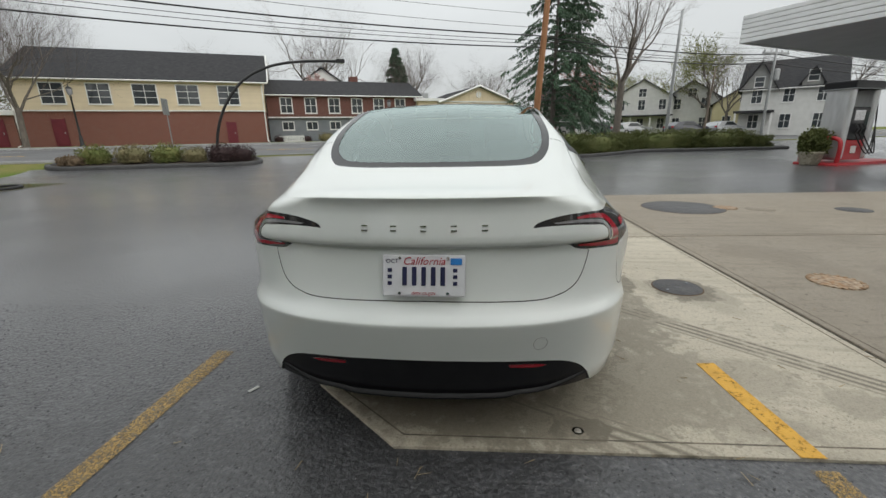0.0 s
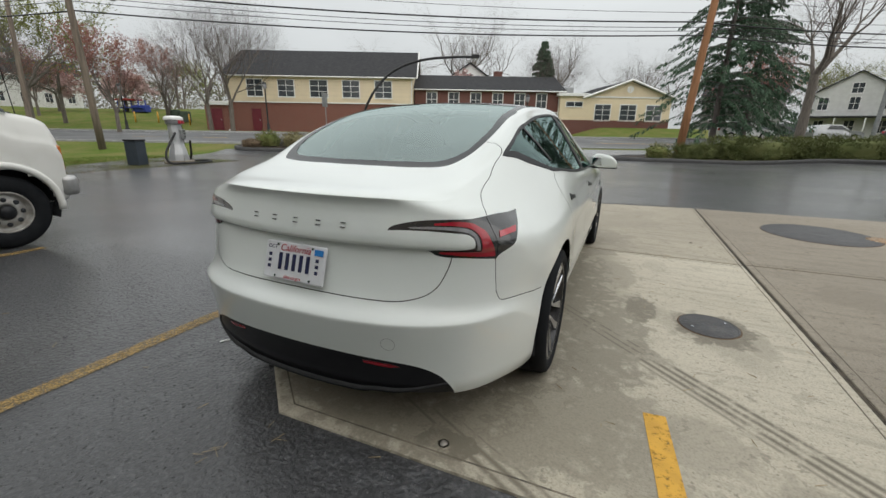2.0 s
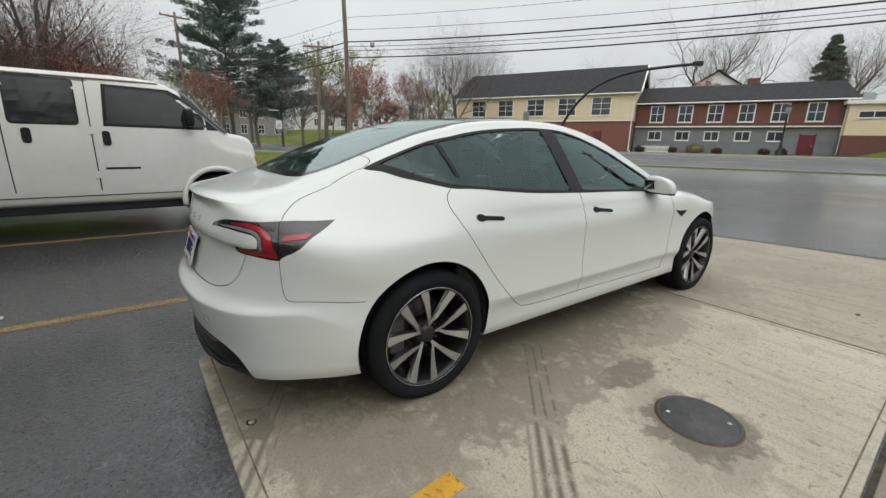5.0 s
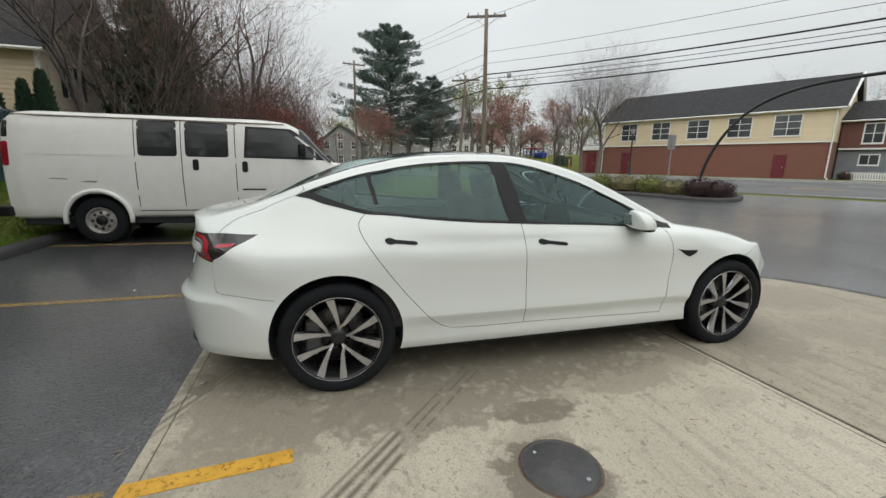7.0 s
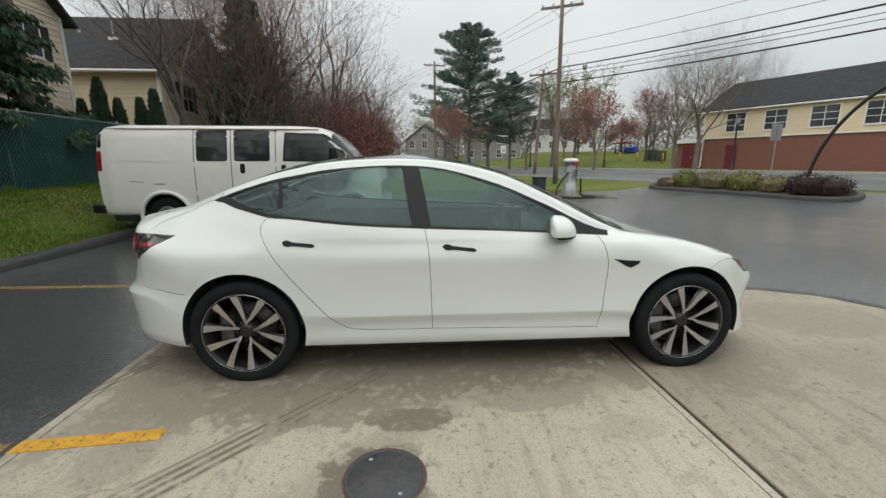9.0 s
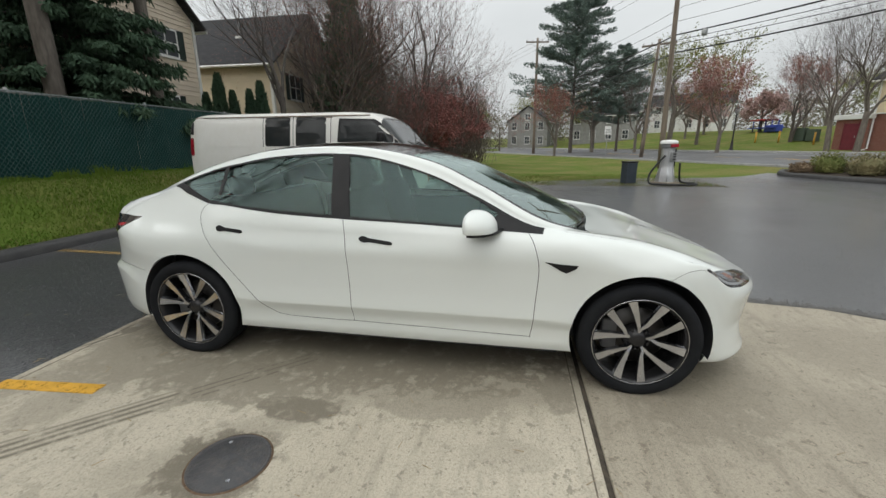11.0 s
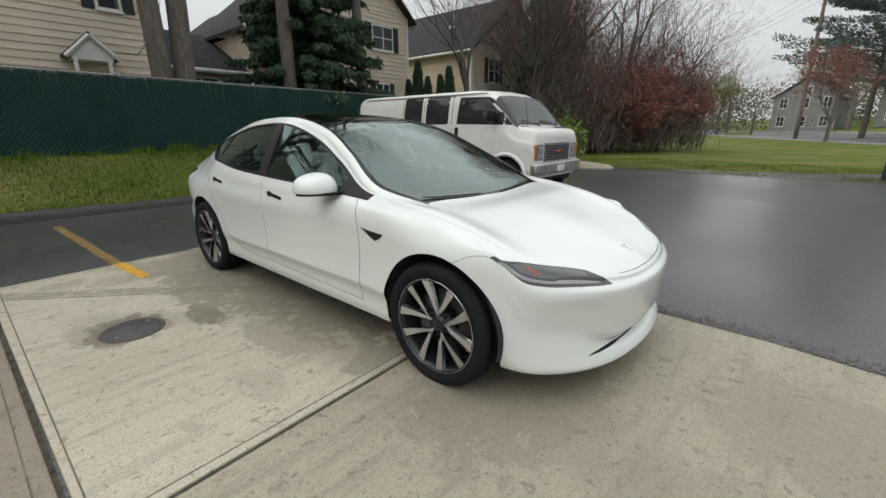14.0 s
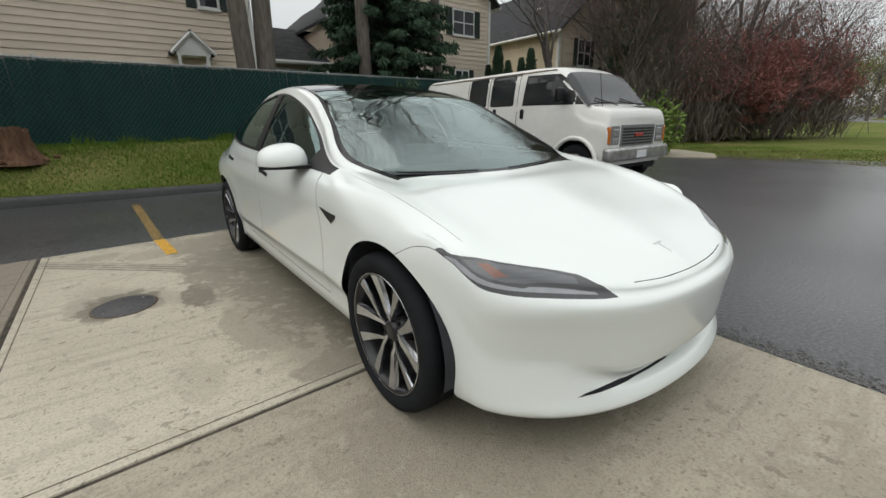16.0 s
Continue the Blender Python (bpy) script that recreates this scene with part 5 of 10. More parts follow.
for _sd in (1, -1):
    for _y, _ph in ((0.0, 0.14), (2.872, 0.20)):
        road_wheel(sedan, _sd * 0.805, _y, _sd, _ph)
        bm = bmesh.new()
        arc = [(_y + 0.380 * math.cos(a), 0.345 + 0.380 * math.sin(a)) for a in np.linspace(math.radians(-14), math.radians(194), 34)]
        outer = [bm.verts.new((_sd * 0.885, y, z)) for y, z in arc]
        inner = [bm.verts.new((_sd * 0.56, y, z)) for y, z in arc]
        for i in range(len(arc) - 1):
            bm.faces.new((outer[i], outer[i + 1], inner[i + 1], inner[i]))
        bm.faces.new(inner)
        part("wheel_well", bm, M_LINER, sedan, smooth=True)

# floor, sills and firewall
part("underbody", bx(-0.80, 0.80, 0.42, 2.45, 0.17, 0.24, 0.02), M_LINER, sedan)
part("underbody", bx(-0.55, 0.55, -0.66, 0.42, 0.25, 0.32, 0.02), M_LINER, sedan)
part("underbody", bx(-0.55, 0.55, 2.45, 3.50, 0.17, 0.26, 0.02), M_LINER, sedan)
part("cabin_floor", bx(-0.78, 0.78, -0.2, 2.5, 0.30, 0.34), M_SEAT, sedan)
part("parcel_shelf", bx(-0.60, 0.60, -0.55, 0.02, 0.90, 0.94, 0.01), M_DASH, sedan)
part("firewall", bx(-0.75, 0.75, 2.36, 2.40, 0.3, 0.88), M_DASH, sedan)
part("door_card", bx(0.80, 0.84, 0.2, 2.25, 0.35, 0.93, 0.01), M_DASH, sedan)
part("door_card", bx(-0.84, -0.80, 0.2, 2.25, 0.35, 0.93, 0.01), M_DASH, sedan)
part("trunk_bulkhead", bx(-0.75, 0.75, -0.25, -0.21, 0.3, 0.9), M_SEAT, sedan)


def car_seat(x, y, w, parent, m, back=0.62, name="seat"):
    bm = bmesh.new()
    box(bm, x - w / 2, x + w / 2, y - 0.02, y + 0.50, 0.42, 0.58, 0.05, segs=3)
    s = part(name, bm, m, parent, smooth=True)
    bm = bmesh.new()
    box(bm, x - w / 2, x + w / 2, -0.07, 0.07, 0, back, 0.05, pose(0, y, 0.52, 14), 3)
    part("backrest", bm, m, s, smooth=True)
    return s


for _x in (0.37, -0.37):
    st = car_seat(_x, 1.22, 0.50, sedan, M_SEAT)
    part("headrest", bx(_x - 0.13, _x + 0.13, -0.05, 0.05, 0.60, 0.80, 0.04, pose(0, 1.22, 0.52, 14), 3), M_SEAT, st, smooth=True)
car_seat(0.0, 0.28, 1.25, sedan, M_SEAT, 0.55, "rear_bench")
for _x in (0.37, -0.37):
    part("headrest", bx(_x - 0.13, _x + 0.13, -0.04, 0.04, 0.56, 0.70, 0.04, pose(0, 0.28, 0.52, 16), 3), M_SEAT, sedan, smooth=True)
part("dashboard", bx(-0.74, 0.74, 2.02, 2.40, 0.72, 0.90, 0.05, segs=3), M_DASH, sedan, smooth=True)
part("centre_screen", bx(-0.19, 0.19, 1.90, 1.915, 0.80, 1.02, 0.006), M_FRIT, sedan)
part("centre_console", bx(-0.13, 0.13, 1.05, 2.05, 0.34, 0.58, 0.03), M_DASH, sedan)
bm = lathe([(0.175, -0.014), (0.190, 0.0), (0.175, 0.014), (0.160, 0.0), (0.175, -0.014)], 32, "y")
box(bm, -0.165, 0.165, -0.012, 0.012, -0.03, 0.03, 0.008)
bmesh.ops.transform(bm, matrix=pose(-0.37, 1.83, 0.84, -22), verts=bm.verts)
part("steering_wheel", bm, M_DASH, sedan, smooth=True)
part("rear_view_mirror", bx(-0.11, 0.11, 1.80, 1.83, 1.20, 1.26, 0.01), M_TRIM, sedan)

# door mirrors: a domed cap on a flat black base that runs into the door corner
for _sd in (1, -1):
    bm = bmesh.new()
    bmesh.ops.create_uvsphere(bm, u_segments=32, v_segments=20, radius=1.0)
    for v in bm.verts:
        x, y, z = v.co
        sx = math.copysign(abs(x) ** 0.80, x)
        sz = math.copysign(abs(z) ** 0.72, z)
        yy = y if y > 0 else y * 0.34
        up = 0.106 if z > 0 else 0.012
        v.co = (0.955 + 0.120 * sx, 1.950 + 0.115 * math.copysign(abs(yy) ** 0.85, yy) - 0.030 * sx - 0.02 * max(0, z), 0.955 + up * sz * (1 - 0.16 * sx if z > 0 else 1))
    bmesh.ops.transform(bm, matrix=Matrix.Diagonal((_sd, 1, 1, 1)), verts=bm.verts)
    bmesh.ops.recalc_face_normals(bm, faces=bm.faces)
    dm = part("door_mirror", bm, M_PAINT, sedan, "white door mirror cap on a black foot", True)
    bm = bmesh.new()
    foot = [(1.060, 1.915), (1.072, 1.945), (1.045, 2.005), (0.985, 2.050), (0.930, 2.075), (0.850, 2.100), (0.815, 2.105), (0.815, 1.985), (0.850, 1.930)]
    sheet(bm, foot, 0.936, 0.952)
    bmesh.ops.transform(bm, matrix=Matrix.Diagonal((_sd, 1, 1, 1)), verts=bm.verts)
    bmesh.ops.recalc_face_normals(bm, faces=bm.faces)
    part("mirror_foot", bm, M_TRIM, dm)
    bm = bmesh.new()
    box(bm, 0.862, 1.040, 1.905, 1.912, 0.962, 1.035, 0.003)
    bmesh.ops.transform(bm, matrix=Matrix.Diagonal((_sd, 1, 1, 1)), verts=bm.verts)
    part("mirror_glass", bm, M_MIRROR, dm)


def on_flank(y, z, out=0.0):
    s, t = unroll([(y, z)], YZ, **SIDE)[0]
    p, n = skin([s], [t])[0], skin_normals([s], [t])[0]
    return Vector(p + n * out)


for _sd in (1, -1):
    for _y0, _y1, _z0, _z1 in ((0.275, 0.465, 0.905, 0.885), (1.245, 1.455, 0.872, 0.848)):
        bm = bmesh.new()
        prof = []
        n = 12
        for i in range(n + 1):
            u = i / n
            y, zc = _y0 + (_y1 - _y0) * u, _z0 + (_z1 - _z0) * u
            hgt = 0.011 if u > 0.30 else 0.011 + 0.008 * math.sin(max(0, (0.30 - u)) / 0.30 * math.pi)
            if u < 0.04 or u > 0.97:
                hgt *= 0.5
            lo, hi = on_flank(y, zc - hgt, 0.003), on_flank(y, zc + hgt, 0.003)
            prof.append((lo, hi))
        a = [(bm.verts.new((_sd * l.x, l.y, l.z)), bm.verts.new((_sd * h.x, h.y, h.z))) for l, h in prof]
        b = [(bm.verts.new((_sd * (l.x - 0.008), l.y, l.z)), bm.verts.new((_sd * (h.x - 0.008), h.y, h.z))) for l, h in prof]
        for i in range(n):
            bm.faces.new((a[i][0], a[i + 1][0], a[i + 1][1], a[i][1]))
            bm.faces.new((a[i][1], a[i + 1][1], b[i + 1][1], b[i][1]))
            bm.faces.new((b[i][0], b[i + 1][0], a[i + 1][0], a[i][0]))
        bmesh.ops.recalc_face_normals(bm, faces=bm.faces)
        part("door_handle", bm, M_TRIM, sedan, "flush black door handle")
    bm = bmesh.new()
    out = [on_flank(y, z, 0.003) for y, z in ((2.335, 0.782), (2.42, 0.772), (2.515, 0.768), (2.505, 0.750), (2.455, 0.722), (2.42, 0.735), (2.37, 0.765))]
    ins = [p - Vector((0.02, 0, 0)) for p in out]
    a = [bm.verts.new((_sd * p.x, p.y, p.z)) for p in out]
    b = [bm.verts.new((_sd * p.x, p.y, p.z)) for p in ins]
    bm.faces.new(a)
    for i in range(len(a)):
        bm.faces.new((a[i], a[i - 1], b[i - 1], b[i]))
    bmesh.ops.recalc_face_normals(bm, faces=bm.faces)
    part("side_camera_housing", bm, M_TRIM, sedan, "black wedge camera housing on the fender")


def on_tail(x, z, out=0.0):
    s, t = unroll([(abs(x), z)], XZ, s_lo=s_of(14), t_lo=2.0, t_hi=8.0)[0]
    p, n = skin([s], [t])[0], skin_normals([s], [t])[0]
    q = p + n * out
    return Vector((math.copysign(q[0], x) if x else 0.0, q[1], q[2]))


def lettering(name, text, size, material, parent, m, shear=0.0):
    """Raised letters in the built-in font, standing up in the x-z plane of m and facing -y."""
    cu = bpy.data.curves.new(name, "FONT")
    cu.body, cu.size, cu.extrude, cu.shear, cu.resolution_u = text, size, 0.0006, shear, 3
    cu.align_x, cu.align_y = "CENTER", "CENTER"
    tmp = bpy.data.objects.new(name, cu)
    scene.collection.objects.link(tmp)
    me = bpy.data.meshes.new_from_object(tmp.evaluated_get(bpy.context.evaluated_depsgraph_get()))
    bpy.data.objects.remove(tmp)
    bpy.data.curves.remove(cu)
    me.transform(m @ pose(0, 0, 0, 90))
    me.materials.clear()
    me.materials.append(material)
    ob = new(name, me)
    ob.parent = parent
    return tagged(ob)


# licence plate with its frame, its words, and bars for its number
pl = part("licence_plate", bx(-0.152, 0.152, -0.004, 0.004, -0.077, 0.077, 0.006, pose(0, -0.898, 0.735, -17)), M_PLATEW, sedan, "white licence plate with navy bars and red trim")
FR = pose(0, -0.898, 0.735, -17) @ Matrix.Translation((0, -0.0045, 0))
for _x in (-0.070, -0.035, 0.0, 0.035, 0.070):
    part("plate_bar", bx(_x - 0.0085, _x + 0.0085, -0.002, 0.0, -0.036, 0.032, 0.002, FR), M_PLATEB, pl)
for _x in (-0.125, 0.115):
    for _z in (-0.028, -0.004, 0.020):
        part("plate_bar", bx(_x - 0.008, _x + 0.008, -0.002, 0.0, _z - 0.007, _z + 0.007, 0.001, FR), M_PLATEB, pl)
lettering("plate_word", "California", 0.040, M_PLATER, pl, FR @ pose(0.0, -0.0012, 0.052), 0.3)
lettering("plate_word", "dmv.ca.gov", 0.020, M_PLATER, pl, FR @ pose(0.0, -0.0012, -0.063))
lettering("plate_word", "OCT", 0.022, M_PLATEB, pl, FR @ pose(-0.117, -0.0012, 0.052))
part("plate_sticker", bx(0.098, 0.140, -0.002, 0.0, 0.040, 0.064, 0.002, FR), M_PLATES, pl)
for _x in (-0.088, 0.088):
    for _z in (0.064, -0.064):
        b = lathe([(0.0, 0.0), (0.005, 0.0), (0.006, 0.002), (0.006, 0.006)], 12, "y")
        bmesh.ops.transform(b, matrix=FR @ pose(_x, -0.004, _z), verts=b.verts)
        part("plate_bolt", b, M_CHROME, pl)
# chrome badge strokes on the lid, round tow cover, nose badge
for _x in (-0.22, -0.11, 0.0, 0.11, 0.22):
    bm = bmesh.new()
    for dz in (0.008, -0.008):
        c = on_tail(_x, 0.905 + dz, 0.002)
        box(bm, c.x - 0.011, c.x + 0.011, c.y - 0.003, c.y + 0.002, c.z - 0.0022, c.z + 0.0022)
    part("badge_stroke", bm, M_CHROME, sedan, "small chrome badge bars")
def skin_place(s_at, t_at, out=0.0, sd=1):
    """A frame on the skin: z along its normal, x across the car."""
    p, n = skin([s_at], [t_at])[0], skin_normals([s_at], [t_at])[0]
    z = Vector(n)
    y = z.cross(Vector((1, 0, 0))).normalized() if abs(z.x) < 0.9 else z.cross(Vector((0, 1, 0))).normalized()
    x = y.cross(z).normalized()
    m = Matrix((x, y, z)).transposed().to_4x4()
    m.translation = Vector(p) + z * out
    return Matrix.Diagonal((sd, 1, 1, 1)) @ m if sd < 0 else m


tow = unroll([(0.43, 0.476)], XZ, s_lo=s_of(15), t_lo=1.5, t_hi=4)[0]
b = lathe([(0.0262, -0.002), (0.0268, 0.0008), (0.0280, 0.0008), (0.0286, -0.002)], 40, "z")
bmesh.ops.transform(b, matrix=skin_place(*tow), verts=b.verts)
part("tow_cover", b, mat("cover_edge_grey", (0.35, 0.36, 0.35), (0.30, 0.30, 0.30), 9, 0.5), sedan)
bm = bmesh.new()
for w0, w1, y0, y1 in ((0.030, 0.026, -0.030, -0.023), (0.006, 0.002, -0.021, 0.036)):
    q = [(-w0, y0), (w0, y0), (w1, y1), (-w1, y1)]
    top = [bm.verts.new((x, y, 0.002)) for x, y in q]
    bot = [bm.verts.new((x, y, -0.003)) for x, y in q]
    bm.faces.new(top)
    for i in range(4):
        bm.faces.new((top[i - 1], top[i], bot[i], bot[i - 1]))
bmesh.ops.recalc_face_normals(bm, faces=bm.faces)
bmesh.ops.transform(bm, matrix=skin_place(0.30, 11.97), verts=bm.verts)
part("nose_badge", bm, M_CHROME, sedan, "small chrome hood badge")
for _sd, _t0, _t1, _s in ((1, 10.3, 11.5, 1.812), (-1, 10.9, 11.95, 1.812)):
    line = [Vector(skin([_s], [t])[0] + 0.008 * skin_normals([_s], [t])[0]) for t in np.linspace(_t0, _t1, 9)]
    part("wiper", rod([(_sd * p.x, p.y, p.z) for p in line], 0.0045, 6), M_TRIM, sedan)


# ---- the parked van ----
M_VANW = mat("dull_white_van_paint", (0.76, 0.755, 0.72), (0.72, 0.71, 0.67), 1.4, 0.38, coat=0.5, fine=(0.50, 0.45, 0.37), fscale=7, famt=0.09)
M_VANRUST = mat("bare_scraped_metal", (0.25, 0.24, 0.23), (0.33, 0.22, 0.14), 25, 0.7)
M_VANGLASS = mat("van_dark_glass", (0.02, 0.023, 0.024), (0.03, 0.034, 0.035), 3, 0.05)
M_VANBUMP = mat("weathered_chrome_bumper", (0.55, 0.55, 0.55), (0.36, 0.35, 0.34), 9, 0.35, metal=0.85)
M_VANAMBER = mat("amber_corner_lens", (0.55, 0.15, 0.02), (0.45, 0.12, 0.02), 20, 0.2, coat=1.0)
M_BEZEL = mat("grey_bezel_plastic", (0.20, 0.20, 0.205), (0.15, 0.15, 0.155), 12, 0.5)
M_STEELWHEEL = mat("dirty_steel_wheel", (0.46, 0.45, 0.43), (0.30, 0.28, 0.25), 14, 0.5, metal=0.6)
VX, VY = -5.51, -4.66
VAN_SEC = [(0.86, 0.40), (0.955, 0.44), (0.985, 0.55), (1.0, 0.80), (1.005, 1.0), (0.998, 1.20), (0.985, 1.36), (0.955, 1.60), (0.905, 1.85), (0.86, 1.97), (0.79, 2.03), (0.60, 2.058), (0.3, 2.07), (0.0, 2.073)]


def van_top(y):
    return float(pchip([0, 0.12, 0.4, 3.4, 3.9, 4.15, 4.72, 4.77, 4.93, 5.04, 5.09], [1.93, 2.02, 2.06, 2.06, 2.03, 1.93, 1.37, 1.35, 1.315, 1.265, 1.14], y))


def van_point(y, k):
    x, z = VAN_SEC[k]
    zt = van_top(y) + 0.013
    zb = min(1.30, zt - 0.35)
    if z > zb:
        z = zb + (z - zb) * (zt - zb) / (2.073 - zb)
    low = flat(y, 4.72, 4.15)
    if k >= 6:
        x = x * low + (1 - low) * [0.975, 0.955, 0.93, 0.90, 0.84, 0.64, 0.32, 0.0][k - 6]
    w = 1 - 0.07 * flat(y, 4.75, 5.2) - 0.05 * flat(-y, -0.25, 0.0)
    return Vector((x * w, y, z))


van = thing("cargo_van", "old white cargo van with scraped paint and dark windows", "van", pose(VX, VY, 0))
bm = bmesh.new()
ys = list(np.concatenate([[0, 0.02, 0.06], np.linspace(0.12, 4.1, 84), np.linspace(4.15, 5.09, 36)]))
dense = []
for k in range(len(VAN_SEC) - 1):
    for j in range(3):
        dense.append((k, j / 3))
dense.append((len(VAN_SEC) - 1, 0))


def van_at(y, k, f):
    return van_point(y, k) if f == 0 else van_point(y, k).lerp(van_point(y, k + 1), f)


for sd in (1, -1):
    grid = [[bm.verts.new(Vector((sd * p.x, p.y, p.z))) for p in (van_at(y, k, f) for k, f in dense)] for y in ys]
    for i in range(len(ys) - 1):
        for j in range(len(dense) - 1):
            q = (grid[i][j], grid[i + 1][j], grid[i + 1][j + 1], grid[i][j + 1])
            c = sum((v.co for v in q), Vector()) / 4
            if any((c.y - wy) ** 2 + (c.z - 0.40) ** 2 < 0.428 ** 2 for wy in (1.14, 4.52)) and c.z < 0.9 and abs(c.x) > 0.9:
                continue
            bm.faces.new(q)
    for row in (grid[0], grid[-1]):
        mid = [bm.verts.new((0, v.co.y, v.co.z)) for v in row]
        for j in range(len(row) - 1):
            if row[j].co.x == 0 and row[j + 1].co.x == 0:
                continue
            try:
                bm.faces.new((row[j], row[j + 1], mid[j + 1], mid[j]))
            except ValueError:
                pass
bmesh.ops.remove_doubles(bm, verts=bm.verts, dist=0.0005)
bmesh.ops.recalc_face_normals(bm, faces=bm.faces)
part("body", bm, M_VANW, van, smooth=True)


def van_side(y, z):
    """x of the van's flank at that place."""
    pts = [van_at(y, k, f) for k, f in dense]
    for a, b in zip(pts, pts[1:]):
        if a.z <= z <= b.z:
            return a.x + (b.x - a.x) * (z - a.z) / max(1e-6, b.z - a.z)
    return pts[-1].x


def van_patch(name, outline, material, parent, out=0.004, label="", sd=1, step=0.12, smooth=True, thick=0.02):
    """A panel that follows the van's flank inside an outline (y, z)."""
    b = bmesh.new()
    b.faces.new([b.verts.new((0, y, z)) for y, z in outline])
    zs, ysl = [p[1] for p in outline], [p[0] for p in outline]
    for lo, hi, no in ((min(zs), max(zs), (0, 0, 1)), (min(ysl), max(ysl), (0, 1, 0))):
        k = lo + step
        while k < hi:
            bmesh.ops.bisect_plane(b, geom=b.verts[:] + b.edges[:] + b.faces[:], plane_co=(0, k, k), plane_no=no, dist=1e-5)
            k += step
    r = bmesh.ops.extrude_face_region(b, geom=b.faces[:])
    ext = {v for v in r["geom"] if isinstance(v, bmesh.types.BMVert)}
    for v in b.verts:
        v.co.x = sd * (van_side(v.co.y, v.co.z) + (out if v in ext else out - thick))
    bmesh.ops.recalc_face_normals(b, faces=b.faces)
    return part(name, b, material, parent, label, False)


def rounded(y0, y1, z0, z1, r=0.05, slant=0.0):
    pts = []
    for cy, cz, a0 in ((y1 - r, z1 - r, 0), (y0 + r, z1 - r, 90), (y0 + r, z0 + r, 180), (y1 - r, z0 + r, 270)):
        for a in (0, 45, 90):
            t = radians(a0 + a)
            pts.append((cy + r * math.cos(t) + slant * (cz - z0), cz + r * math.sin(t)))
    return pts


for sd in (1, -1):
    if sd == 1:
        for y0, y1 in ((1.78, 2.29), (2.45, 3.05)):
            w = van_patch("window", rounded(y0 - 0.02, y1 + 0.02, 1.40, 1.955, 0.045), M_TRIM, van, 0.003, "dark side window in black rubber", sd)
            van_patch("pane", rounded(y0, y1, 1.42, 1.935, 0.035), M_VANGLASS, w, 0.008, "", sd)
        for y in (1.71, 2.365, 3.165):
            van_patch("door_gap", [(y, 0.52), (y + 0.012, 0.52), (y + 0.012, 1.97), (y, 1.97)], M_GAP, van, 0.0025, "", sd)
        van_patch("door_gap", [(1.71, 0.52), (4.1, 0.52), (4.1, 0.532), (1.71, 0.532)], M_GAP, van, 0.0025, "", sd)
        for y, z in ((2.53, 1.27), (3.27, 1.25)):
            van_patch("door_handle", rounded(y, y + 0.085, z - 0.09, z + 0.09, 0.03), M_PLASTIC, van, 0.012, "black door handle", sd)
        for y0, y1, z in ((2.42, 2.75, 1.952), (2.98, 3.18, 1.94), (1.95, 2.3, 1.955), (0.95, 1.15, 0.985)):
            van_patch("scrape", [(y0, z), (y1, z - 0.01), (y1 + 0.04, z + 0.015), (y0 + 0.1, z + 0.02)], M_VANRUST, van, 0.0015, "scraped bare metal", sd)
        for y, z in ((1.685, 1.30), (1.685, 0.78), (3.145, 1.30), (3.145, 0.75)):
            van_patch("hinge", [(y, z), (y + 0.05, z), (y + 0.05, z + 0.09), (y, z + 0.09)], M_VANW, van, 0.014, "", sd)
        van_patch("rub_mark", [(0.55, 1.03), (0.80, 1.02), (0.80, 1.035), (0.6, 1.045)], M_VANRUST, van, 0.0015, "", sd)
        van_patch("side_moulding", [(0.30, 1.40), (1.60, 1.40), (1.60, 1.414), (0.30, 1.414)], M_VANW, van, 0.008, "", sd)
        van_patch("nameplate", [(3.25, 0.86), (3.62, 0.86), (3.62, 0.885), (3.25, 0.885)], M_TRIM, van, 0.004, "", sd)
    fw = [(3.30, 1.40), (4.62, 1.38), (4.56, 1.43), (4.16, 1.84), (4.05, 1.90), (3.34, 1.92)]
    w = van_patch("front_window", fw, M_TRIM, van, 0.003, "dark front door window", sd)
    van_patch("pane", [(3.34, 1.43), (4.48, 1.42), (4.10, 1.80), (4.02, 1.86), (3.38, 1.88)], M_VANGLASS, w, 0.008, "", sd)
    van_patch("tail_light", rounded(0.0, 0.09, 1.22, 1.58, 0.03), M_LAMPRED2, van, 0.008, "tall red tail light", sd)
    van_patch("vent", rounded(0.01, 0.09, 1.64, 1.88, 0.02), M_PLASTIC, van, 0.006, "black slotted vent", sd)
    for wy in (1.14, 4.52):
        lip = [(sd * (van_side(wy, 0.7) + 0.012), wy + 0.445 * math.cos(a), 0.40 + 0.445 * math.sin(a)) for a in np.linspace(radians(-8), radians(188), 22)]
        part("wheel_arch", rod(lip, 0.036, 8), M_VANW, van, smooth=True)
        b = bmesh.new()
        arc = [(wy + 0.432 * math.cos(a), 0.40 + 0.432 * math.sin(a)) for a in np.linspace(radians(-20), radians(200), 22)]
        o, q = [b.verts.new((sd * 1.0, y, z)) for y, z in arc], [b.verts.new((sd * 0.62, y, z)) for y, z in arc]
        for i in range(len(arc) - 1):
            b.faces.new((o[i], o[i + 1], q[i + 1], q[i]))
        b.faces.new(q)
        part("wheel_well", b, M_LINER, van)
        place = pose(sd * 0.86, wy, 0.37) @ Matrix.Diagonal((sd, 1, 1, 1))

        def vput(name, b, m, par, label="", smooth=True):
            bmesh.ops.transform(b, matrix=place, verts=b.verts)
            if sd < 0:
                bmesh.ops.reverse_faces(b, faces=b.faces)
            return part(name, b, m, par, label, smooth)

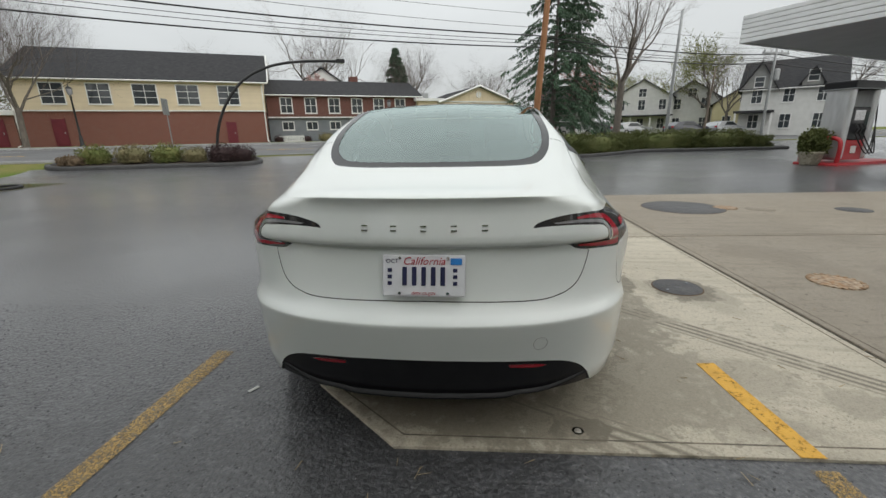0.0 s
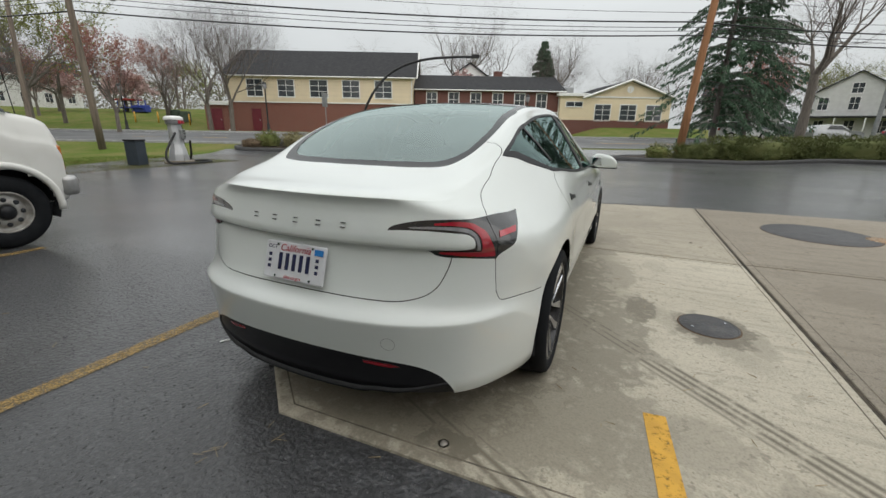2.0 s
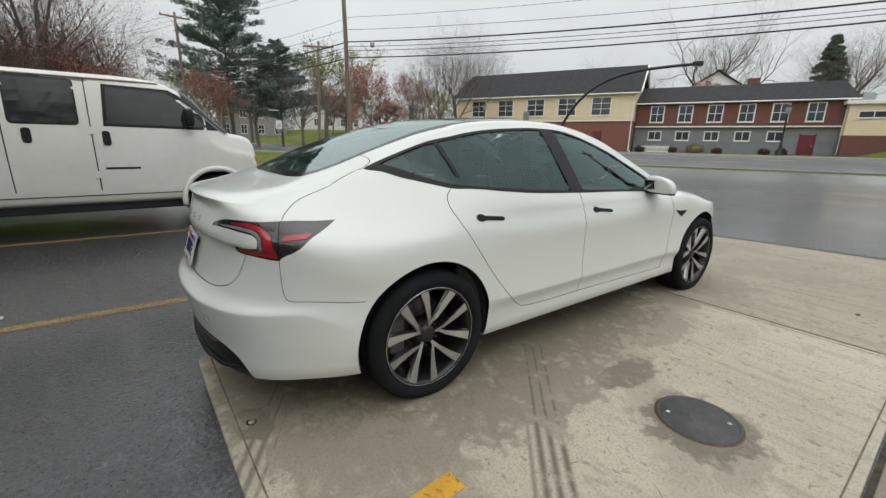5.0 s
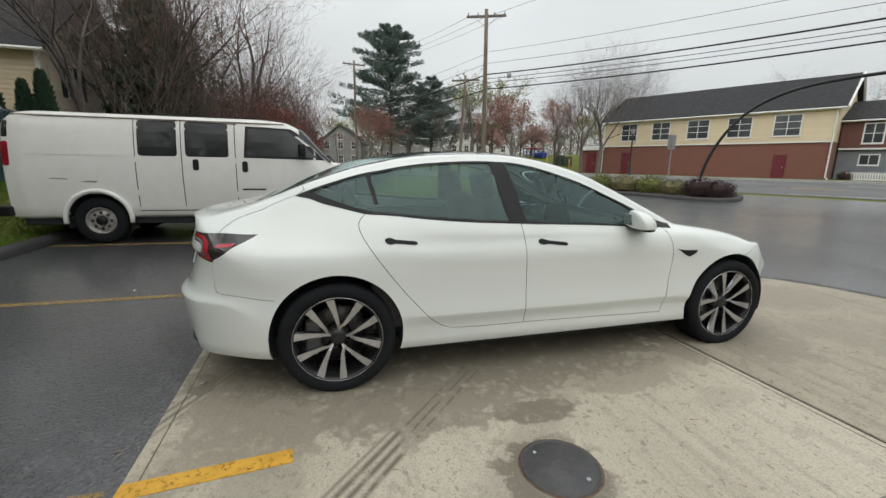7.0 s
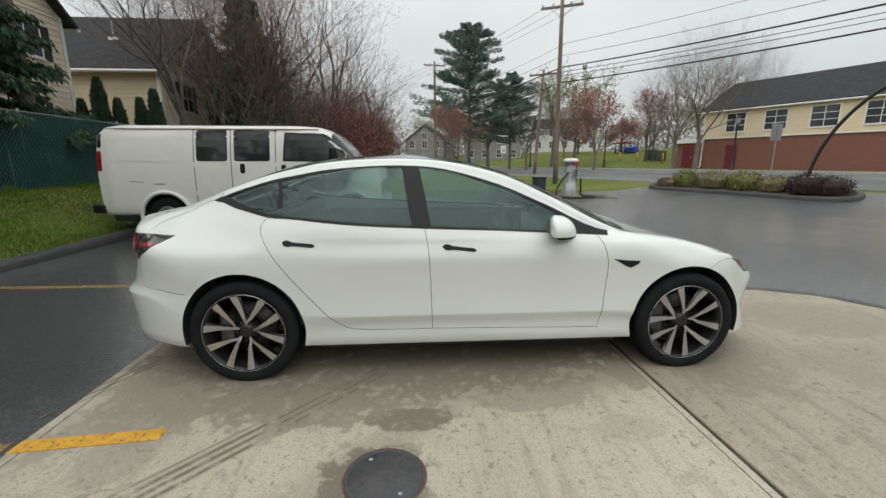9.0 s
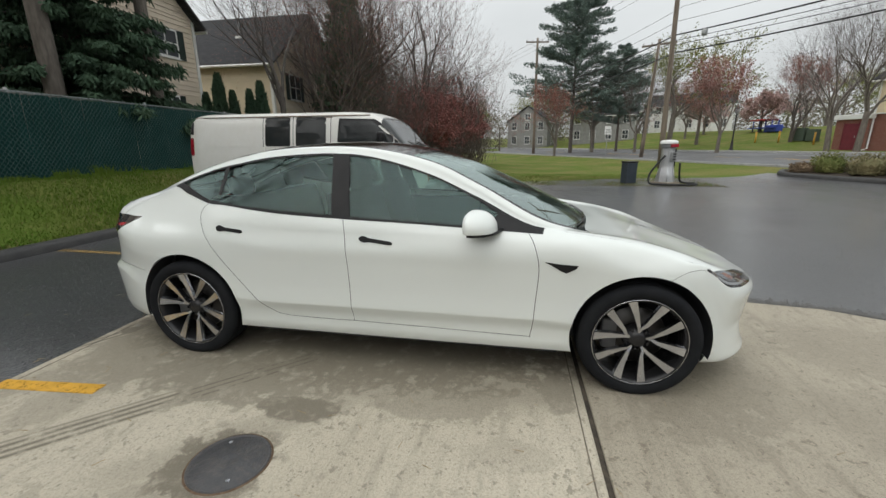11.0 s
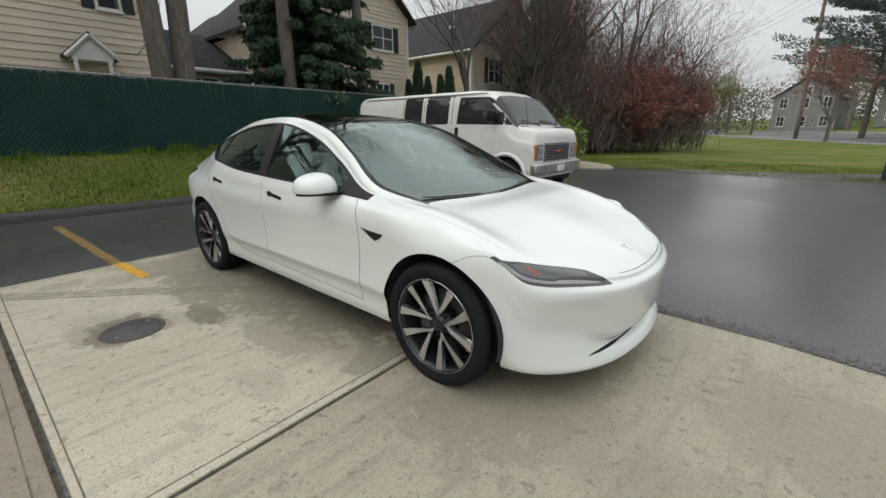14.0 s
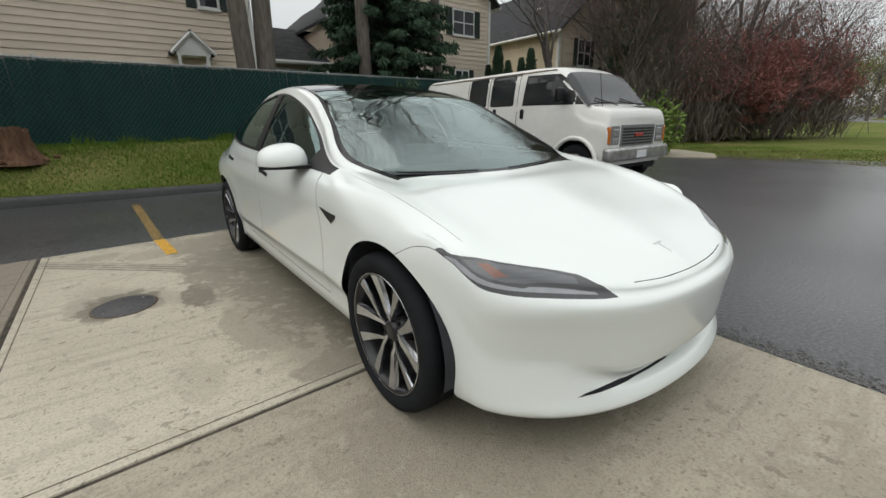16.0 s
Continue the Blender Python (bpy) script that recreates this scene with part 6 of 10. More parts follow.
        wl_ = vput("wheel", lathe([(0.205, -0.11), (0.27, -0.125), (0.34, -0.115), (0.368, -0.09), (0.37, 0.0), (0.368, 0.09), (0.34, 0.115), (0.27, 0.125), (0.215, 0.112), (0.205, 0.09)], 44, "x"), M_TYRE, van, "black tyre on a worn steel wheel")
        vput("rim", lathe([(0.213, 0.105), (0.208, 0.115), (0.195, 0.108), (0.185, 0.07), (0.165, 0.055), (0.155, 0.075), (0.10, 0.09), (0.075, 0.085), (0.070, 0.06)], 44, "x"), M_STEELWHEEL, wl_)
        vput("hub", lathe([(0.072, 0.05), (0.070, 0.12), (0.055, 0.135), (0.0, 0.137)], 24, "x"), M_PLASTIC, wl_)
        for k in range(8):
            a = k * math.tau / 8
            b = lathe([(0.024, 0.083), (0.024, 0.0885), (0.0, 0.0885)], 12, "x")
            bmesh.ops.translate(b, verts=b.verts, vec=(0, 0.128 * math.cos(a), 0.128 * math.sin(a)))
            vput("wheel_hole", b, M_LINER, wl_)
    m = part("door_mirror", bx(sd * 1.10 - 0.085, sd * 1.10 + 0.085, 4.18, 4.30, 1.42, 1.66, 0.04, segs=3), M_PLASTIC, van, "black door mirror", True)
    part("mirror_arm", rod([(sd * 0.97, 4.28, 1.47), (sd * 1.06, 4.26, 1.48)], 0.02), M_PLASTIC, m)
    hl = part("headlight", bx(sd * 0.74 - 0.15, sd * 0.74 + 0.15, 4.995, 5.10, 0.73, 1.03, 0.015), M_BEZEL, van, "square headlight in a grey bezel")
    part("lens", bx(sd * 0.70 - 0.10, sd * 0.70 + 0.10, 5.075, 5.11, 0.86, 0.99, 0.02), M_LAMPCLR, hl)
    part("lens", bx(sd * 0.70 - 0.10, sd * 0.70 + 0.10, 5.075, 5.11, 0.75, 0.84, 0.02), M_LAMPCLR, hl)
    part("indicator", bx(sd * 0.885 - 0.045, sd * 0.885 + 0.045, 4.975, 5.105, 0.74, 1.02, 0.02), M_VANAMBER, hl, "amber corner indicator")
# windscreen, a sheet that follows the body between its pillars
bm = bmesh.new()
rows = []
for u in np.linspace(0.05, 0.97, 14):
    y = 4.15 + (4.72 - 4.15) * u
    half = [van_at(y, k, f) for k, f in dense if k >= 8]
    line = [p for p in half] + [Vector((-p.x, p.y, p.z)) for p in half[-2::-1]]
    rows.append([bm.verts.new(p + Vector((0.012 * p.x, 0.018, 0.016))) for p in line])
for p, q in zip(rows, rows[1:]):
    for k in range(len(p) - 1):
        bm.faces.new((p[k], p[k + 1], q[k + 1], q[k]))
bmesh.ops.recalc_face_normals(bm, faces=bm.faces)
part("windscreen", bm, M_VANGLASS, van, "raked dark windscreen", True)
for x in (-0.5, 0.25):
    part("wiper", rod([(x - 0.02, 4.80, 1.365), (x + 0.45, 4.66, 1.475)], 0.010, 6), M_TRIM, van)
part("cowl", bx(-0.86, 0.86, 4.68, 4.79, 1.325, 1.358, 0.015), M_PLASTIC, van)
gr = part("grille", bx(-0.56, 0.56, 5.045, 5.098, 0.69, 1.05, 0.02), M_BEZEL, van, "dark grille with grey bars")
for k in range(6):
    part("grille_slot", bx(-0.50, 0.50, 5.09, 5.101, 0.725 + k * 0.048, 0.755 + k * 0.048, 0.003), M_PLASTIC, gr)
part("badge", bx(-0.14, 0.14, 5.10, 5.117, 0.85, 0.91, 0.01), M_LAMPRED, gr, "red badge")
bm = bmesh.new()
box(bm, -0.97, 0.97, 5.03, 5.19, 0.47, 0.69, 0.05, segs=3)
part("front_bumper", bm, M_VANBUMP, van, "scuffed pale front bumper", True)
part("rear_bumper", bx(-0.96, 1.0, -0.17, 0.03, 0.46, 0.62, 0.03), M_PLASTIC, van, "black rear step bumper")
part("licence_plate", bx(-0.16, 0.16, 5.185, 5.198, 0.50, 0.62, 0.006), M_PLATEW, van)
part("underbody", bx(-0.88, 0.88, 0.1, 4.95, 0.30, 0.44, 0.03), M_LINER, van)
part("antenna", rod([(0.78, 4.85, 1.33), (0.84, 4.80, 1.85)], 0.005, 5), M_TRIM, van)
for sd in (1, -1):
    part("drip_rail", rod([(sd * (van_side(y, 1.965) + 0.006), y, 1.975) for y in np.linspace(0.12, 3.95, 16)], 0.011, 6), M_VANRUST if sd > 0 else M_VANW, van, smooth=True)
rk = part("hood_rack", bx(-0.80, -0.15, 4.80, 4.96, 1.335, 1.348, 0.005), M_PLASTIC, van, "dark slatted tray lying on the hood")


# ---- fence, bank and houses behind it ----
M_SLAT = mat("dark_green_slat", (0.007, 0.040, 0.036), (0.010, 0.052, 0.048), 1.5, 0.6, spec=0.25, stretch=(3, 1, 0.6), fine=(0.005, 0.024, 0.022), fscale=9, famt=0.5)
M_WIRE = mat("green_chain_wire", (0.050, 0.105, 0.098), (0.10, 0.16, 0.15), 3, 0.5, metal=0.2)
M_GALV = mat("galvanised_steel", (0.36, 0.37, 0.37), (0.27, 0.28, 0.28), 12, 0.5, metal=0.6)
FX0, FX1, FY, FZ0, FZ1 = -12.5, 11.0, -7.1, 0.78, 2.43
fence = thing("chain_link_fence", "tall chain-link fence with dark green privacy slats", "fence")
rng = random.Random(4)
verts, faces = [], []
n = int((FX1 - FX0) / 0.062)
for i in range(n):
    x = FX0 + (i + 0.5) * (FX1 - FX0) / n
    w, dy = 0.0345, rng.uniform(-0.004, 0.004)
    top = FZ1 - 0.05 + rng.uniform(-0.015, 0.02)
    b = len(verts)
    for z, lean in ((FZ0, 0), (top, rng.uniform(-0.01, 0.01))):
        verts += [(x - w + lean, FY - 0.02 + dy, z), (x + lean, FY - 0.012 + dy, z), (x + w + lean, FY - 0.02 + dy, z)]
    faces += [(b, b + 1, b + 4, b + 3), (b + 1, b + 2, b + 5, b + 4)]
raw("privacy_slat", verts, faces, M_SLAT, fence, kind="stuff", label="dark green vertical slats")
verts, faces = [], []
h = FZ1 - FZ0
pitch = 0.085
for sgn in (1, -1):
    k = FX0 - h
    while k < FX1 + h:
        x0, x1 = (k, k + h * 0.8) if sgn > 0 else (k + h * 0.8, k)
        if min(x0, x1) > FX0 - 0.2 and max(x0, x1) < FX1 + 0.2:
            b = len(verts)
            r = 0.0034
            for x, z in ((x0, FZ0), (x1, FZ1)):
                verts += [(x - r, FY, z), (x + r, FY, z), (x, FY + 2 * r, z)]
            faces += [(b, b + 1, b + 4, b + 3), (b + 1, b + 2, b + 5, b + 4), (b + 2, b, b + 3, b + 5)]
        k += pitch
k = FX0
while k < FX1:
    for s in (-1, 1):
        b = len(verts)
        verts += [(k - 0.003, FY, FZ1 - 0.01), (k + 0.003, FY, FZ1 - 0.01), (k + s * 0.018, FY, FZ1 + 0.03)]
        faces.append((b, b + 1, b + 2))
    k += pitch / 1.0
raw("chain_link", verts, faces, M_WIRE, fence, kind="stuff", label="diagonal green wire mesh")
x = FX0 + 0.6
while x < FX1:
    part("post", rod([(x, FY - 0.06, FZ0 - 0.3), (x, FY - 0.06, FZ1 + 0.05)], 0.03, 10), M_GALV, fence, smooth=True)
    x += 2.9
part("top_rail", rod([(FX0, FY - 0.05, FZ1 - 0.01), (FX1, FY - 0.05, FZ1 - 0.01)], 0.02, 8), M_GALV, fence, smooth=True)
# the neighbour's low wooden fence just behind
M_GREYWOOD = mat("weathered_wood", (0.25, 0.235, 0.21), (0.17, 0.155, 0.14), 6, 0.85, stretch=(4, 4, 0.6), bump=0.3, bscale=40)
wf = thing("wooden_fence", "weathered grey picket fence behind the green fence", "fence")
pk = bx(-0.045, 0.045, -0.01, 0.01, 0.9, 2.49, 0.006)
pk_me = bpy.data.meshes.new("picket")
pk.to_mesh(pk_me)
pk.free()
pk_me.materials.append(M_GREYWOOD)
for i in range(110):
    o = new("picket", pk_me)
    o.parent = wf
    o.matrix_basis = pose(-5.2 + i * 0.105, -7.75, rng.uniform(-0.03, 0.02), 0, 0, rng.uniform(-2, 2))
for z in (1.3, 2.15):
    part("rail", bx(-5.3, 6.4, -7.80, -7.765, z, z + 0.08), M_GREYWOOD, wf)

M_BEIGE = mat("beige_vinyl_siding", (0.70, 0.60, 0.485), (0.65, 0.555, 0.45), 1.2, 0.55, rand=0.04)
M_TAN = mat("tan_vinyl_siding", (0.60, 0.51, 0.36), (0.54, 0.46, 0.32), 1.2, 0.55, rand=0.04)
M_CREAM = mat("cream_siding", (0.68, 0.575, 0.40), (0.64, 0.54, 0.375), 1.0, 0.6, rand=0.03)
M_WHITE = mat("white_trim_paint", (0.74, 0.74, 0.72), (0.68, 0.68, 0.66), 3, 0.5)
M_SHINGLE = mat("charcoal_shingles", (0.030, 0.031, 0.034), (0.048, 0.048, 0.050), 3, 0.95, spec=0.12, bump=0.5, bscale=30, stretch=(1, 1, 3), fine=(0.075, 0.075, 0.075), fscale=25, famt=0.4)
M_SHUT = mat("dark_green_shutter", (0.014, 0.030, 0.026), (0.010, 0.022, 0.020), 4, 0.5)
M_PANE = mat("window_glass", (0.030, 0.036, 0.042), (0.06, 0.068, 0.075), 0.6, 0.06, spec=0.7)


def siding(parent, x0, x1, z0, z1, step=0.18, material=None, gable=None):
    """Lapped boards across a wall in its own plane (x along, y outward, z up); gable: (apex x, apex z) cuts them to a point."""
    material = material or M_BEIGE
    k = 0
    z = z0
    while z < z1 - 0.01:
        zt = min(z + step, z1)
        if gable:
            ax, az, eave = gable
            f = lambda q: min(1.0, max(0.0, (az - q) / (az - eave)))
            a0, a1 = (x0 - ax) * f(z) + ax, (x1 - ax) * f(z) + ax
            b0, b1 = (x0 - ax) * f(zt) + ax, (x1 - ax) * f(zt) + ax
        else:
            a0, a1, b0, b1 = x0, x1, x0, x1
        v = [(a0, 0.030, z), (a1, 0.030, z), (b1, 0.002, zt), (b0, 0.002, zt), (a0, 0.0, z), (a1, 0.0, z)]
        ob = raw("siding_board", v, [(1, 0, 3, 2), (5, 4, 0, 1)], material, parent)
        z = zt
        k += 1


def sash_window(parent, x0, x1, z0, z1, cols=2, rows=2, shutters=None, trim=0.07, material=None):
    """A framed window with sashes and glazing bars, on a wall's face."""
    w = part("window", bx(x0 - trim, x1 + trim, 0.0, 0.05, z0 - trim, z1 + trim, 0.008), material or M_WHITE, parent, "white framed window")
    part("pane", bx(x0, x1, 0.048, 0.056, z0, z1), M_PANE, w)
    for i in range(1, cols):
        xm = x0 + (x1 - x0) * i / cols
        part("glazing_bar", bx(xm - 0.025, xm + 0.025, 0.05, 0.07, z0, z1), M_WHITE, w)
    for j in range(1, rows):
        zm = z0 + (z1 - z0) * j / rows
        part("glazing_bar", bx(x0, x1, 0.05, 0.066, zm - 0.022, zm + 0.022), M_WHITE, w)
    part("window_sill", bx(x0 - trim - 0.03, x1 + trim + 0.03, 0.03, 0.09, z0 - trim - 0.04, z0 - trim + 0.01, 0.006), M_WHITE, w)
    if shutters:
        for s in (x0 - trim - shutters - 0.02, x1 + trim + 0.02):
            sh = part("shutter", bx(s, s + shutters, 0.01, 0.05, z0 - trim, z1 + trim, 0.006), M_SHUT, parent, "dark green louvred shutter")
    return w


def prism_roof(parent, x0, x1, y0, y1, ze, zr, along="x", over=0.35, thick=0.12, material=None):
    """A pitched roof: two slopes with thickness."""
    material = material or M_SHINGLE
    for s in (1, -1):
        if along == "x":
            ym = (y0 + y1) / 2
            e = (y1 + over) if s > 0 else (y0 - over)
            drop = (zr - ze) / abs((y1 - y0) / 2) * over
            pts = [(x0 - over, ym, zr), (x1 + over, ym, zr), (x1 + over, e, ze - drop), (x0 - over, e, ze - drop)]
        else:
            xm = (x0 + x1) / 2
            e = (x1 + over) if s > 0 else (x0 - over)
            drop = (zr - ze) / abs((x1 - x0) / 2) * over
            pts = [(xm, y0 - over, zr), (xm, y1 + over, zr), (e, y1 + over, ze - drop), (e, y0 - over, ze - drop)]
        v = pts + [(x, y, z + thick) for x, y, z in pts]
        f = [(0, 1, 2, 3), (7, 6, 5, 4), (0, 4, 5, 1), (1, 5, 6, 2), (2, 6, 7, 3), (3, 7, 4, 0)]
        ob = raw("roof", v, f, material, parent)
        n0, n1 = pts[2], pts[3]
        part("gutter", rod([(n0[0], n0[1], n0[2] + 0.02), (n1[0], n1[1], n1[2] + 0.02)], 0.07, 6), M_WHITE, parent)


# house behind the fence: long wall with porch gable, low wing, set-back wing with a gable
ha = thing("beige_house", "beige vinyl-sided house with dark green shutters", "house")
part("wall_core", bx(-2.3, 12.0, -18.0, -10.62, 0.4, 7.6), M_BEIGE, ha)
wf_ = part("wall", bx(-2.3, 12.0, -10.62, -10.61, 0.4, 7.6), M_BEIGE, ha)


def board_wall(house, x0, x1, y, z0, z1, material, gable=None, face=180, step=0.18):
    w = part("wall", bx(0.0, 0.02, -0.02, 0.0, 0, 0.02), material, house)
    w.matrix_basis = pose(0, y, 0, 0, 0, 0) if face == 0 else pose(0, y, 0)
    siding(w, x0, x1, z0, z1, step, material, gable)
    return w


wa = board_wall(ha, -2.3, 12.0, -10.60, 1.2, 7.5, M_BEIGE)
part("corner_board", bx(-2.36, -2.24, -10.66, -10.57, 0.4, 7.5), M_WHITE, ha)
w0 = part("wall", bx(0, 0.02, 0, 0.02, 0, 0.02), M_BEIGE, ha)
w0.matrix_basis = pose(0, -10.59, 0)
sash_window(w0, -1.42, -0.98, 4.42, 5.75, 1, 2, 0.26)
sash_window(w0, 3.0, 4.3, 4.55, 5.8, 2, 2, 0.32)
sash_window(w0, 7.2, 8.2, 4.55, 5.8, 2, 2, 0.32)
# porch gable
pg = part("porch_roof", bx(-0.95, -0.10, -10.60, -10.05, 3.02, 3.12, 0.01), M_WHITE, ha, "small white porch gable")
for s in (1, -1):
    a = [(-0.52, -10.60, 3.62), (-0.52, -9.98, 3.62), (-0.52 + s * 0.56, -9.98, 3.06), (-0.52 + s * 0.56, -10.60, 3.06)]
    v = a + [(x, y, z + 0.07) for x, y, z in a]
    raw("porch_slope", v, [(0, 1, 2, 3), (7, 6, 5, 4), (0, 4, 5, 1), (1, 5, 6, 2), (2, 6, 7, 3), (3, 7, 4, 0)], M_SHINGLE, pg)
    part("bargeboard", rod([(-0.52, -9.98, 3.61), (-0.52 + s * 0.55, -9.98, 3.06)], 0.05, 4), M_WHITE, pg)
raw("porch_gable", [(-0.98, -10.05, 3.10), (-0.06, -10.05, 3.10), (-0.52, -10.05, 3.56)], [(0, 1, 2)], M_WHITE, pg)
part("porch_post", bx(-0.90, -0.82, -10.12, -10.04, 0.6, 3.04), M_WHITE, pg)
part("porch_post", bx(-0.20, -0.12, -10.12, -10.04, 0.6, 3.04), M_WHITE, pg)
part("string_lights", rod([(-1.0, -10.55, 3.3), (-1.5, -10.0, 3.25), (-1.9, -9.4, 3.9), (-2.0, -9.0, 4.7)], 0.008, 4), M_TRIM, ha)
# low wing
part("wing_wall", bx(-8.2, -2.3, -17.0, -11.6, 0.4, 3.2), M_BEIGE, ha)
raw("wing_roof", [(-8.4, -11.2, 3.15), (-2.3, -11.2, 3.15), (-2.3, -14.6, 4.75), (-8.4, -14.6, 4.75), (-8.4, -11.2, 3.25), (-2.3, -11.2, 3.25), (-2.3, -14.6, 4.87), (-8.4, -14.6, 4.87)], [(0, 1, 2, 3), (7, 6, 5, 4), (0, 4, 5, 1), (1, 5, 6, 2), (2, 6, 7, 3), (3, 7, 4, 0)], M_SHINGLE, ha)
part("gutter", rod([(-8.4, -11.15, 3.18), (-2.35, -11.15, 3.18)], 0.07, 6), M_WHITE, ha)
w1 = part("wall", bx(0, 0.02, 0, 0.02, 0, 0.02), M_BEIGE, ha)
w1.matrix_basis = pose(0, -11.59, 0)
sash_window(w1, -4.1, -3.1, 1.9, 2.95, 2, 2)

hb = thing("gabled_house", "beige two-storey gabled house with dark shutters", "house")
part("wall_core", bx(-12.75, -7.2, -19, -11.02, 0.4, 6.2), M_BEIGE, hb)
board_wall(hb, -12.75, -7.2, -11.0, 1.4, 6.2, M_BEIGE)
board_wall(hb, -12.75, -7.2, -11.0, 6.2, 8.4, M_BEIGE, (-9.97, 8.5, 6.2))
prism_roof(hb, -12.75, -7.2, -19, -11.0, 6.2, 8.6, "y", 0.35)
part("corner_board", bx(-12.80, -12.66, -11.05, -10.96, 0.4, 6.2), M_WHITE, hb)
w2 = part("wall", bx(0, 0.02, 0, 0.02, 0, 0.02), M_BEIGE, hb)
w2.matrix_basis = pose(0, -10.99, 0)
sash_window(w2, -11.75, -10.65, 4.72, 5.62, 2, 2, 0.30)
sash_window(w2, -11.45, -10.75, 2.6, 3.25, 2, 1, 0.25)

_a = [(-7.25, -19.2, 6.42), (-7.25, -10.75, 6.42), (-4.9, -10.75, 4.55), (-4.9, -19.2, 4.55)]
raw("lean_roof", _a + [(x, y, z + 0.12) for x, y, z in _a], [(0, 1, 2, 3), (7, 6, 5, 4), (0, 4, 5, 1), (1, 5, 6, 2), (2, 6, 7, 3), (3, 7, 4, 0)], M_SHINGLE, hb)
part("fascia", rod([(-7.2, -10.74, 6.42), (-4.9, -10.74, 4.60)], 0.09, 4), M_WHITE, hb)
part("lean_wall", bx(-7.2, -5.1, -18.8, -11.0, 0.4, 4.5), M_BEIGE, hb)

hc = thing("tan_house", "tan-sided house with a steep charcoal roof", "house", pose(-17.05, -10.4, 0, 0, 0, -90))
part("wall_core", bx(0, 9.0, -7.8, 0, 0.3, 5.6), M_TAN, hc)
board_wall(hc, 0.05, 9.0, 0.02, 1.0, 5.6, M_TAN)
prism_roof(hc, 0, 9.0, -7.8, 0.0, 5.6, 8.6, "x", 0.4)
part("corner_board", bx(-0.05, 0.10, -0.08, 0.06, 0.3, 5.6), M_WHITE, hc)
gw = board_wall(hc, -7.8, -0.06, 0.0, 1.0, 5.6, M_BEIGE)
gw.matrix_basis = pose(0, 0, 0, 0, 0, 90)
gg = board_wall(hc, -7.8, 0.0, 0.0, 5.6, 8.5, M_BEIGE, (-3.9, 8.55, 5.6))
gg.matrix_basis = pose(0, 0, 0, 0, 0, 90)
gx = part("wall", bx(0, 0.02, -0.03, -0.01, 1.5, 1.52), M_BEIGE, hc)
gx.matrix_basis = pose(-0.02, 0, 0, 0, 0, 90)
sash_window(gx, -2.6, -1.6, 3.9, 5.1, 2, 2, 0.3)
b = lathe([(0.34, 0.0), (0.34, 0.05), (0.26, 0.05), (0.25, 0.02), (0.0, 0.02)], 24, "y")
bmesh.ops.transform(b, matrix=pose(-3.9, 0.0, 7.2), verts=b.verts)
part("round_vent", b, M_WHITE, gx)
part("vent_pipe", rod([(3.2, -2.4, 7.2), (3.2, -2.4, 8.1)], 0.05), M_GALV, hc)
part("roof_vent", bx(2.7, 3.1, -2.1, -1.8, 6.95, 7.25, 0.03), M_WHITE, hc)


# ---- trees and shrubs ----
M_BARK = mat("grey_bark", (0.165, 0.145, 0.125), (0.105, 0.09, 0.077), 5, 0.95, bump=0.8, bscale=25, stretch=(3, 3, 0.7))
M_BARKDK = mat("dark_bark", (0.115, 0.100, 0.090), (0.078, 0.067, 0.060), 5, 0.95, bump=0.8, bscale=25, stretch=(3, 3, 0.7))
M_TWIG = mat("bare_twigs", (0.16, 0.135, 0.12), (0.115, 0.096, 0.084), 3, 0.95)
M_BUDRED = mat("red_buds", (0.30, 0.13, 0.10), (0.22, 0.10, 0.08), 2.5, 0.9)
M_BUDDK = mat("dark_red_leaves", (0.32, 0.13, 0.115), (0.24, 0.10, 0.09), 2.5, 0.9)
M_YOUNG = mat("yellow_green_leaves", (0.20, 0.21, 0.05), (0.13, 0.15, 0.035), 2.0, 0.85)
M_BLOSSOM = mat("pale_blossom", (0.52, 0.38, 0.36), (0.40, 0.27, 0.25), 2.0, 0.85)
M_NEEDLE = mat("spruce_needles", (0.062, 0.110, 0.062), (0.040, 0.076, 0.045), 2.2, 0.9)
M_PINE = mat("pine_needles", (0.155, 0.205, 0.180), (0.110, 0.155, 0.135), 2.0, 0.9)
M_HEDGE = mat("clipped_hedge_leaves", (0.085, 0.105, 0.028), (0.12, 0.13, 0.042), 2.5, 0.8)
M_SHRUB = mat("spring_shrub_leaves", (0.10, 0.13, 0.03), (0.16, 0.16, 0.05), 3.0, 0.8)
M_OLIVE = mat("olive_shrub_leaves", (0.13, 0.125, 0.055), (0.19, 0.16, 0.08), 3.0, 0.8)
M_BARBERRY = mat("purple_shrub_leaves", (0.050, 0.026, 0.026), (0.032, 0.018, 0.018), 4.0, 0.8)
M_DRYSHRUB = mat("dry_stems", (0.22, 0.16, 0.10), (0.15, 0.11, 0.07), 4.0, 0.9)


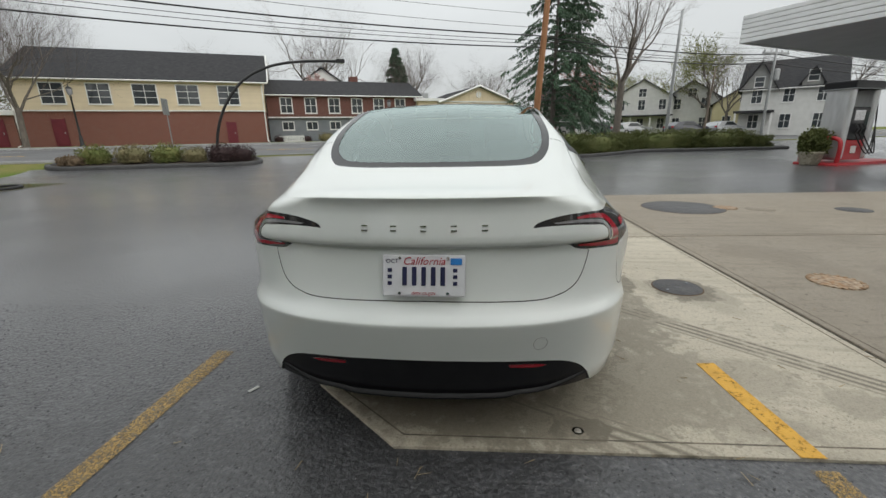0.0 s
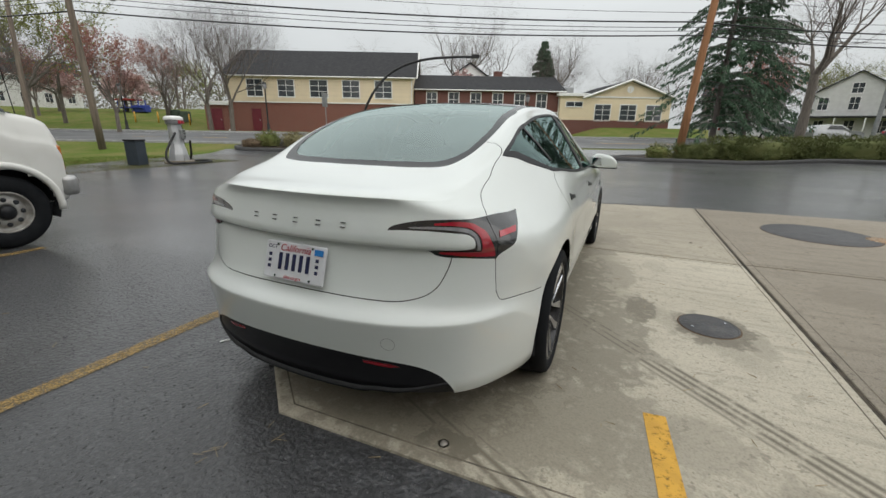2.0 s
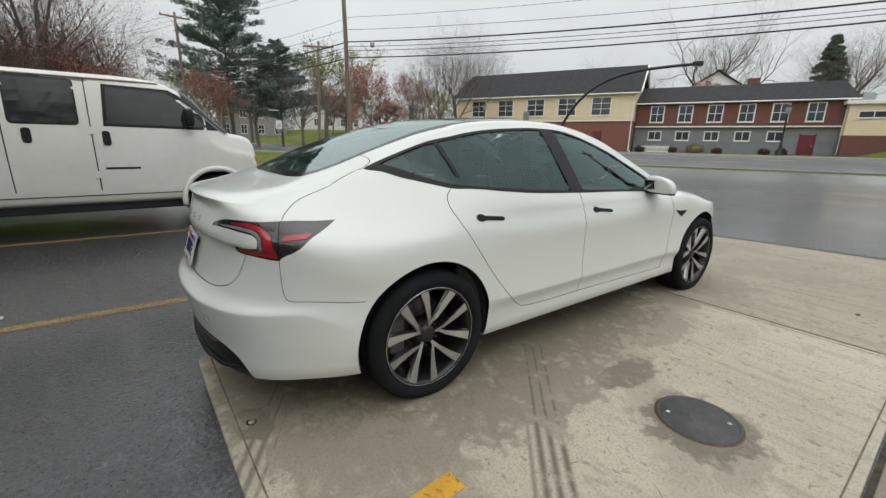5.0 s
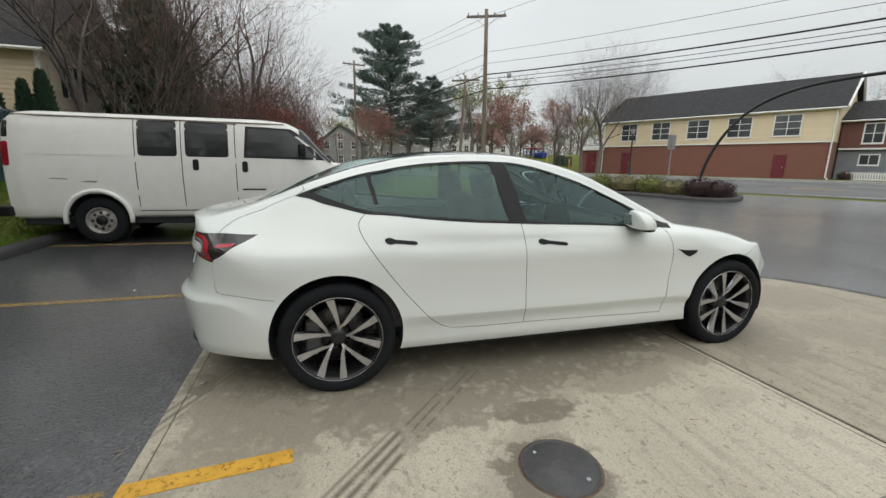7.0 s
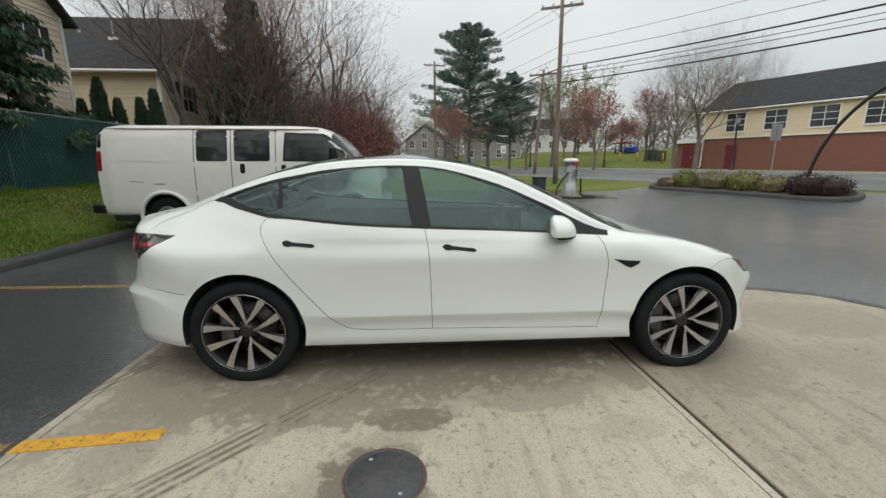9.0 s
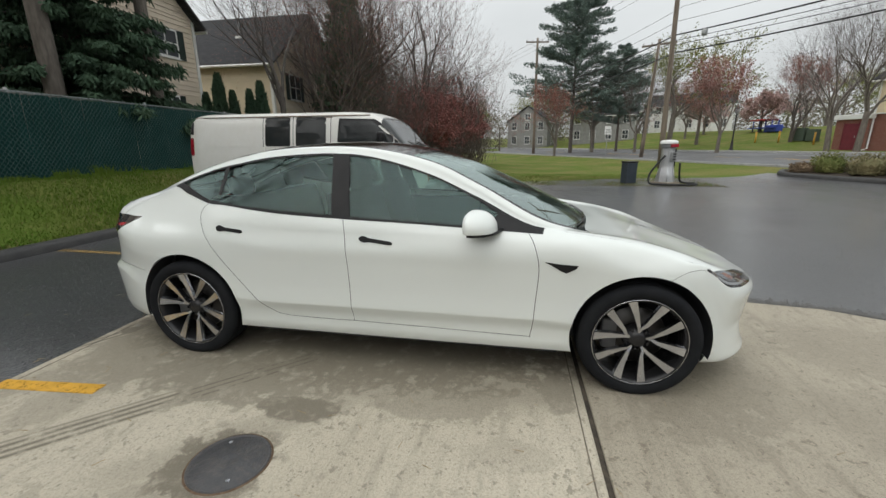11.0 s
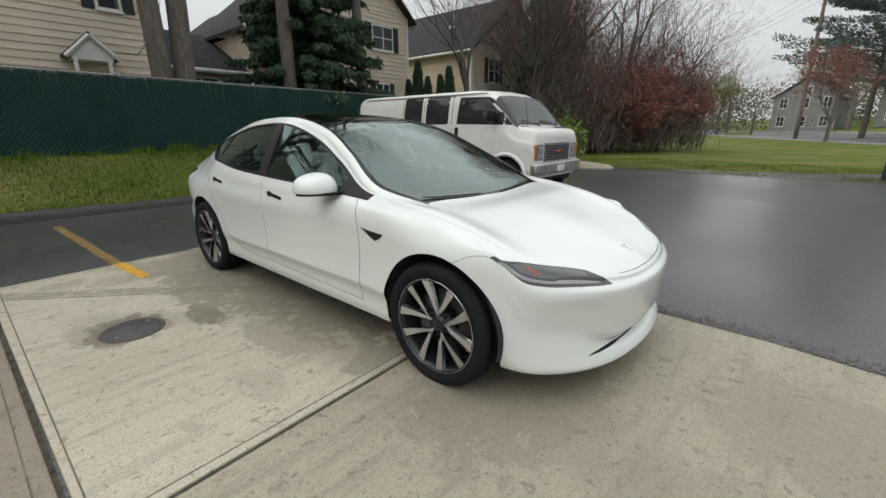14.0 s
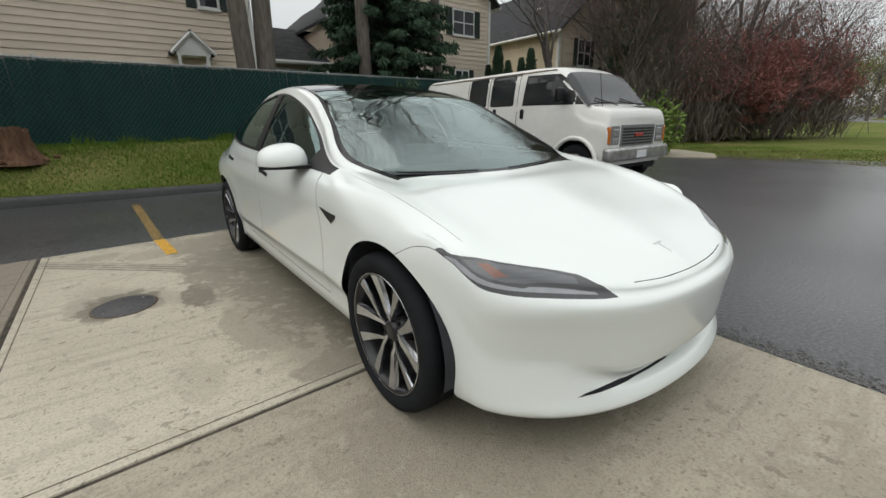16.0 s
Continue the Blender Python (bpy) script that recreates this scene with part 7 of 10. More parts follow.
class Tubes:
    """Gathers tapered bars and small leaves as plain arrays."""
    def __init__(self):
        self.v, self.f = [], []

    def bar(self, p, q, r0, r1, n=4):
        d = q - p
        a = d.orthogonal().normalized()
        b = d.normalized().cross(a)
        i0 = len(self.v)
        for c, r in ((p, r0), (q, r1)):
            for k in range(n):
                t = k * math.tau / n
                self.v.append(c + (a * math.cos(t) + b * math.sin(t)) * r)
        for k in range(n):
            self.f.append((i0 + k, i0 + (k + 1) % n, i0 + n + (k + 1) % n, i0 + n + k))

    def leaf(self, p, d, s, w, rg):
        n = Vector((rg.uniform(-1, 1), rg.uniform(-1, 1), rg.uniform(-1, 1)))
        side = d.cross(n)
        if side.length < 1e-4:
            return
        side = side.normalized() * w
        i0 = len(self.v)
        self.v += [p - side * 0.3, p + d * s * 0.5 - side, p + d * s, p + d * s * 0.5 + side]
        self.f.append((i0, i0 + 1, i0 + 2, i0 + 3))

    def make(self, name, material, parent, label="", smooth=False, kind=""):
        return raw(name, [tuple(p) for p in self.v], self.f, material, parent, smooth, label, kind)


def grow(rg, wood, twig, leaf, p, d, length, r, depth, spread, lift, leaves, leaf_size, wander=0.18, kids=3):
    segs = 3 if depth > 1 else 2
    q = p
    for i in range(segs):
        nd = (d + Vector((rg.gauss(0, wander), rg.gauss(0, wander), rg.gauss(0, wander) + lift))).normalized()
        e = q + nd * (length / segs)
        r1 = r * (1 - 0.30 / segs * (i + 1) / 1.0)
        tgt = wood if depth > 2 else twig
        th = 1.0 if depth > 2 else (0.75 if depth == 2 else 0.55)
        tgt.bar(q, e, r * th, r1 * th, 6 if depth > 3 else (4 if depth > 2 else 3))
        if depth > 0:
            for _ in range(1 if i < segs - 1 else kids - 1):
                a = rg.uniform(0, math.tau)
                o = nd.orthogonal().normalized()
                o = (Matrix.Rotation(a, 3, nd) @ o)
                cd = (nd + o * spread * rg.uniform(0.6, 1.3)).normalized()
                grow(rg, wood, twig, leaf, e, cd, length * rg.uniform(0.58, 0.82), r1 * rg.uniform(0.50, 0.68), depth - 1, spread, lift, leaves, leaf_size, wander, kids)
        if depth <= 1 and leaves:
            for _ in range(leaves):
                t = rg.random()
                ld = (nd + Vector((rg.uniform(-1, 1), rg.uniform(-1, 1), rg.uniform(-0.6, 1)))).normalized()
                leaf.leaf(q.lerp(e, t), ld, leaf_size * rg.uniform(0.6, 1.3), leaf_size * 0.35, rg)
        q, d, r = e, nd, r1
    if depth > 0:
        grow(rg, wood, twig, leaf, q, d, length * rg.uniform(0.62, 0.85), r * 0.85, depth - 1, spread, lift, leaves, leaf_size, wander, kids)


def broad_tree(seed, height, radius, depth=5, spread=0.75, lift=0.06, bark=None, leaf_mat=None, leaves=0, leaf_size=0.12, fork=0.3, kids=3, label="", stems=1, twig_mat=None, wander=0.18, lean=0.03):
    rg = random.Random(seed)
    wood, twig, leaf = Tubes(), Tubes(), Tubes()
    ob = thing("tree", label, "tree")
    for s in range(stems):
        base = Vector((rg.uniform(-1, 1) * 0.25 * (stems > 1), rg.uniform(-1, 1) * 0.25 * (stems > 1), -0.3))
        d = Vector((rg.uniform(-1, 1) * (lean + 0.15 * (stems > 1)), rg.uniform(-1, 1) * (lean + 0.15 * (stems > 1)), 1)).normalized()
        r = radius / math.sqrt(stems)
        p = base
        trunk = height * fork
        wood.bar(p, p + d * 0.5, r * 1.35, r * 1.05, 9)
        p = p + d * 0.5
        for i in range(4):
            nd = (d + Vector((rg.gauss(0, 0.03), rg.gauss(0, 0.03), 0))).normalized()
            e = p + nd * trunk / 4
            wood.bar(p, e, r * (1.05 - 0.05 * i), r * (1.0 - 0.05 * i), 9)
            p, d = e, nd
        r *= 0.8
        n = 3 if stems == 1 else 2
        for k in range(n + 1):
            a = k * math.tau / n + rg.uniform(-0.4, 0.4)
            o = Vector((math.cos(a), math.sin(a), 0)) * (spread * rg.uniform(0.6, 1.0) if k < n else 0.1)
            grow(rg, wood, twig, leaf, p - d * (trunk * 0.25 * rg.random() if k < n else 0), (d + o).normalized(), height * (1 - fork) * 0.34 * rg.uniform(0.85, 1.15), r * (0.62 if k < n else 0.8), depth - 1, spread, lift, leaves, leaf_size, wander, kids)
    wood.make("trunk", bark or M_BARK, ob, smooth=True)
    twig.make("crown", twig_mat or M_TWIG, ob, "fine bare twigs")
    if leaf.f:
        leaf.make("leaves", leaf_mat, ob, kind="stuff", label="small spring leaves and buds")
    return ob


def spruce(seed, height, width, droop=0.35, material=None, label="", open_=0.0, layers=26, bark=None, base=0.08, density=1.0, needle=1.0):
    rg = random.Random(seed)
    wood, leaf = Tubes(), Tubes()
    ob = thing("tree", label, "tree")
    n = 10
    for i in range(n):
        wood.bar(Vector((0, 0, height * i / n - 0.2)), Vector((0, 0, height * (i + 1) / n - 0.2)), 0.013 * height * (1 - i / n) + 0.02, 0.013 * height * (1 - (i + 1) / n) + 0.015, 8)
    for L in range(layers):
        u = base + (1 - base) * (L + rg.uniform(0, 0.5)) / layers
        z = u * height
        reach = width * (1 - u) ** (0.8 if not open_ else 0.55) + 0.15
        if open_:
            reach *= rg.uniform(0.55, 1.15) * (1.0 if u > 0.3 else 0.85)
        for k in range(rg.randint(5, 7) if not open_ else rg.randint(5, 7)):
            a = rg.uniform(0, math.tau)
            ln = reach * rg.uniform(0.7, 1.1)
            p = Vector((0, 0, z))
            segs = 5
            d = Vector((math.cos(a), math.sin(a), 0.15 if not open_ else 0.22))
            for s in range(segs):
                e = p + d.normalized() * ln / segs
                wood.bar(p, e, 0.035 * (1 - s / segs) + 0.006, 0.035 * (1 - (s + 1) / segs) + 0.005, 3)
                m = int((15 if not open_ else 34) * density * (0.4 + s / segs))
                for _ in range(m):
                    t = rg.random()
                    q = p.lerp(e, t)
                    sd = Vector((-d.y, d.x, 0)).normalized() * rg.choice((-1, 1))
                    if open_:
                        ld = (d * rg.uniform(0.2, 1) + sd * rg.uniform(0.2, 1) + Vector((0, 0, rg.uniform(-0.1, 0.9)))).normalized()
                        leaf.leaf(q + Vector((rg.gauss(0, 0.08), rg.gauss(0, 0.08), rg.uniform(-0.12, 0.34))), ld, rg.uniform(0.18, 0.40), 0.040, rg)
                    else:
                        ld = (d * rg.uniform(0.1, 0.7) + sd * rg.uniform(0.2, 0.8) + Vector((0, 0, -rg.uniform(0.1, 1.3)))).normalized()
                        leaf.leaf(q + Vector((rg.gauss(0, 0.06), rg.gauss(0, 0.06), rg.gauss(0, 0.05))), ld, needle * rg.uniform(0.22, 0.55) * (0.6 + 0.5 * (1 - u)), needle * 0.055, rg)
                p = e
                d = d + Vector((0, 0, -droop / segs * (1.6 if s < 3 else -0.6)))
    wood.make("trunk", bark or M_BARKDK, ob)
    leaf.make("needles", material or M_NEEDLE, ob, kind="stuff", label="dark drooping needle sprays")
    return ob


def arborvitae(seed, height, radius):
    """A slim pointed evergreen: a stem and upright flat sprays over a narrow spindle."""
    rg = random.Random(seed)
    wood, leaf = Tubes(), Tubes()
    wood.bar(Vector((0, 0, -0.2)), Vector((0, 0, height * 0.9)), 0.05, 0.012, 6)
    for _ in range(6500):
        u = rg.random() ** 1.25
        a = rg.uniform(0, math.tau)
        edge = radius * min(1.0, 0.72 + 1.6 * u) * (1 - u) ** 0.62 * (1 + 0.14 * math.sin(4 * a + 9 * u + seed))
        k = edge * math.sqrt(rg.uniform(0.25, 1.0))
        d = Vector((math.cos(a) * 0.35 + rg.gauss(0, 0.2), math.sin(a) * 0.35 + rg.gauss(0, 0.2), 1)).normalized()
        leaf.leaf(Vector((math.cos(a) * k, math.sin(a) * k, u * height)), d, rg.uniform(0.10, 0.20), 0.030, rg)
    ob = thing("tree", "narrow dark green arborvitae tree", "tree")
    wood.make("trunk", M_BARKDK, ob)
    leaf.make("needles", M_NEEDLE, ob, kind="stuff", label="upright scale-leaf sprays")
    return ob


def shrub(seed, rx, ry, rz, material, label, leaves=1400, size=0.07, name="shrub", flat_top=False, stem_mat=None):
    """A shrub: stems, and leaves through its outer part, with an uneven outline."""
    rg = random.Random(seed)
    wood, leaf = Tubes(), Tubes()
    for k in range(14):
        a = rg.uniform(0, math.tau)
        wood.bar(Vector((0, 0, -0.1)), Vector((math.cos(a) * rx * 0.6, math.sin(a) * ry * 0.6, rz * rg.uniform(0.7, 1.4))), 0.015, 0.006, 3)
    for _ in range(leaves):
        a, c = rg.uniform(0, math.tau), rg.uniform(-0.95, 1)
        s = math.sqrt(max(0, 1 - c * c)) if c > 0.2 else 0.98 - 0.10 * (0.2 - c)
        k = rg.uniform(0.72, 1.0) * (1 + 0.16 * math.sin(3 * a + seed) * s + 0.10 * math.sin(7 * a + 5 * c + seed))
        if flat_top:
            k *= 1.0
            p = Vector((math.copysign(abs(math.cos(a) * s) ** 0.6, math.cos(a)) * rx, math.copysign(abs(math.sin(a) * s) ** 0.6, math.sin(a)) * ry, rz * (0.75 + 0.8 * math.copysign(abs(c) ** 0.6, c)) * 0.62)) * k
        else:
            p = Vector((math.cos(a) * s * rx, math.sin(a) * s * ry, rz * (0.62 + 0.62 * c))) * k
        if p.z < -0.02:
            continue
        d = Vector((math.cos(a) * s, math.sin(a) * s, c + 0.2)) + Vector((rg.uniform(-1, 1), rg.uniform(-1, 1), rg.uniform(-1, 1))) * 0.8
        leaf.leaf(p, d.normalized(), size * rg.uniform(0.7, 1.5), size * 0.45, rg)
    ob = thing(name, label, "shrub")
    wood.make("stem", stem_mat or M_BARKDK, ob)
    # solid core in the leaf material, added so that nothing shows through the leaves
    bm = bmesh.new()
    bmesh.ops.create_icosphere(bm, subdivisions=3, radius=1.0)
    for v in bm.verts:
        x, y, z = v.co
        if z < 0.2:
            w = (0.98 - 0.10 * (0.2 - z)) / max(1e-3, math.hypot(x, y))
            x, y = x * min(w, 6), y * min(w, 6)
        k = 0.80 * (1 + 0.06 * math.sin(9 * x + seed) + 0.06 * math.sin(8 * y + 2 * seed) + 0.05 * math.sin(11 * z))
        if flat_top:
            v.co = (math.copysign(abs(x) ** 0.6, x) * rx * k, math.copysign(abs(y) ** 0.6, y) * ry * k, max(-0.05, rz * (0.75 + 0.8 * math.copysign(abs(z) ** 0.6, z)) * 0.62 * k))
        else:
            v.co = (x * rx * k, y * ry * k, max(-0.05, rz * (0.62 + 0.62 * z) * k))
    part("inner_core", bm, material, ob, smooth=True)
    leaf.make("foliage", material, ob, kind="stuff")
    return ob


def at(ob, x, y, s=1.0, rz=0.0, dz=0.0, sz=None):
    ob.matrix_world = pose(x, y, ground_z(x, y) + dz, 0, 0, rz) @ Matrix.Diagonal((s, s, sz or s, 1))
    return ob


def again(ob, x, y, s=1.0, rz=0.0, dz=0.0, sz=None):
    c = copy_thing(ob, Matrix())
    c.matrix_world = pose(x, y, ground_z(x, y) + dz, 0, 0, rz) @ Matrix.Diagonal((s, s, sz or s, 1))
    return c


BARE_L, BUD_L = "bare grey deciduous tree in early spring", "tall tree with dark limbs and reddish buds"
t_oak = at(broad_tree(11, 14, 0.25, 5, 1.05, 0.0, kids=3, label=BARE_L, wander=0.26), -38.5, 63.5, 1.15, 20)
t_tall = at(broad_tree(12, 14, 0.26, 5, 0.65, 0.08, kids=3, label="tall bare grey tree with upright limbs", wander=0.24), -26.5, 66, 1.5, 0)
t_street = at(broad_tree(13, 9.5, 0.15, 5, 0.62, 0.10, fork=0.20, kids=4, label="bare street tree with fine grey twigs", twig_mat=mat("brown_fine_twigs", (0.115, 0.092, 0.082), (0.082, 0.066, 0.060), 3, 0.95), wander=0.22), *xy(-19.5, 38.8), 1.4, 40)
t_red = at(broad_tree(14, 8.0, 0.14, 5, 0.50, 0.12, fork=0.18, leaf_mat=M_BUDRED, leaves=1, leaf_size=0.12, kids=3, label="young tree with reddish spring buds"), -36.5, 18.5, 1.05)
t_dark = at(broad_tree(15, 14, 0.30, 5, 0.70, 0.06, M_BARKDK, M_BUDRED, 1, 0.06, 0.18, 3, BUD_L, 2, mat("dark_twigs", (0.15, 0.118, 0.108), (0.11, 0.088, 0.082), 3, 0.95)), -20.6, -6.2, 1.0)
t_green = at(broad_tree(16, 11, 0.24, 5, 0.80, 0.05, leaf_mat=M_YOUNG, leaves=3, leaf_size=0.115, kids=3, label="spreading tree in yellow-green spring leaf"), -52, 19.5, 1.25)
t_redbush = at(broad_tree(17, 4.6, 0.08, 5, 0.75, 0.03, M_BARKDK, M_BUDDK, 4, 0.09, 0.12, 3, "low tree with dark red spring leaves", 2), -23.5, -3.4)
t_blossom = at(broad_tree(18, 5.2, 0.14, 5, 0.85, 0.02, leaf_mat=M_BLOSSOM, leaves=3, leaf_size=0.17, kids=3, label="spreading tree in pale pink blossom"), -62, 34, 1.1)
t_thicket = at(broad_tree(19, 5.5, 0.07, 5, 0.55, 0.08, M_BARK, M_OLIVE, 0, 0.1, 0.10, 3, "thicket of bare brown saplings", 4), -19.4, -5.0)
# across the road
again(t_oak, -36.0, 66.0, 0.95, 130)
again(t_tall, -23.0, 67.5, 1.35, 120)
again(t_tall, -10.0, 62.0, 1.05, 70)
again(t_street, -9.5, 53.0, 1.25, 90)
again(t_oak, -1.0, 64.0, 0.75, 200)
again(t_oak, 5.0, 68.0, 0.8, 250)
again(t_tall, 1.5, 66.0, 0.8, 10)
again(t_street, -35.5, 26.0, 1.25, 200)
again(t_street, -44, 38, 1.5, 20)
again(t_oak, -52, 44, 0.9, 90)
again(t_blossom, -22.5, 57.5, 1.5, 40, 1.0)
again(t_blossom, -70, 30, 1.2, 140)
again(t_red, -66, 26, 1.1, 60)
again(t_red, -38.5, 5.2, 0.85, 80)
again(t_red, -60, 38, 1.2, 10)
again(t_green, -75, 8, 1.1, 50)
again(t_oak, -60, 12, 0.85, 30)
again(t_oak, -56, 24, 0.8, 300)
again(t_street, -43, 13.5, 0.95, 120)
again(t_street, -47.5, 10, 1.25, 220)
again(t_oak, -85, 20, 1.1, 10)
again(t_oak, -95, 40, 1.2, 70)
again(t_oak, -80, -6, 1.0, 140)
again(t_green, -64, -5.0, 0.70, 200)
again(t_oak, -66, -1.5, 0.6, 20)
again(t_green, -90, -14, 1.0, 20)
# right of the view, by the road
again(t_tall, 9.6, 27.8, 0.92, 10)
again(t_red, 14.0, 55.0, 1.2, 0)
again(t_green, 33, 62, 1.2, 30)
again(t_oak, 28, 70, 0.9, 110)
again(t_oak, 18, 72, 1.0, 50)
again(t_oak, 42, 60, 0.9, 170)
again(t_street, 30, 52, 1.2, 60)
# woods behind the van
for _x, _y, _s, _r in ((-19.6, -8.4, 0.85, 80), (-21.5, -4.6, 0.95, 300), (-23.5, -7.0, 1.1, 30), (-26.5, -3.2, 0.72, 160)):
    again(t_dark, _x, _y, _s, _r)
for _x, _y, _s, _r in ((-21.8, -4.2, 1.0, 40), (-25.2, -2.6, 1.0, 120), (-26.6, -3.6, 0.9, 210)):
    again(t_redbush, _x, _y, _s, _r)
for _x, _y, _s, _r in ((-20.5, -5.8, 0.9, 20), (-23.5, -6.4, 0.9, 130), (-21.0, -4.2, 1.0, 200)):
    again(t_thicket, _x, _y, _s, _r)
# trunks along the fence
t_fence = at(broad_tree(21, 19, 0.21, 6, 0.85, 0.03, fork=0.34, kids=3, label="tall grey trunk behind the fence", bark=M_BARK, twig_mat=M_BARKDK), -1.30, -7.75, 1.05, 10)
again(t_fence, -1.70, -7.65, 1.1, 130)
again(t_fence, -4.95, -8.2, 0.95, 220)
again(t_fence, -7.9, -8.4, 0.82, 300, 0, 1.0)
at(broad_tree(23, 11.5, 0.125, 5, 0.70, 0.06, M_BARKDK, fork=0.26, kids=3, label="slim dark bare tree beside the tan house", twig_mat=M_BARKDK, wander=0.22), -12.4, -7.05, 1.0, 40)
again(t_fence, 4.5, -9.2, 1.0, 60)
again(t_dark, 9.5, -6.2, 0.9, 60)
# bare trees behind the walk, seen in the glass
for _x, _y, _s, _r in ((7.6, -6.0, 1.0, 20), (12.6, -5.6, 1.05, 140), (16.5, -7.0, 1.1, 250), (21.0, -4.9, 0.95, 80)):
    again(t_oak, _x, _y, _s, _r)
# conifers
sp_fence = at(spruce(31, 10.5, 2.95, 0.35, label="dark green spruce behind the fence", layers=72, density=8.5, needle=0.46), -6.5, -9.55, 1.0)
sp_big = at(spruce(32, 17, 6.4, 0.75, label="tall dark spruce with drooping branches", layers=34, density=1.9, needle=0.8), 6.6, 35.5, 1.0)
again(sp_big, 9.4, 40.0, 0.9, 100)
pine = at(spruce(33, 15, 9.5, 0.05, M_PINE, "tall open white pine with layered branches", 1.0, 22, base=0.26, density=2.4), -47.5, 7.6, 1.08)
again(pine, -47.0, 12.5, 0.72, 90)
again(sp_fence, -11.5, 60.0, 1.15, 40)
again(sp_fence, -20.0, -7.6, 0.85, 90, 0, 1.0)
again(sp_fence, -22.6, -8.4, 0.75, 200, 0, 0.9)
arb = at(arborvitae(34, 3.0, 0.36), -12.0, -9.6, 1.28)
for _x, _y, _s in ((-12.0, -10.2, 1.05), (-12.05, -9.05, 1.08), (-12.1, -8.35, 1.10), (-12.15, -7.9, 1.20)):
    again(arb, _x, _y, _s, _x * 77)
# shrubs
b_green = at(shrub(41, 0.72, 0.62, 0.66, M_SHRUB, "loose shrub in fresh green leaf", 1300), *xy(-8.5, 19.5), 0.9, 0, 0.1)
b_olive = at(shrub(42, 0.85, 0.72, 0.70, M_OLIVE, "rounded olive-green shrub in mulch"), *xy(-7.15, 19.4), 0.86, 0, 0.1)
again(b_green, *xy(-5.85, 19.3), 0.95, 80, 0.1)
again(b_olive, *xy(-4.75, 19.25), 0.72, 140, 0.1)
b_purple = at(shrub(43, 0.85, 0.75, 0.74, M_BARBERRY, "dense dark purple barberry shrub", 2200, 0.06), *xy(-3.6, 19.0), 0.84, 0, 0.1)
again(b_purple, *xy(-2.85, 19.05), 0.72, 90, 0.1)
b_dry = at(shrub(44, 0.8, 0.55, 0.38, M_DRYSHRUB, "low dry brown ornamental stems", 1400, 0.07), *xy(-9.3, 19.3), 0.75, 0, 0.1)
hedge = at(shrub(45, 1.9, 0.85, 0.92, M_HEDGE, "low clipped evergreen hedge mound", 15000, 0.05, "hedge", True), 6.6, 21.3, 1.12, 18, 0.1)
for _x, _y, _s, _r in ((9.9, 21.35, 1.1, 195), (13.0, 21.9, 1.05, 12), (15.0, 22.3, 0.7, 100), (4.0, 20.6, 0.75, 60)):
    again(hedge, _x, _y, _s, _r, 0.1)
again(b_green, 2.3, 19.6, 0.8, 30, 0.1)
vine = at(shrub(46, 1.6, 1.4, 1.25, mat("bright_vine_leaves", (0.10, 0.17, 0.025), (0.15, 0.20, 0.04), 2.5, 0.8), "bright green vine-covered mound", 4200, 0.09), -11.2, -3.3, 1.15, 0)
for _u, _v, _s in ((-1.6, 45.8, 0.7), (1.2, 45.9, 0.6), (3.2, 45.8, 1.0), (5.0, 46.0, 0.6), (8.6, 45.9, 0.6), (9.9, 45.9, 0.6)):
    again(b_purple if _s < 0.8 else b_olive, *xy(_u, _v), _s, _u * 50)

# far belts of bare woods round the place
for _i, (_x, _y, _s) in enumerate(((-105, 60, 1.1), (-120, 30, 1.2), (-110, 5, 1.1), (-118, -20, 1.2), (-100, -35, 1.2), (-85, -28, 1.1), (-70, -24, 1.0), (-55, -24, 1.0), (-95, 75, 1.2), (-75, 80, 1.1), (-55, 84, 1.2), (-48, 30, 0.7),
                                   (45, 85, 1.1), (58, 72, 1.1), (30, 90, 1.2), (15, 92, 1.2), (0, 90, 1.1), (-16, 88, 1.1), (70, 55, 1.1), (-40, -20, 0.9), (-34, -14, 0.9), (-66, 44, 0.8), (-76, 52, 0.9))):
    again((t_oak, t_tall, t_green, t_dark)[_i % 4] if _i % 3 else t_oak, _x, _y, _s, _i * 47)


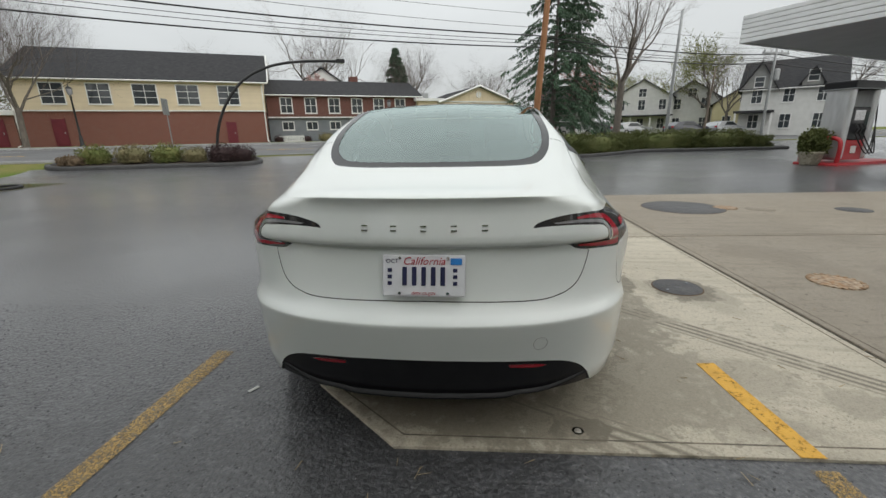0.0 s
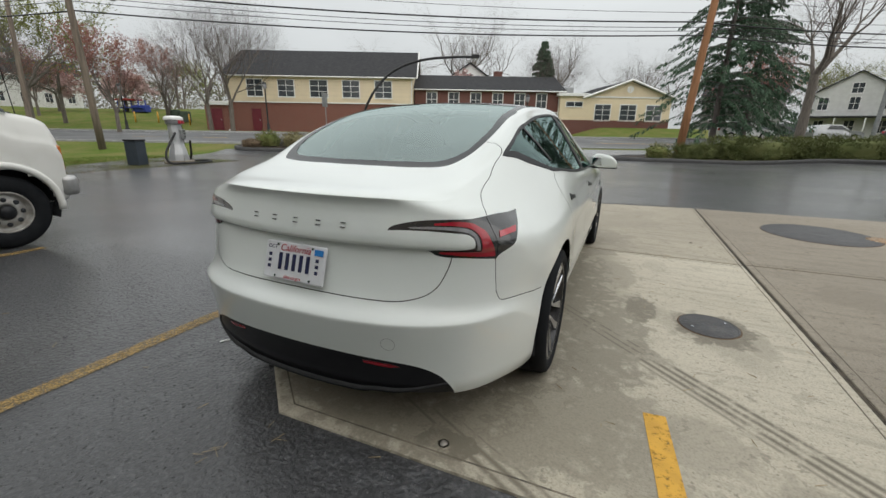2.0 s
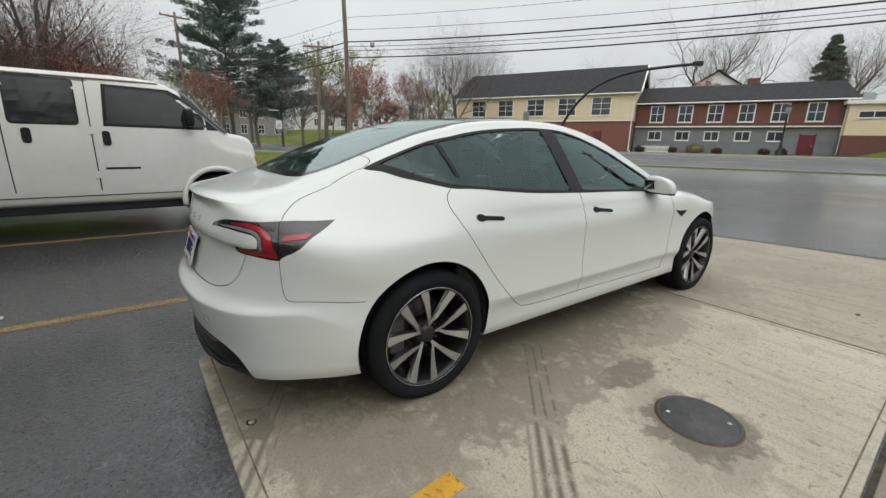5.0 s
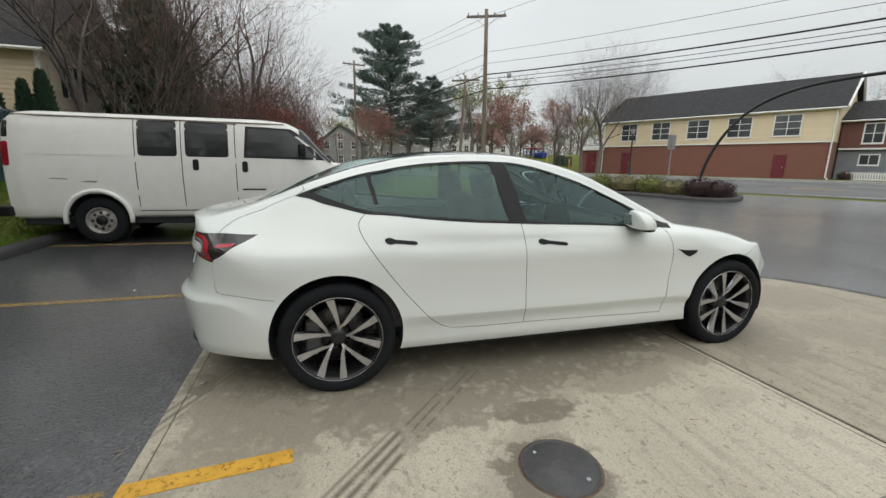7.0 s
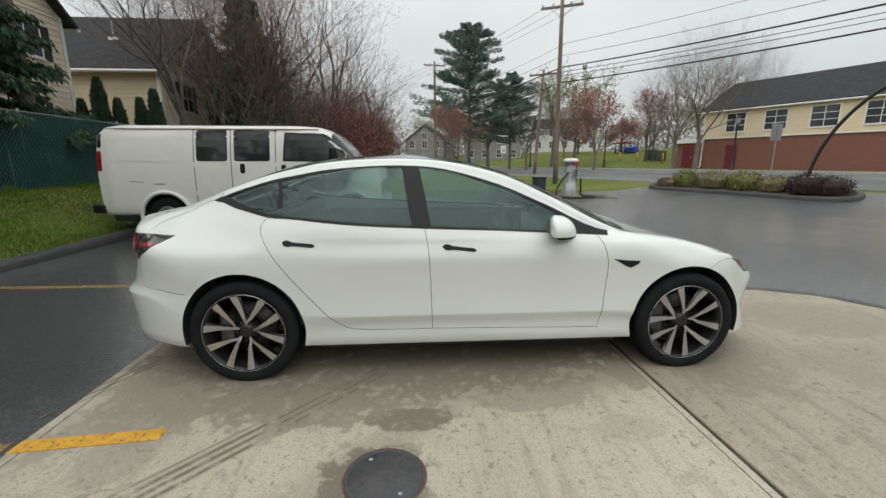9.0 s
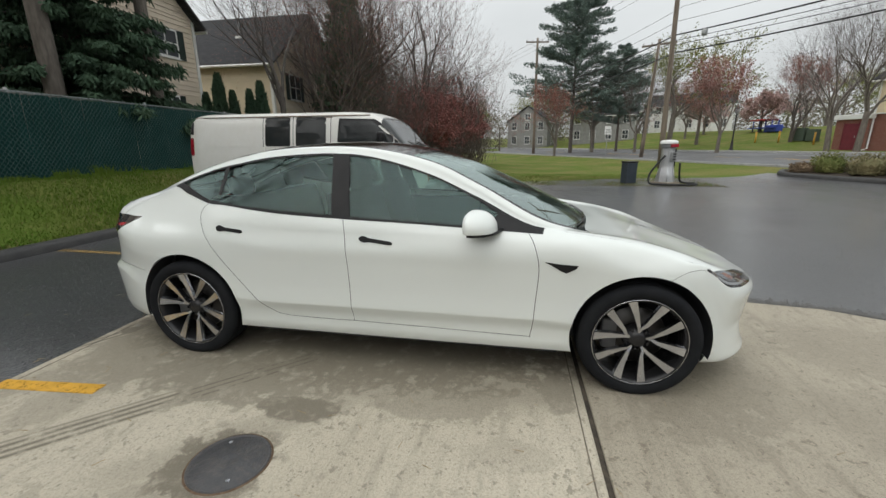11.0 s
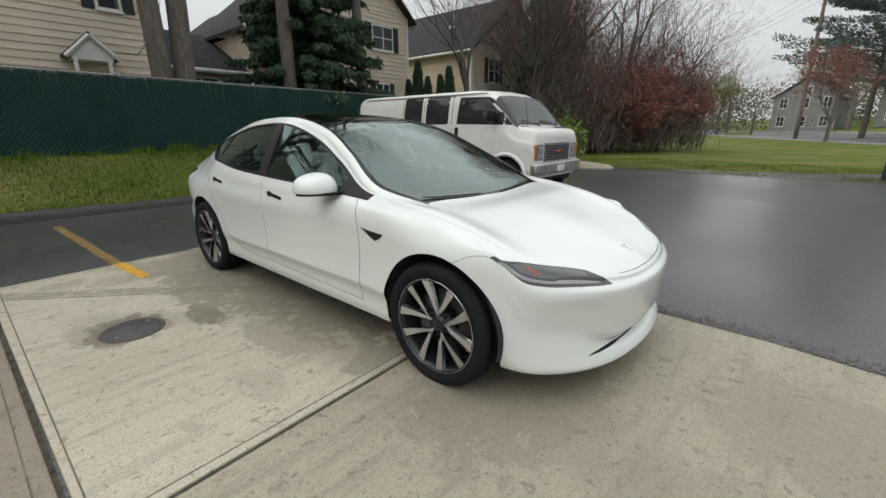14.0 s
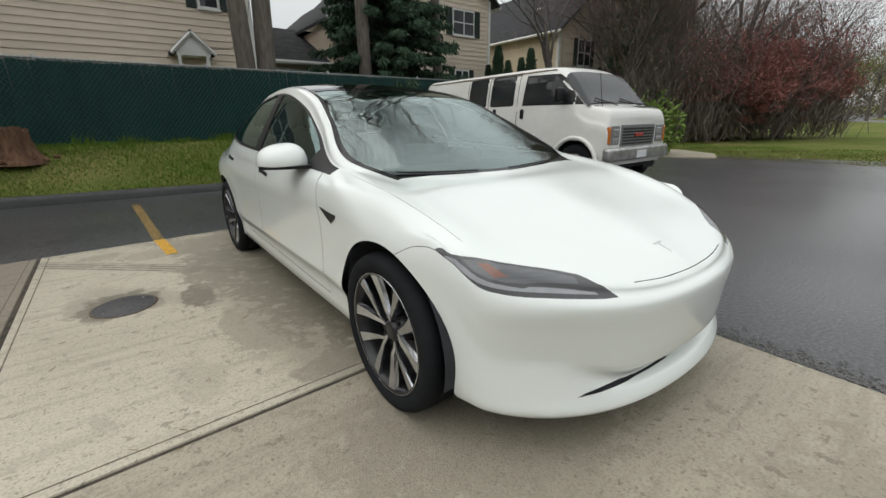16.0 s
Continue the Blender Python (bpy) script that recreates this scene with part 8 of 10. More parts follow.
# brush and saplings that fill the woods behind the van
def brush(name, seed, spots, twigs, leaves, twig_m, leaf_m, leaf_size, label, low=0.0):
    """Countless thin stems and small leaves over the given (x, y, spread, height) spots."""
    rg = random.Random(seed)
    t, f = Tubes(), Tubes()
    tot = sum(s[2] * s[3] for s in spots)
    for x, y, sp, h in spots:
        share = sp * h / tot
        gz = ground_z(x, y)
        for _ in range(int(twigs * share)):
            px, py = x + rg.gauss(0, sp), y + rg.gauss(0, sp * 0.55)
            z0 = h * rg.random() ** 1.3
            ln = rg.uniform(0.7, 2.2)
            d = Vector((rg.gauss(0, 0.45), rg.gauss(0, 0.45), 1)).normalized()
            p = Vector((px, py, gz + z0))
            m = p + d * ln * 0.5
            e = m + (d + Vector((rg.gauss(0, 0.3), rg.gauss(0, 0.3), rg.gauss(0, 0.2)))).normalized() * ln * 0.5
            r = rg.uniform(0.006, 0.018) * (1.5 - z0 / h)
            t.bar(p, m, r, r * 0.75, 3)
            t.bar(m, e, r * 0.75, r * 0.35, 3)
            if rg.random() < 0.5:
                e2 = m + (d + Vector((rg.gauss(0, 0.7), rg.gauss(0, 0.7), 0.2))).normalized() * ln * 0.5
                t.bar(m, e2, r * 0.6, r * 0.3, 3)
        for _ in range(int(leaves * share)):
            p = Vector((x + rg.gauss(0, sp), y + rg.gauss(0, sp * 0.55), gz + h * (low + (1 - low) * rg.random() ** 1.1)))
            d = Vector((rg.uniform(-1, 1), rg.uniform(-1, 1), rg.uniform(-0.5, 1))).normalized()
            f.leaf(p, d, leaf_size * rg.uniform(0.6, 1.4), leaf_size * 0.4, rg)
    ob = thing(name, label, "brush", kind="stuff")
    t.make("stem", twig_m, ob, kind="stuff")
    f.make("leaves", leaf_m, ob, kind="stuff")
    return ob


M_BRUSHTW = mat("brown_brush_stems", (0.20, 0.165, 0.145), (0.13, 0.108, 0.095), 3, 0.95)
M_BRUSHLF = mat("dull_undergrowth", (0.15, 0.125, 0.07), (0.10, 0.088, 0.055), 2, 0.95)
brush("thicket", 61, [(-19.0, -6.2, 1.1, 4.5), (-20.2, -7.0, 1.5, 7.5), (-21.0, -7.0, 1.8, 7.5), (-23.5, -6.4, 1.8, 6.5), (-25.6, -5.2, 1.6, 5.0)],
      6000, 3500, M_BRUSHTW, M_BRUSHLF, 0.13, "dense brown thicket of bare stems")
brush("thicket", 62, [(-20.5, -4.4, 1.2, 4.6), (-22.6, -3.6, 1.3, 5.4), (-24.6, -2.6, 1.3, 5.6), (-26.8, -1.4, 1.2, 5.0)], 3000, 11000, M_BRUSHTW, M_BUDDK, 0.085, "thicket with dark red spring leaves", 0.38)

# distance haze is mixed into these pale twig and leaf colours
M_FARTW = mat("haze_tinted_twigs", (0.20, 0.17, 0.155), (0.16, 0.135, 0.125), 1, 0.95)
M_FARLF = mat("haze_tinted_foliage", (0.17, 0.145, 0.11), (0.13, 0.145, 0.075), 0.15, 0.95)
# belt out of view, added so that the side windows reflect something dark
brush("woods", 64, [(26, -22, 4, 9), (31, -14, 4, 10), (33, -5, 4, 10), (36, 4, 4, 9)], 5000, 9000, M_BARKDK, M_NEEDLE, 0.40, "unseen dark woods added for the side glass to reflect")
brush("far_woods", 63, [(-100, 62, 9, 7.0), (-104, 44, 9, 6.5), (-106, 26, 9, 6.5), (-104, 8, 9, 7), (-98, -10, 9, 7.5), (-86, -24, 9, 8), (-70, -30, 9, 8), (-88, 76, 9, 7), (-70, 86, 9, 8)], 6000, 34000, M_FARTW, M_FARLF, 0.42, "bare woods beyond the lawn, haze put into their colour")

# grass blades, weeds and litter
def blades(name, seed, count, place, h0, h1, material, label, lean=0.45, wide=0.006):
    rg = random.Random(seed)
    v, f = [], []
    for _ in range(count):
        x, y = place(rg)
        z = ground_z(x, y) - 0.012
        h, a = rg.uniform(h0, h1) * (0.5 + 0.9 * (0.5 + 0.5 * math.sin(1.9 * x + 0.7) * math.sin(2.3 * y + 1.1))), rg.uniform(0, math.tau)
        dx, dy = math.cos(a) * wide, math.sin(a) * wide
        lx, ly = rg.gauss(0, lean) * h, rg.gauss(0, lean) * h
        b = len(v)
        v += [(x - dx, y - dy, z), (x + dx, y + dy, z), (x + lx * 0.4 + dx * 0.7, y + ly * 0.4 + dy * 0.7, z + h * 0.6), (x + lx * 0.4 - dx * 0.7, y + ly * 0.4 - dy * 0.7, z + h * 0.6), (x + lx, y + ly, z + h)]
        f += [(b, b + 1, b + 2, b + 3), (b + 3, b + 2, b + 4)]
    return tagged(raw(name, v, f, material, kind="stuff"), label, "grass", kind="stuff")


M_BLADE = mat("green_grass_blades", (0.070, 0.135, 0.012), (0.105, 0.155, 0.022), 1.6, 0.75, spec=0.2)
M_BLADEDRY = mat("straw_grass_blades", (0.20, 0.165, 0.07), (0.12, 0.125, 0.04), 2.0, 0.8, spec=0.2)
blades("grass", 71, 42000, lambda g: (g.uniform(-8.0, 6.5), -4.50 - 2.5 * g.random()), 0.03, 0.07, M_BLADE, "thick green spring grass on the bank")
blades("grass", 72, 2500, lambda g: (g.uniform(-8.0, 6.5), -4.48 - 2.5 * g.random() ** 2), 0.03, 0.06, M_BLADEDRY, "dry straw-coloured blades in the grass")
blades("weeds", 73, 1300, lambda g: (-2.0 + round(g.gauss(0, 2.2) * 1.2) / 1.2 + g.gauss(0, 0.14), -6.98 + abs(g.gauss(0, 0.12))), 0.07, 0.20, M_BLADE, "tall weeds along the foot of the fence", 0.3, 0.010)
blades("grass", 74, 18000, lambda g: (g.uniform(-18.0, -12.1), g.uniform(-4.5, 9.0)), 0.015, 0.04, M_BLADE, "thin worn grass beyond the car park", 0.5, 0.008)
blades("grass", 75, 17000, lambda g: (-11.95 - 4.5 * g.random() ** 1.5, g.uniform(-4.5, 9.0)), 0.015, 0.045, M_BLADEDRY, "straw-coloured worn grass edge", 0.5, 0.008)
rg_l = random.Random(81)
M_STRAW = mat("pine_straw", (0.36, 0.28, 0.17), (0.24, 0.18, 0.10), 8, 0.9)
tw = Tubes()
for _k in range(150):
    _x, _y = (rg_l.uniform(-4.0, 2.3), rg_l.uniform(-4.0, -0.9)) if _k < 90 else (rg_l.uniform(1.0, 2.6), rg_l.uniform(-0.9, 5.4))
    _a, _l = rg_l.uniform(0, math.tau), rg_l.uniform(0.015, 0.06)
    _z = (0.004 if _y < -0.93 else 0.017)
    tw.bar(Vector((_x, _y, _z)), Vector((_x + _l * math.cos(_a), _y + _l * math.sin(_a), _z + 0.004)), 0.0022, 0.0012, 3)
tagged(tw.make("litter", M_STRAW, None, kind="stuff"), "scattered pine straw and twig bits", "litter", kind="stuff")
for _x, _y, _n, _s in ((-0.22, -1.22, 5, 0.08), (0.02, -1.62, 4, 0.07), (-0.05, -1.05, 4, 0.06)):
    tw = Tubes()
    for _k in range(_n):
        _a = 0.6 + rg_l.gauss(0, 0.8)
        _px, _py = _x + rg_l.gauss(0, 0.03), _y + rg_l.gauss(0, 0.03)
        _l = _s * rg_l.uniform(0.5, 1.0)
        tw.bar(Vector((_px, _py, 0.004)), Vector((_px + _l * math.cos(_a), _py + _l * math.sin(_a), 0.010)), 0.0018, 0.001, 3)
    tagged(tw.make("pine_sprig", M_STRAW, None, kind="stuff"), "small dry sprig of fallen pine needles", "litter", "fallen sprigs", "stuff")
M_SCRAP = mat("white_paper_scrap", (0.6, 0.6, 0.58), (0.5, 0.5, 0.48), 20, 0.8)
for _x, _y, _r, _l in ((-0.93, -0.58, 60, 0.028), (-1.6, -2.0, 10, 0.024)):
    tagged(mesh_ob("paper_scrap", bx(-_l, _l, -0.009, 0.009, 0.0, 0.004, 0.0015, pose(_x, _y, 0.002, 4, 3, _r)), M_SCRAP), "torn white paper scrap on asphalt", "litter", "paper scraps")
for _x, _y, _s in ((-1.3, 3.1, 0.05), (1.95, 3.35, 0.035), (2.2, 4.4, 0.03), (0.75, 4.35, 0.02), (2.7, 3.6, 0.02)):
    rr = random.Random(int(_x * 97 + 500))
    bm = bmesh.new()
    bmesh.ops.create_icosphere(bm, subdivisions=2, radius=_s * 0.45)
    for v in bm.verts:
        v.co *= rr.uniform(0.8, 1.15)
        v.co.z *= 0.5
    bmesh.ops.translate(bm, verts=bm.verts, vec=(_x, _y, 0.014 + _s * 0.15))
    tagged(mesh_ob("pebble", bm, M_CONC2, smooth=False), "small loose stone on the slab", "stone", "loose stones")

# broken gravelly edge between slab and asphalt
rr = random.Random(95)
edge = smooth_line([(-0.815, 1.8), (-0.812, 3.2), (-0.795, 4.2), (-0.715, 4.82), (-0.45, 5.33), (0.0, 5.60), (0.42, 5.72), (2.275, 6.04), (2.9, 6.06)], 12)
v, f = [], []
for _k in range(5200):
    i = rr.choices(range(len(edge) - 1), [math.dist(edge[q], edge[q + 1]) for q in range(len(edge) - 1)])[0]
    a, b = Vector(edge[i]), Vector(edge[i + 1])
    p = a.lerp(b, rr.random())
    d = (b - a).normalized()
    o = abs(rr.gauss(0, 0.065))
    x, y, s = p.x - d.y * o, p.y + d.x * o, rr.uniform(0.004, 0.011)
    z = 0.0045 - 0.02 * min(o, 0.1)
    j = len(v)
    v += [(x + s, y, z), (x, y + s * rr.uniform(0.7, 1.2), z), (x - s, y, z), (x, y - s, z), (x + s * 0.2, y, z + s * rr.uniform(0.6, 1.1))]
    f += [(j, j + 1, j + 4), (j + 1, j + 2, j + 4), (j + 2, j + 3, j + 4), (j + 3, j, j + 4)]
M_GRIT = mat("grey_grit", (0.21, 0.205, 0.195), (0.11, 0.11, 0.108), 60, 0.8, contrast=(0.3, 0.7))
tagged(raw("gravel", v, f, M_GRIT, kind="stuff"), "broken gravelly edge of the asphalt beside the slab", "gravel", kind="stuff")

# loose aggregate standing proud of the wet asphalt; pale grains also paint its glints
M_WETGRIT = mat("wet_dark_aggregate", (0.035, 0.035, 0.037), (0.075, 0.075, 0.078), 40, 0.16, contrast=(0.3, 0.7))
M_PALEGRIT = mat("pale_grit_and_glints", (0.30, 0.30, 0.29), (0.20, 0.20, 0.195), 60, 0.5, contrast=(0.3, 0.7))
for _cnt, _mt, _s0, _s1, _lb in ((52000, M_WETGRIT, 0.003, 0.0085, "dark wet stones in the asphalt"), (9000, M_PALEGRIT, 0.0015, 0.0042, "pale grit and painted glints over the asphalt")):
    v, f = [], []
    for _k in range(_cnt):
        x, y = (rr.uniform(-4.5, 3.4), rr.uniform(-4.1, 0.4)) if rr.random() < 0.72 else (rr.uniform(-3.5, 4.5), rr.uniform(5.4, 10.0))
        s, z, t = rr.uniform(_s0, _s1), ground_z(x, y) - 0.0005, rr.uniform(0, 1.57)
        cx, sy = s * math.cos(t), s * math.sin(t)
        q = rr.uniform(0.6, 1.0)
        j = len(v)
        v += [(x + cx, y + sy, z), (x - sy * q, y + cx * q, z), (x - cx, y - sy, z), (x + sy * q, y - cx * q, z), (x + rr.uniform(-0.3, 0.3) * s, y + rr.uniform(-0.3, 0.3) * s, z + s * rr.uniform(0.35, 0.65))]
        f += [(j, j + 1, j + 4), (j + 1, j + 2, j + 4), (j + 2, j + 3, j + 4), (j + 3, j, j + 4)]
    tagged(raw("aggregate", v, f, _mt, kind="stuff"), _lb, "gravel", kind="stuff")

# rotten stump by the fence
M_ROT = mat("rotten_red_wood", (0.075, 0.034, 0.02), (0.15, 0.082, 0.045), 7, 0.95, bump=1.0, bscale=30, fine=(0.05, 0.025, 0.015), fscale=22, famt=0.8, stretch=(1, 1, 0.35))
bm = bmesh.new()
rr = random.Random(91)
N, rings = 56, []
prof = [(0.62, -0.10), (0.50, 0.02), (0.43, 0.15), (0.40, 0.30), (0.39, 0.44), (0.37, 0.50)]
lob = [1 + 0.10 * math.sin(3 * k * math.tau / N + 1) + 0.07 * math.sin(7 * k * math.tau / N) + rr.uniform(-0.05, 0.05) for k in range(N)]
for r, z in prof:
    rings.append([bm.verts.new((r * lob[k] * math.cos(k * math.tau / N), r * lob[k] * math.sin(k * math.tau / N), z + (0.10 * (lob[k] - 1) + rr.uniform(-0.04, 0.06) if z > 0.4 else 0))) for k in range(N)])
top = [bm.verts.new((0.26 * lob[k] * math.cos(k * math.tau / N), 0.26 * lob[k] * math.sin(k * math.tau / N), 0.32 + rr.uniform(-0.15, 0.10))) for k in range(N)]
rings.append(top)
for a, b in zip(rings, rings[1:]):
    for k in range(N):
        bm.faces.new((a[k], a[(k + 1) % N], b[(k + 1) % N], b[k]))
bm.faces.new(top)
bmesh.ops.recalc_face_normals(bm, faces=bm.faces)
st = thing("tree_stump", "crumbling red-brown rotten tree stump in the grass", "stump", pose(3.25, -6.2, ground_z(3.25, -6.2) - 0.03))
part("bark", bm, M_ROT, st)
for k in range(26):
    a, r = rr.uniform(0, math.tau), rr.uniform(0.35, 0.75)
    part("rotten_chip", bx(-0.05, 0.05, -0.025, 0.025, -0.02, 0.03, 0.008, pose(r * math.cos(a), r * math.sin(a), 0.02 - 0.10 * math.sin(a) * r, rr.uniform(-40, 40), rr.uniform(-40, 40), rr.uniform(0, 180))), M_ROT, st)
# old slab where the car park meets the lawn
bm = bmesh.new()
sheet(bm, [(-10.9, -2.9), (-11.75, -0.5), (-13.2, -1.1), (-14.4, -2.8), (-12.4, -3.6)], -0.05, 0.03)
bmesh.ops.recalc_face_normals(bm, faces=bm.faces)
tagged(mesh_ob("lawn_slab", bm, M_CONC3, smooth=False), "cracked old concrete pad at the lawn edge", "pavement", kind="structure")


# ---- the road's far side: buildings ----
def brick_mat(name, c1, c2, mortar, scale=4.2):
    m = mat(name, c1, c2, 2.0, 0.85, bump=0.2)
    n, l = m.node_tree.nodes, m.node_tree.links
    b = n["Principled BSDF"]
    t = n.new("ShaderNodeTexBrick")
    t.inputs["Scale"].default_value = scale
    t.inputs["Color1"].default_value, t.inputs["Color2"].default_value, t.inputs["Mortar"].default_value = (*c1, 1), (*c2, 1), (*mortar, 1)
    t.inputs["Mortar Size"].default_value = 0.012
    tc, mp = n.new("ShaderNodeTexCoord"), n.new("ShaderNodeMapping")
    mp.inputs["Rotation"].default_value = (radians(90), 0, 0)
    l.new(tc.outputs["Object"], mp.inputs[0])
    l.new(mp.outputs[0], t.inputs["Vector"])
    l.new(t.outputs[0], b.inputs["Base Color"])
    return m


M_BRICK = brick_mat("red_brick", (0.21, 0.085, 0.062), (0.17, 0.066, 0.05), (0.21, 0.15, 0.125))
M_BRICK2 = brick_mat("dark_red_brick", (0.155, 0.065, 0.05), (0.125, 0.05, 0.042), (0.15, 0.11, 0.095))
M_GREYWALL = mat("blue_grey_render", (0.20, 0.215, 0.23), (0.17, 0.185, 0.20), 1.5, 0.8)
M_REDDOOR = mat("dark_red_door_paint", (0.14, 0.018, 0.028), (0.12, 0.015, 0.024), 3, 0.5)


def roadside(name, label, u, v, cat="building"):
    """A building whose front lies at v, in the road's axes: x along, y towards the road."""
    x, y = xy(u, v)
    return thing(name, label, cat, pose(x, y, 0, 0, 0, 24.8 + 180))


def front(parent, material):
    """A plain face at the front of a roadside building, to hang its openings on."""
    return part("wall", bx(0, 0.02, -0.03, -0.01, 1.5, 1.52), material, parent)


def red_door(parent, x0, x1, z0, z1):
    d = part("door", bx(x0, x1, 0.0, 0.05, z0, z1, 0.006), M_REDDOOR, parent, "dark red steel door")
    part("door_frame", bx(x0 - 0.08, x0, 0.0, 0.07, z0, z1 + 0.08), M_REDDOOR, d)
    part("door_frame", bx(x1, x1 + 0.08, 0.0, 0.07, z0, z1 + 0.08), M_REDDOOR, d)
    part("door_handle", bx(x0 + 0.08, x0 + 0.13, 0.05, 0.09, (z0 + z1) / 2 - 0.08, (z0 + z1) / 2 + 0.08), M_GALV, d)
    return d


# cream hall over brick: local x runs from its right-hand end to the left
hall = roadside("community_hall", "cream-sided hall over a red brick ground floor", -2.6, 44.7)
part("brick_storey", bx(0, 19.8, -11, 0, 0.0, 3.75), M_BRICK, hall)
part("upper_storey", bx(0.0, 19.8, -11, 0.10, 3.75, 6.55), M_CREAM, hall)
hw = part("wall", bx(0, 19.8, 0.10, 0.13, 3.70, 3.80), M_WHITE, hall)
siding(hw, 0.0, 19.8, 3.8, 6.5, 0.15, M_CREAM)
for o in hw.children:
    o.matrix_basis = pose(0, 0.10, 0)
hf = front(hall, M_CREAM)
hf.matrix_basis = pose(0, 0.12, 0)
for x0, x1 in ((2.25, 4.0), (5.7, 7.45), (9.1, 10.9), (12.65, 14.3), (16.0, 17.6)):
    w = sash_window(hf, x0, x1, 4.35, 6.0, 2, 3, None, 0.09)
hd = front(hall, M_BRICK)
red_door(hd, 2.9, 3.65, 0.6, 2.72)
red_door(hd, 16.5, 17.35, 0.75, 3.05)
prism_roof(hall, 0, 19.8, -11, 0.10, 6.55, 9.6, "x", 0.45, 0.15)
raw("gable_end", [(-0.02, 0.1, 6.5), (-0.02, -11, 6.5), (-0.02, -5.45, 9.55)], [(0, 1, 2)], M_CREAM, hall)
for s in (0.35, -11.25):
    part("bargeboard", rod([(-0.45, -5.45, 9.72), (-0.45, s, 6.38)], 0.12, 4), M_WHITE, hall)
part("soffit_board", bx(-0.4, 20.2, 0.10, 0.50, 6.28, 6.42), M_WHITE, hall)
part("downpipe", rod([(0.10, 0.16, 6.3), (0.10, 0.16, 0.9), (-0.1, 0.5, 0.75)], 0.06, 6), M_WHITE, hall)
part("downpipe", rod([(19.7, 0.16, 6.3), (19.7, 0.16, 0.9), (19.9, 0.5, 0.75)], 0.06, 6), M_WHITE, hall)
hs = part("side_wall", bx(0, 0.02, 0, 0.02, 1, 1.02), M_CREAM, hall)
hs.matrix_basis = pose(-0.0, 0, 0, 0, 0, 90)
sash_window(hs, -4.2, -3.1, 4.3, 5.9, 2, 3)
annex = roadside("brick_annex", "low red brick annex with a white flat roof", -22.4, 44.4)
part("wall", bx(0, 2.5, -5, 0, 0.3, 3.35), M_BRICK, annex)
part("flat_roof", bx(-0.15, 2.75, -5.2, 0.25, 3.35, 3.75, 0.03), M_WHITE, annex)
red_door(front(annex, M_BRICK), 0.75, 1.75, 0.75, 3.0)

# long brick and grey block
blk = roadside("brick_block", "two-storey block, brown brick over blue-grey ground floor", 14.1, 47.0)
part("ground_floor", bx(0, 16.6, -10, 0, 0.3, 3.25), M_GREYWALL, blk)
part("upper_storey", bx(0, 16.6, -10, 0.30, 3.25, 5.55), M_BRICK2, blk)
part("band", bx(0, 16.6, 0.0, 0.34, 3.16, 3.28), M_WHITE, blk)
bf = front(blk, M_BRICK2)
bf.matrix_basis = pose(0, 0.31, 0)
bg = front(blk, M_GREYWALL)
for k in range(6):
    x0 = 15.2 - 2.48 * k
    sash_window(bf, x0 - 1.07, x0, 3.70, 5.15, 2, 2, None, 0.10)
    if k < 5:
        sash_window(bg, x0 - 1.07, x0, 1.98, 2.72, 2, 1, None, 0.09)
red_door(bg, 1.9, 2.9, 0.6, 2.5)
prism_roof(blk, 0, 16.6, -10, 0.3, 5.55, 7.4, "x", 0.4, 0.15)
part("downpipe", rod([(0.3, 0.42, 5.5), (0.3, 0.42, 0.8)], 0.06, 6), M_WHITE, blk)
part("chimney", bx(6.0, 7.0, -6.5, -5.5, 6.5, 8.2, 0.02), M_BRICK2, blk)

# low cream hall with the gable to the road
gab = roadside("gabled_hall", "low cream hall with a gable and brick base", 26.3, 46.0)
part("brick_base", bx(0, 12.5, -11, 0.06, 0.3, 2.45), M_BRICK2, gab)
part("wall", bx(0.0, 12.5, -11, 0, 2.45, 4.95), M_CREAM, gab)
gf = front(gab, M_CREAM)
for x0, x1 in ((1.0, 2.7), (3.9, 5.65), (6.8, 8.5)):
    sash_window(gf, x0, x1, 2.50, 4.1, 2, 3, None, 0.10)
raw("gable_end", [(0.0, 0.01, 4.95), (9.6, 0.01, 4.95), (4.8, 0.01, 6.6)], [(0, 1, 2)], M_CREAM, gab)
for k in range(1, 16):
    x = 0.6 * k
    zt = 4.95 + 1.6 * (1 - abs(x - 4.8) / 4.8)
    part("batten", bx(x - 0.03, x + 0.03, 0.0, 0.05, 4.95, zt), M_CREAM, gab)
part("band", bx(0, 9.6, 0.0, 0.07, 4.85, 5.0), M_WHITE, gab)
prism_roof(gab, 0, 9.6, -11, 0, 4.9, 6.65, "y", 0.4, 0.14)
for s in (1, -1):
    part("bargeboard", rod([(4.8, 0.42, 6.72), (4.8 + s * 5.25, 0.42, 4.78)], 0.11, 4), M_WHITE, gab)
b = lathe([(0.36, 0.0), (0.36, 0.06), (0.28, 0.06), (0.27, 0.03), (0.0, 0.03)], 24, "y")
bmesh.ops.transform(b, matrix=pose(4.8, 0.01, 5.75), verts=b.verts)
part("round_vent", b, M_WHITE, gab)
part("flat_roof", bx(9.3, 12.8, -11, 0.3, 4.95, 5.25, 0.03), M_WHITE, gab)
sash_window(gf, 10.0, 11.8, 3.9, 4.35, 2, 1)
for k in range(2):
    part("roof_unit", bx(10.2 + k * 1.1, 11.1 + k * 1.1, -4, -3, 5.25, 6.1, 0.05), M_GALV, gab)
bh = roadside("house_behind", "white house with a grey roof behind the block", 8.5, 66.0, "house")
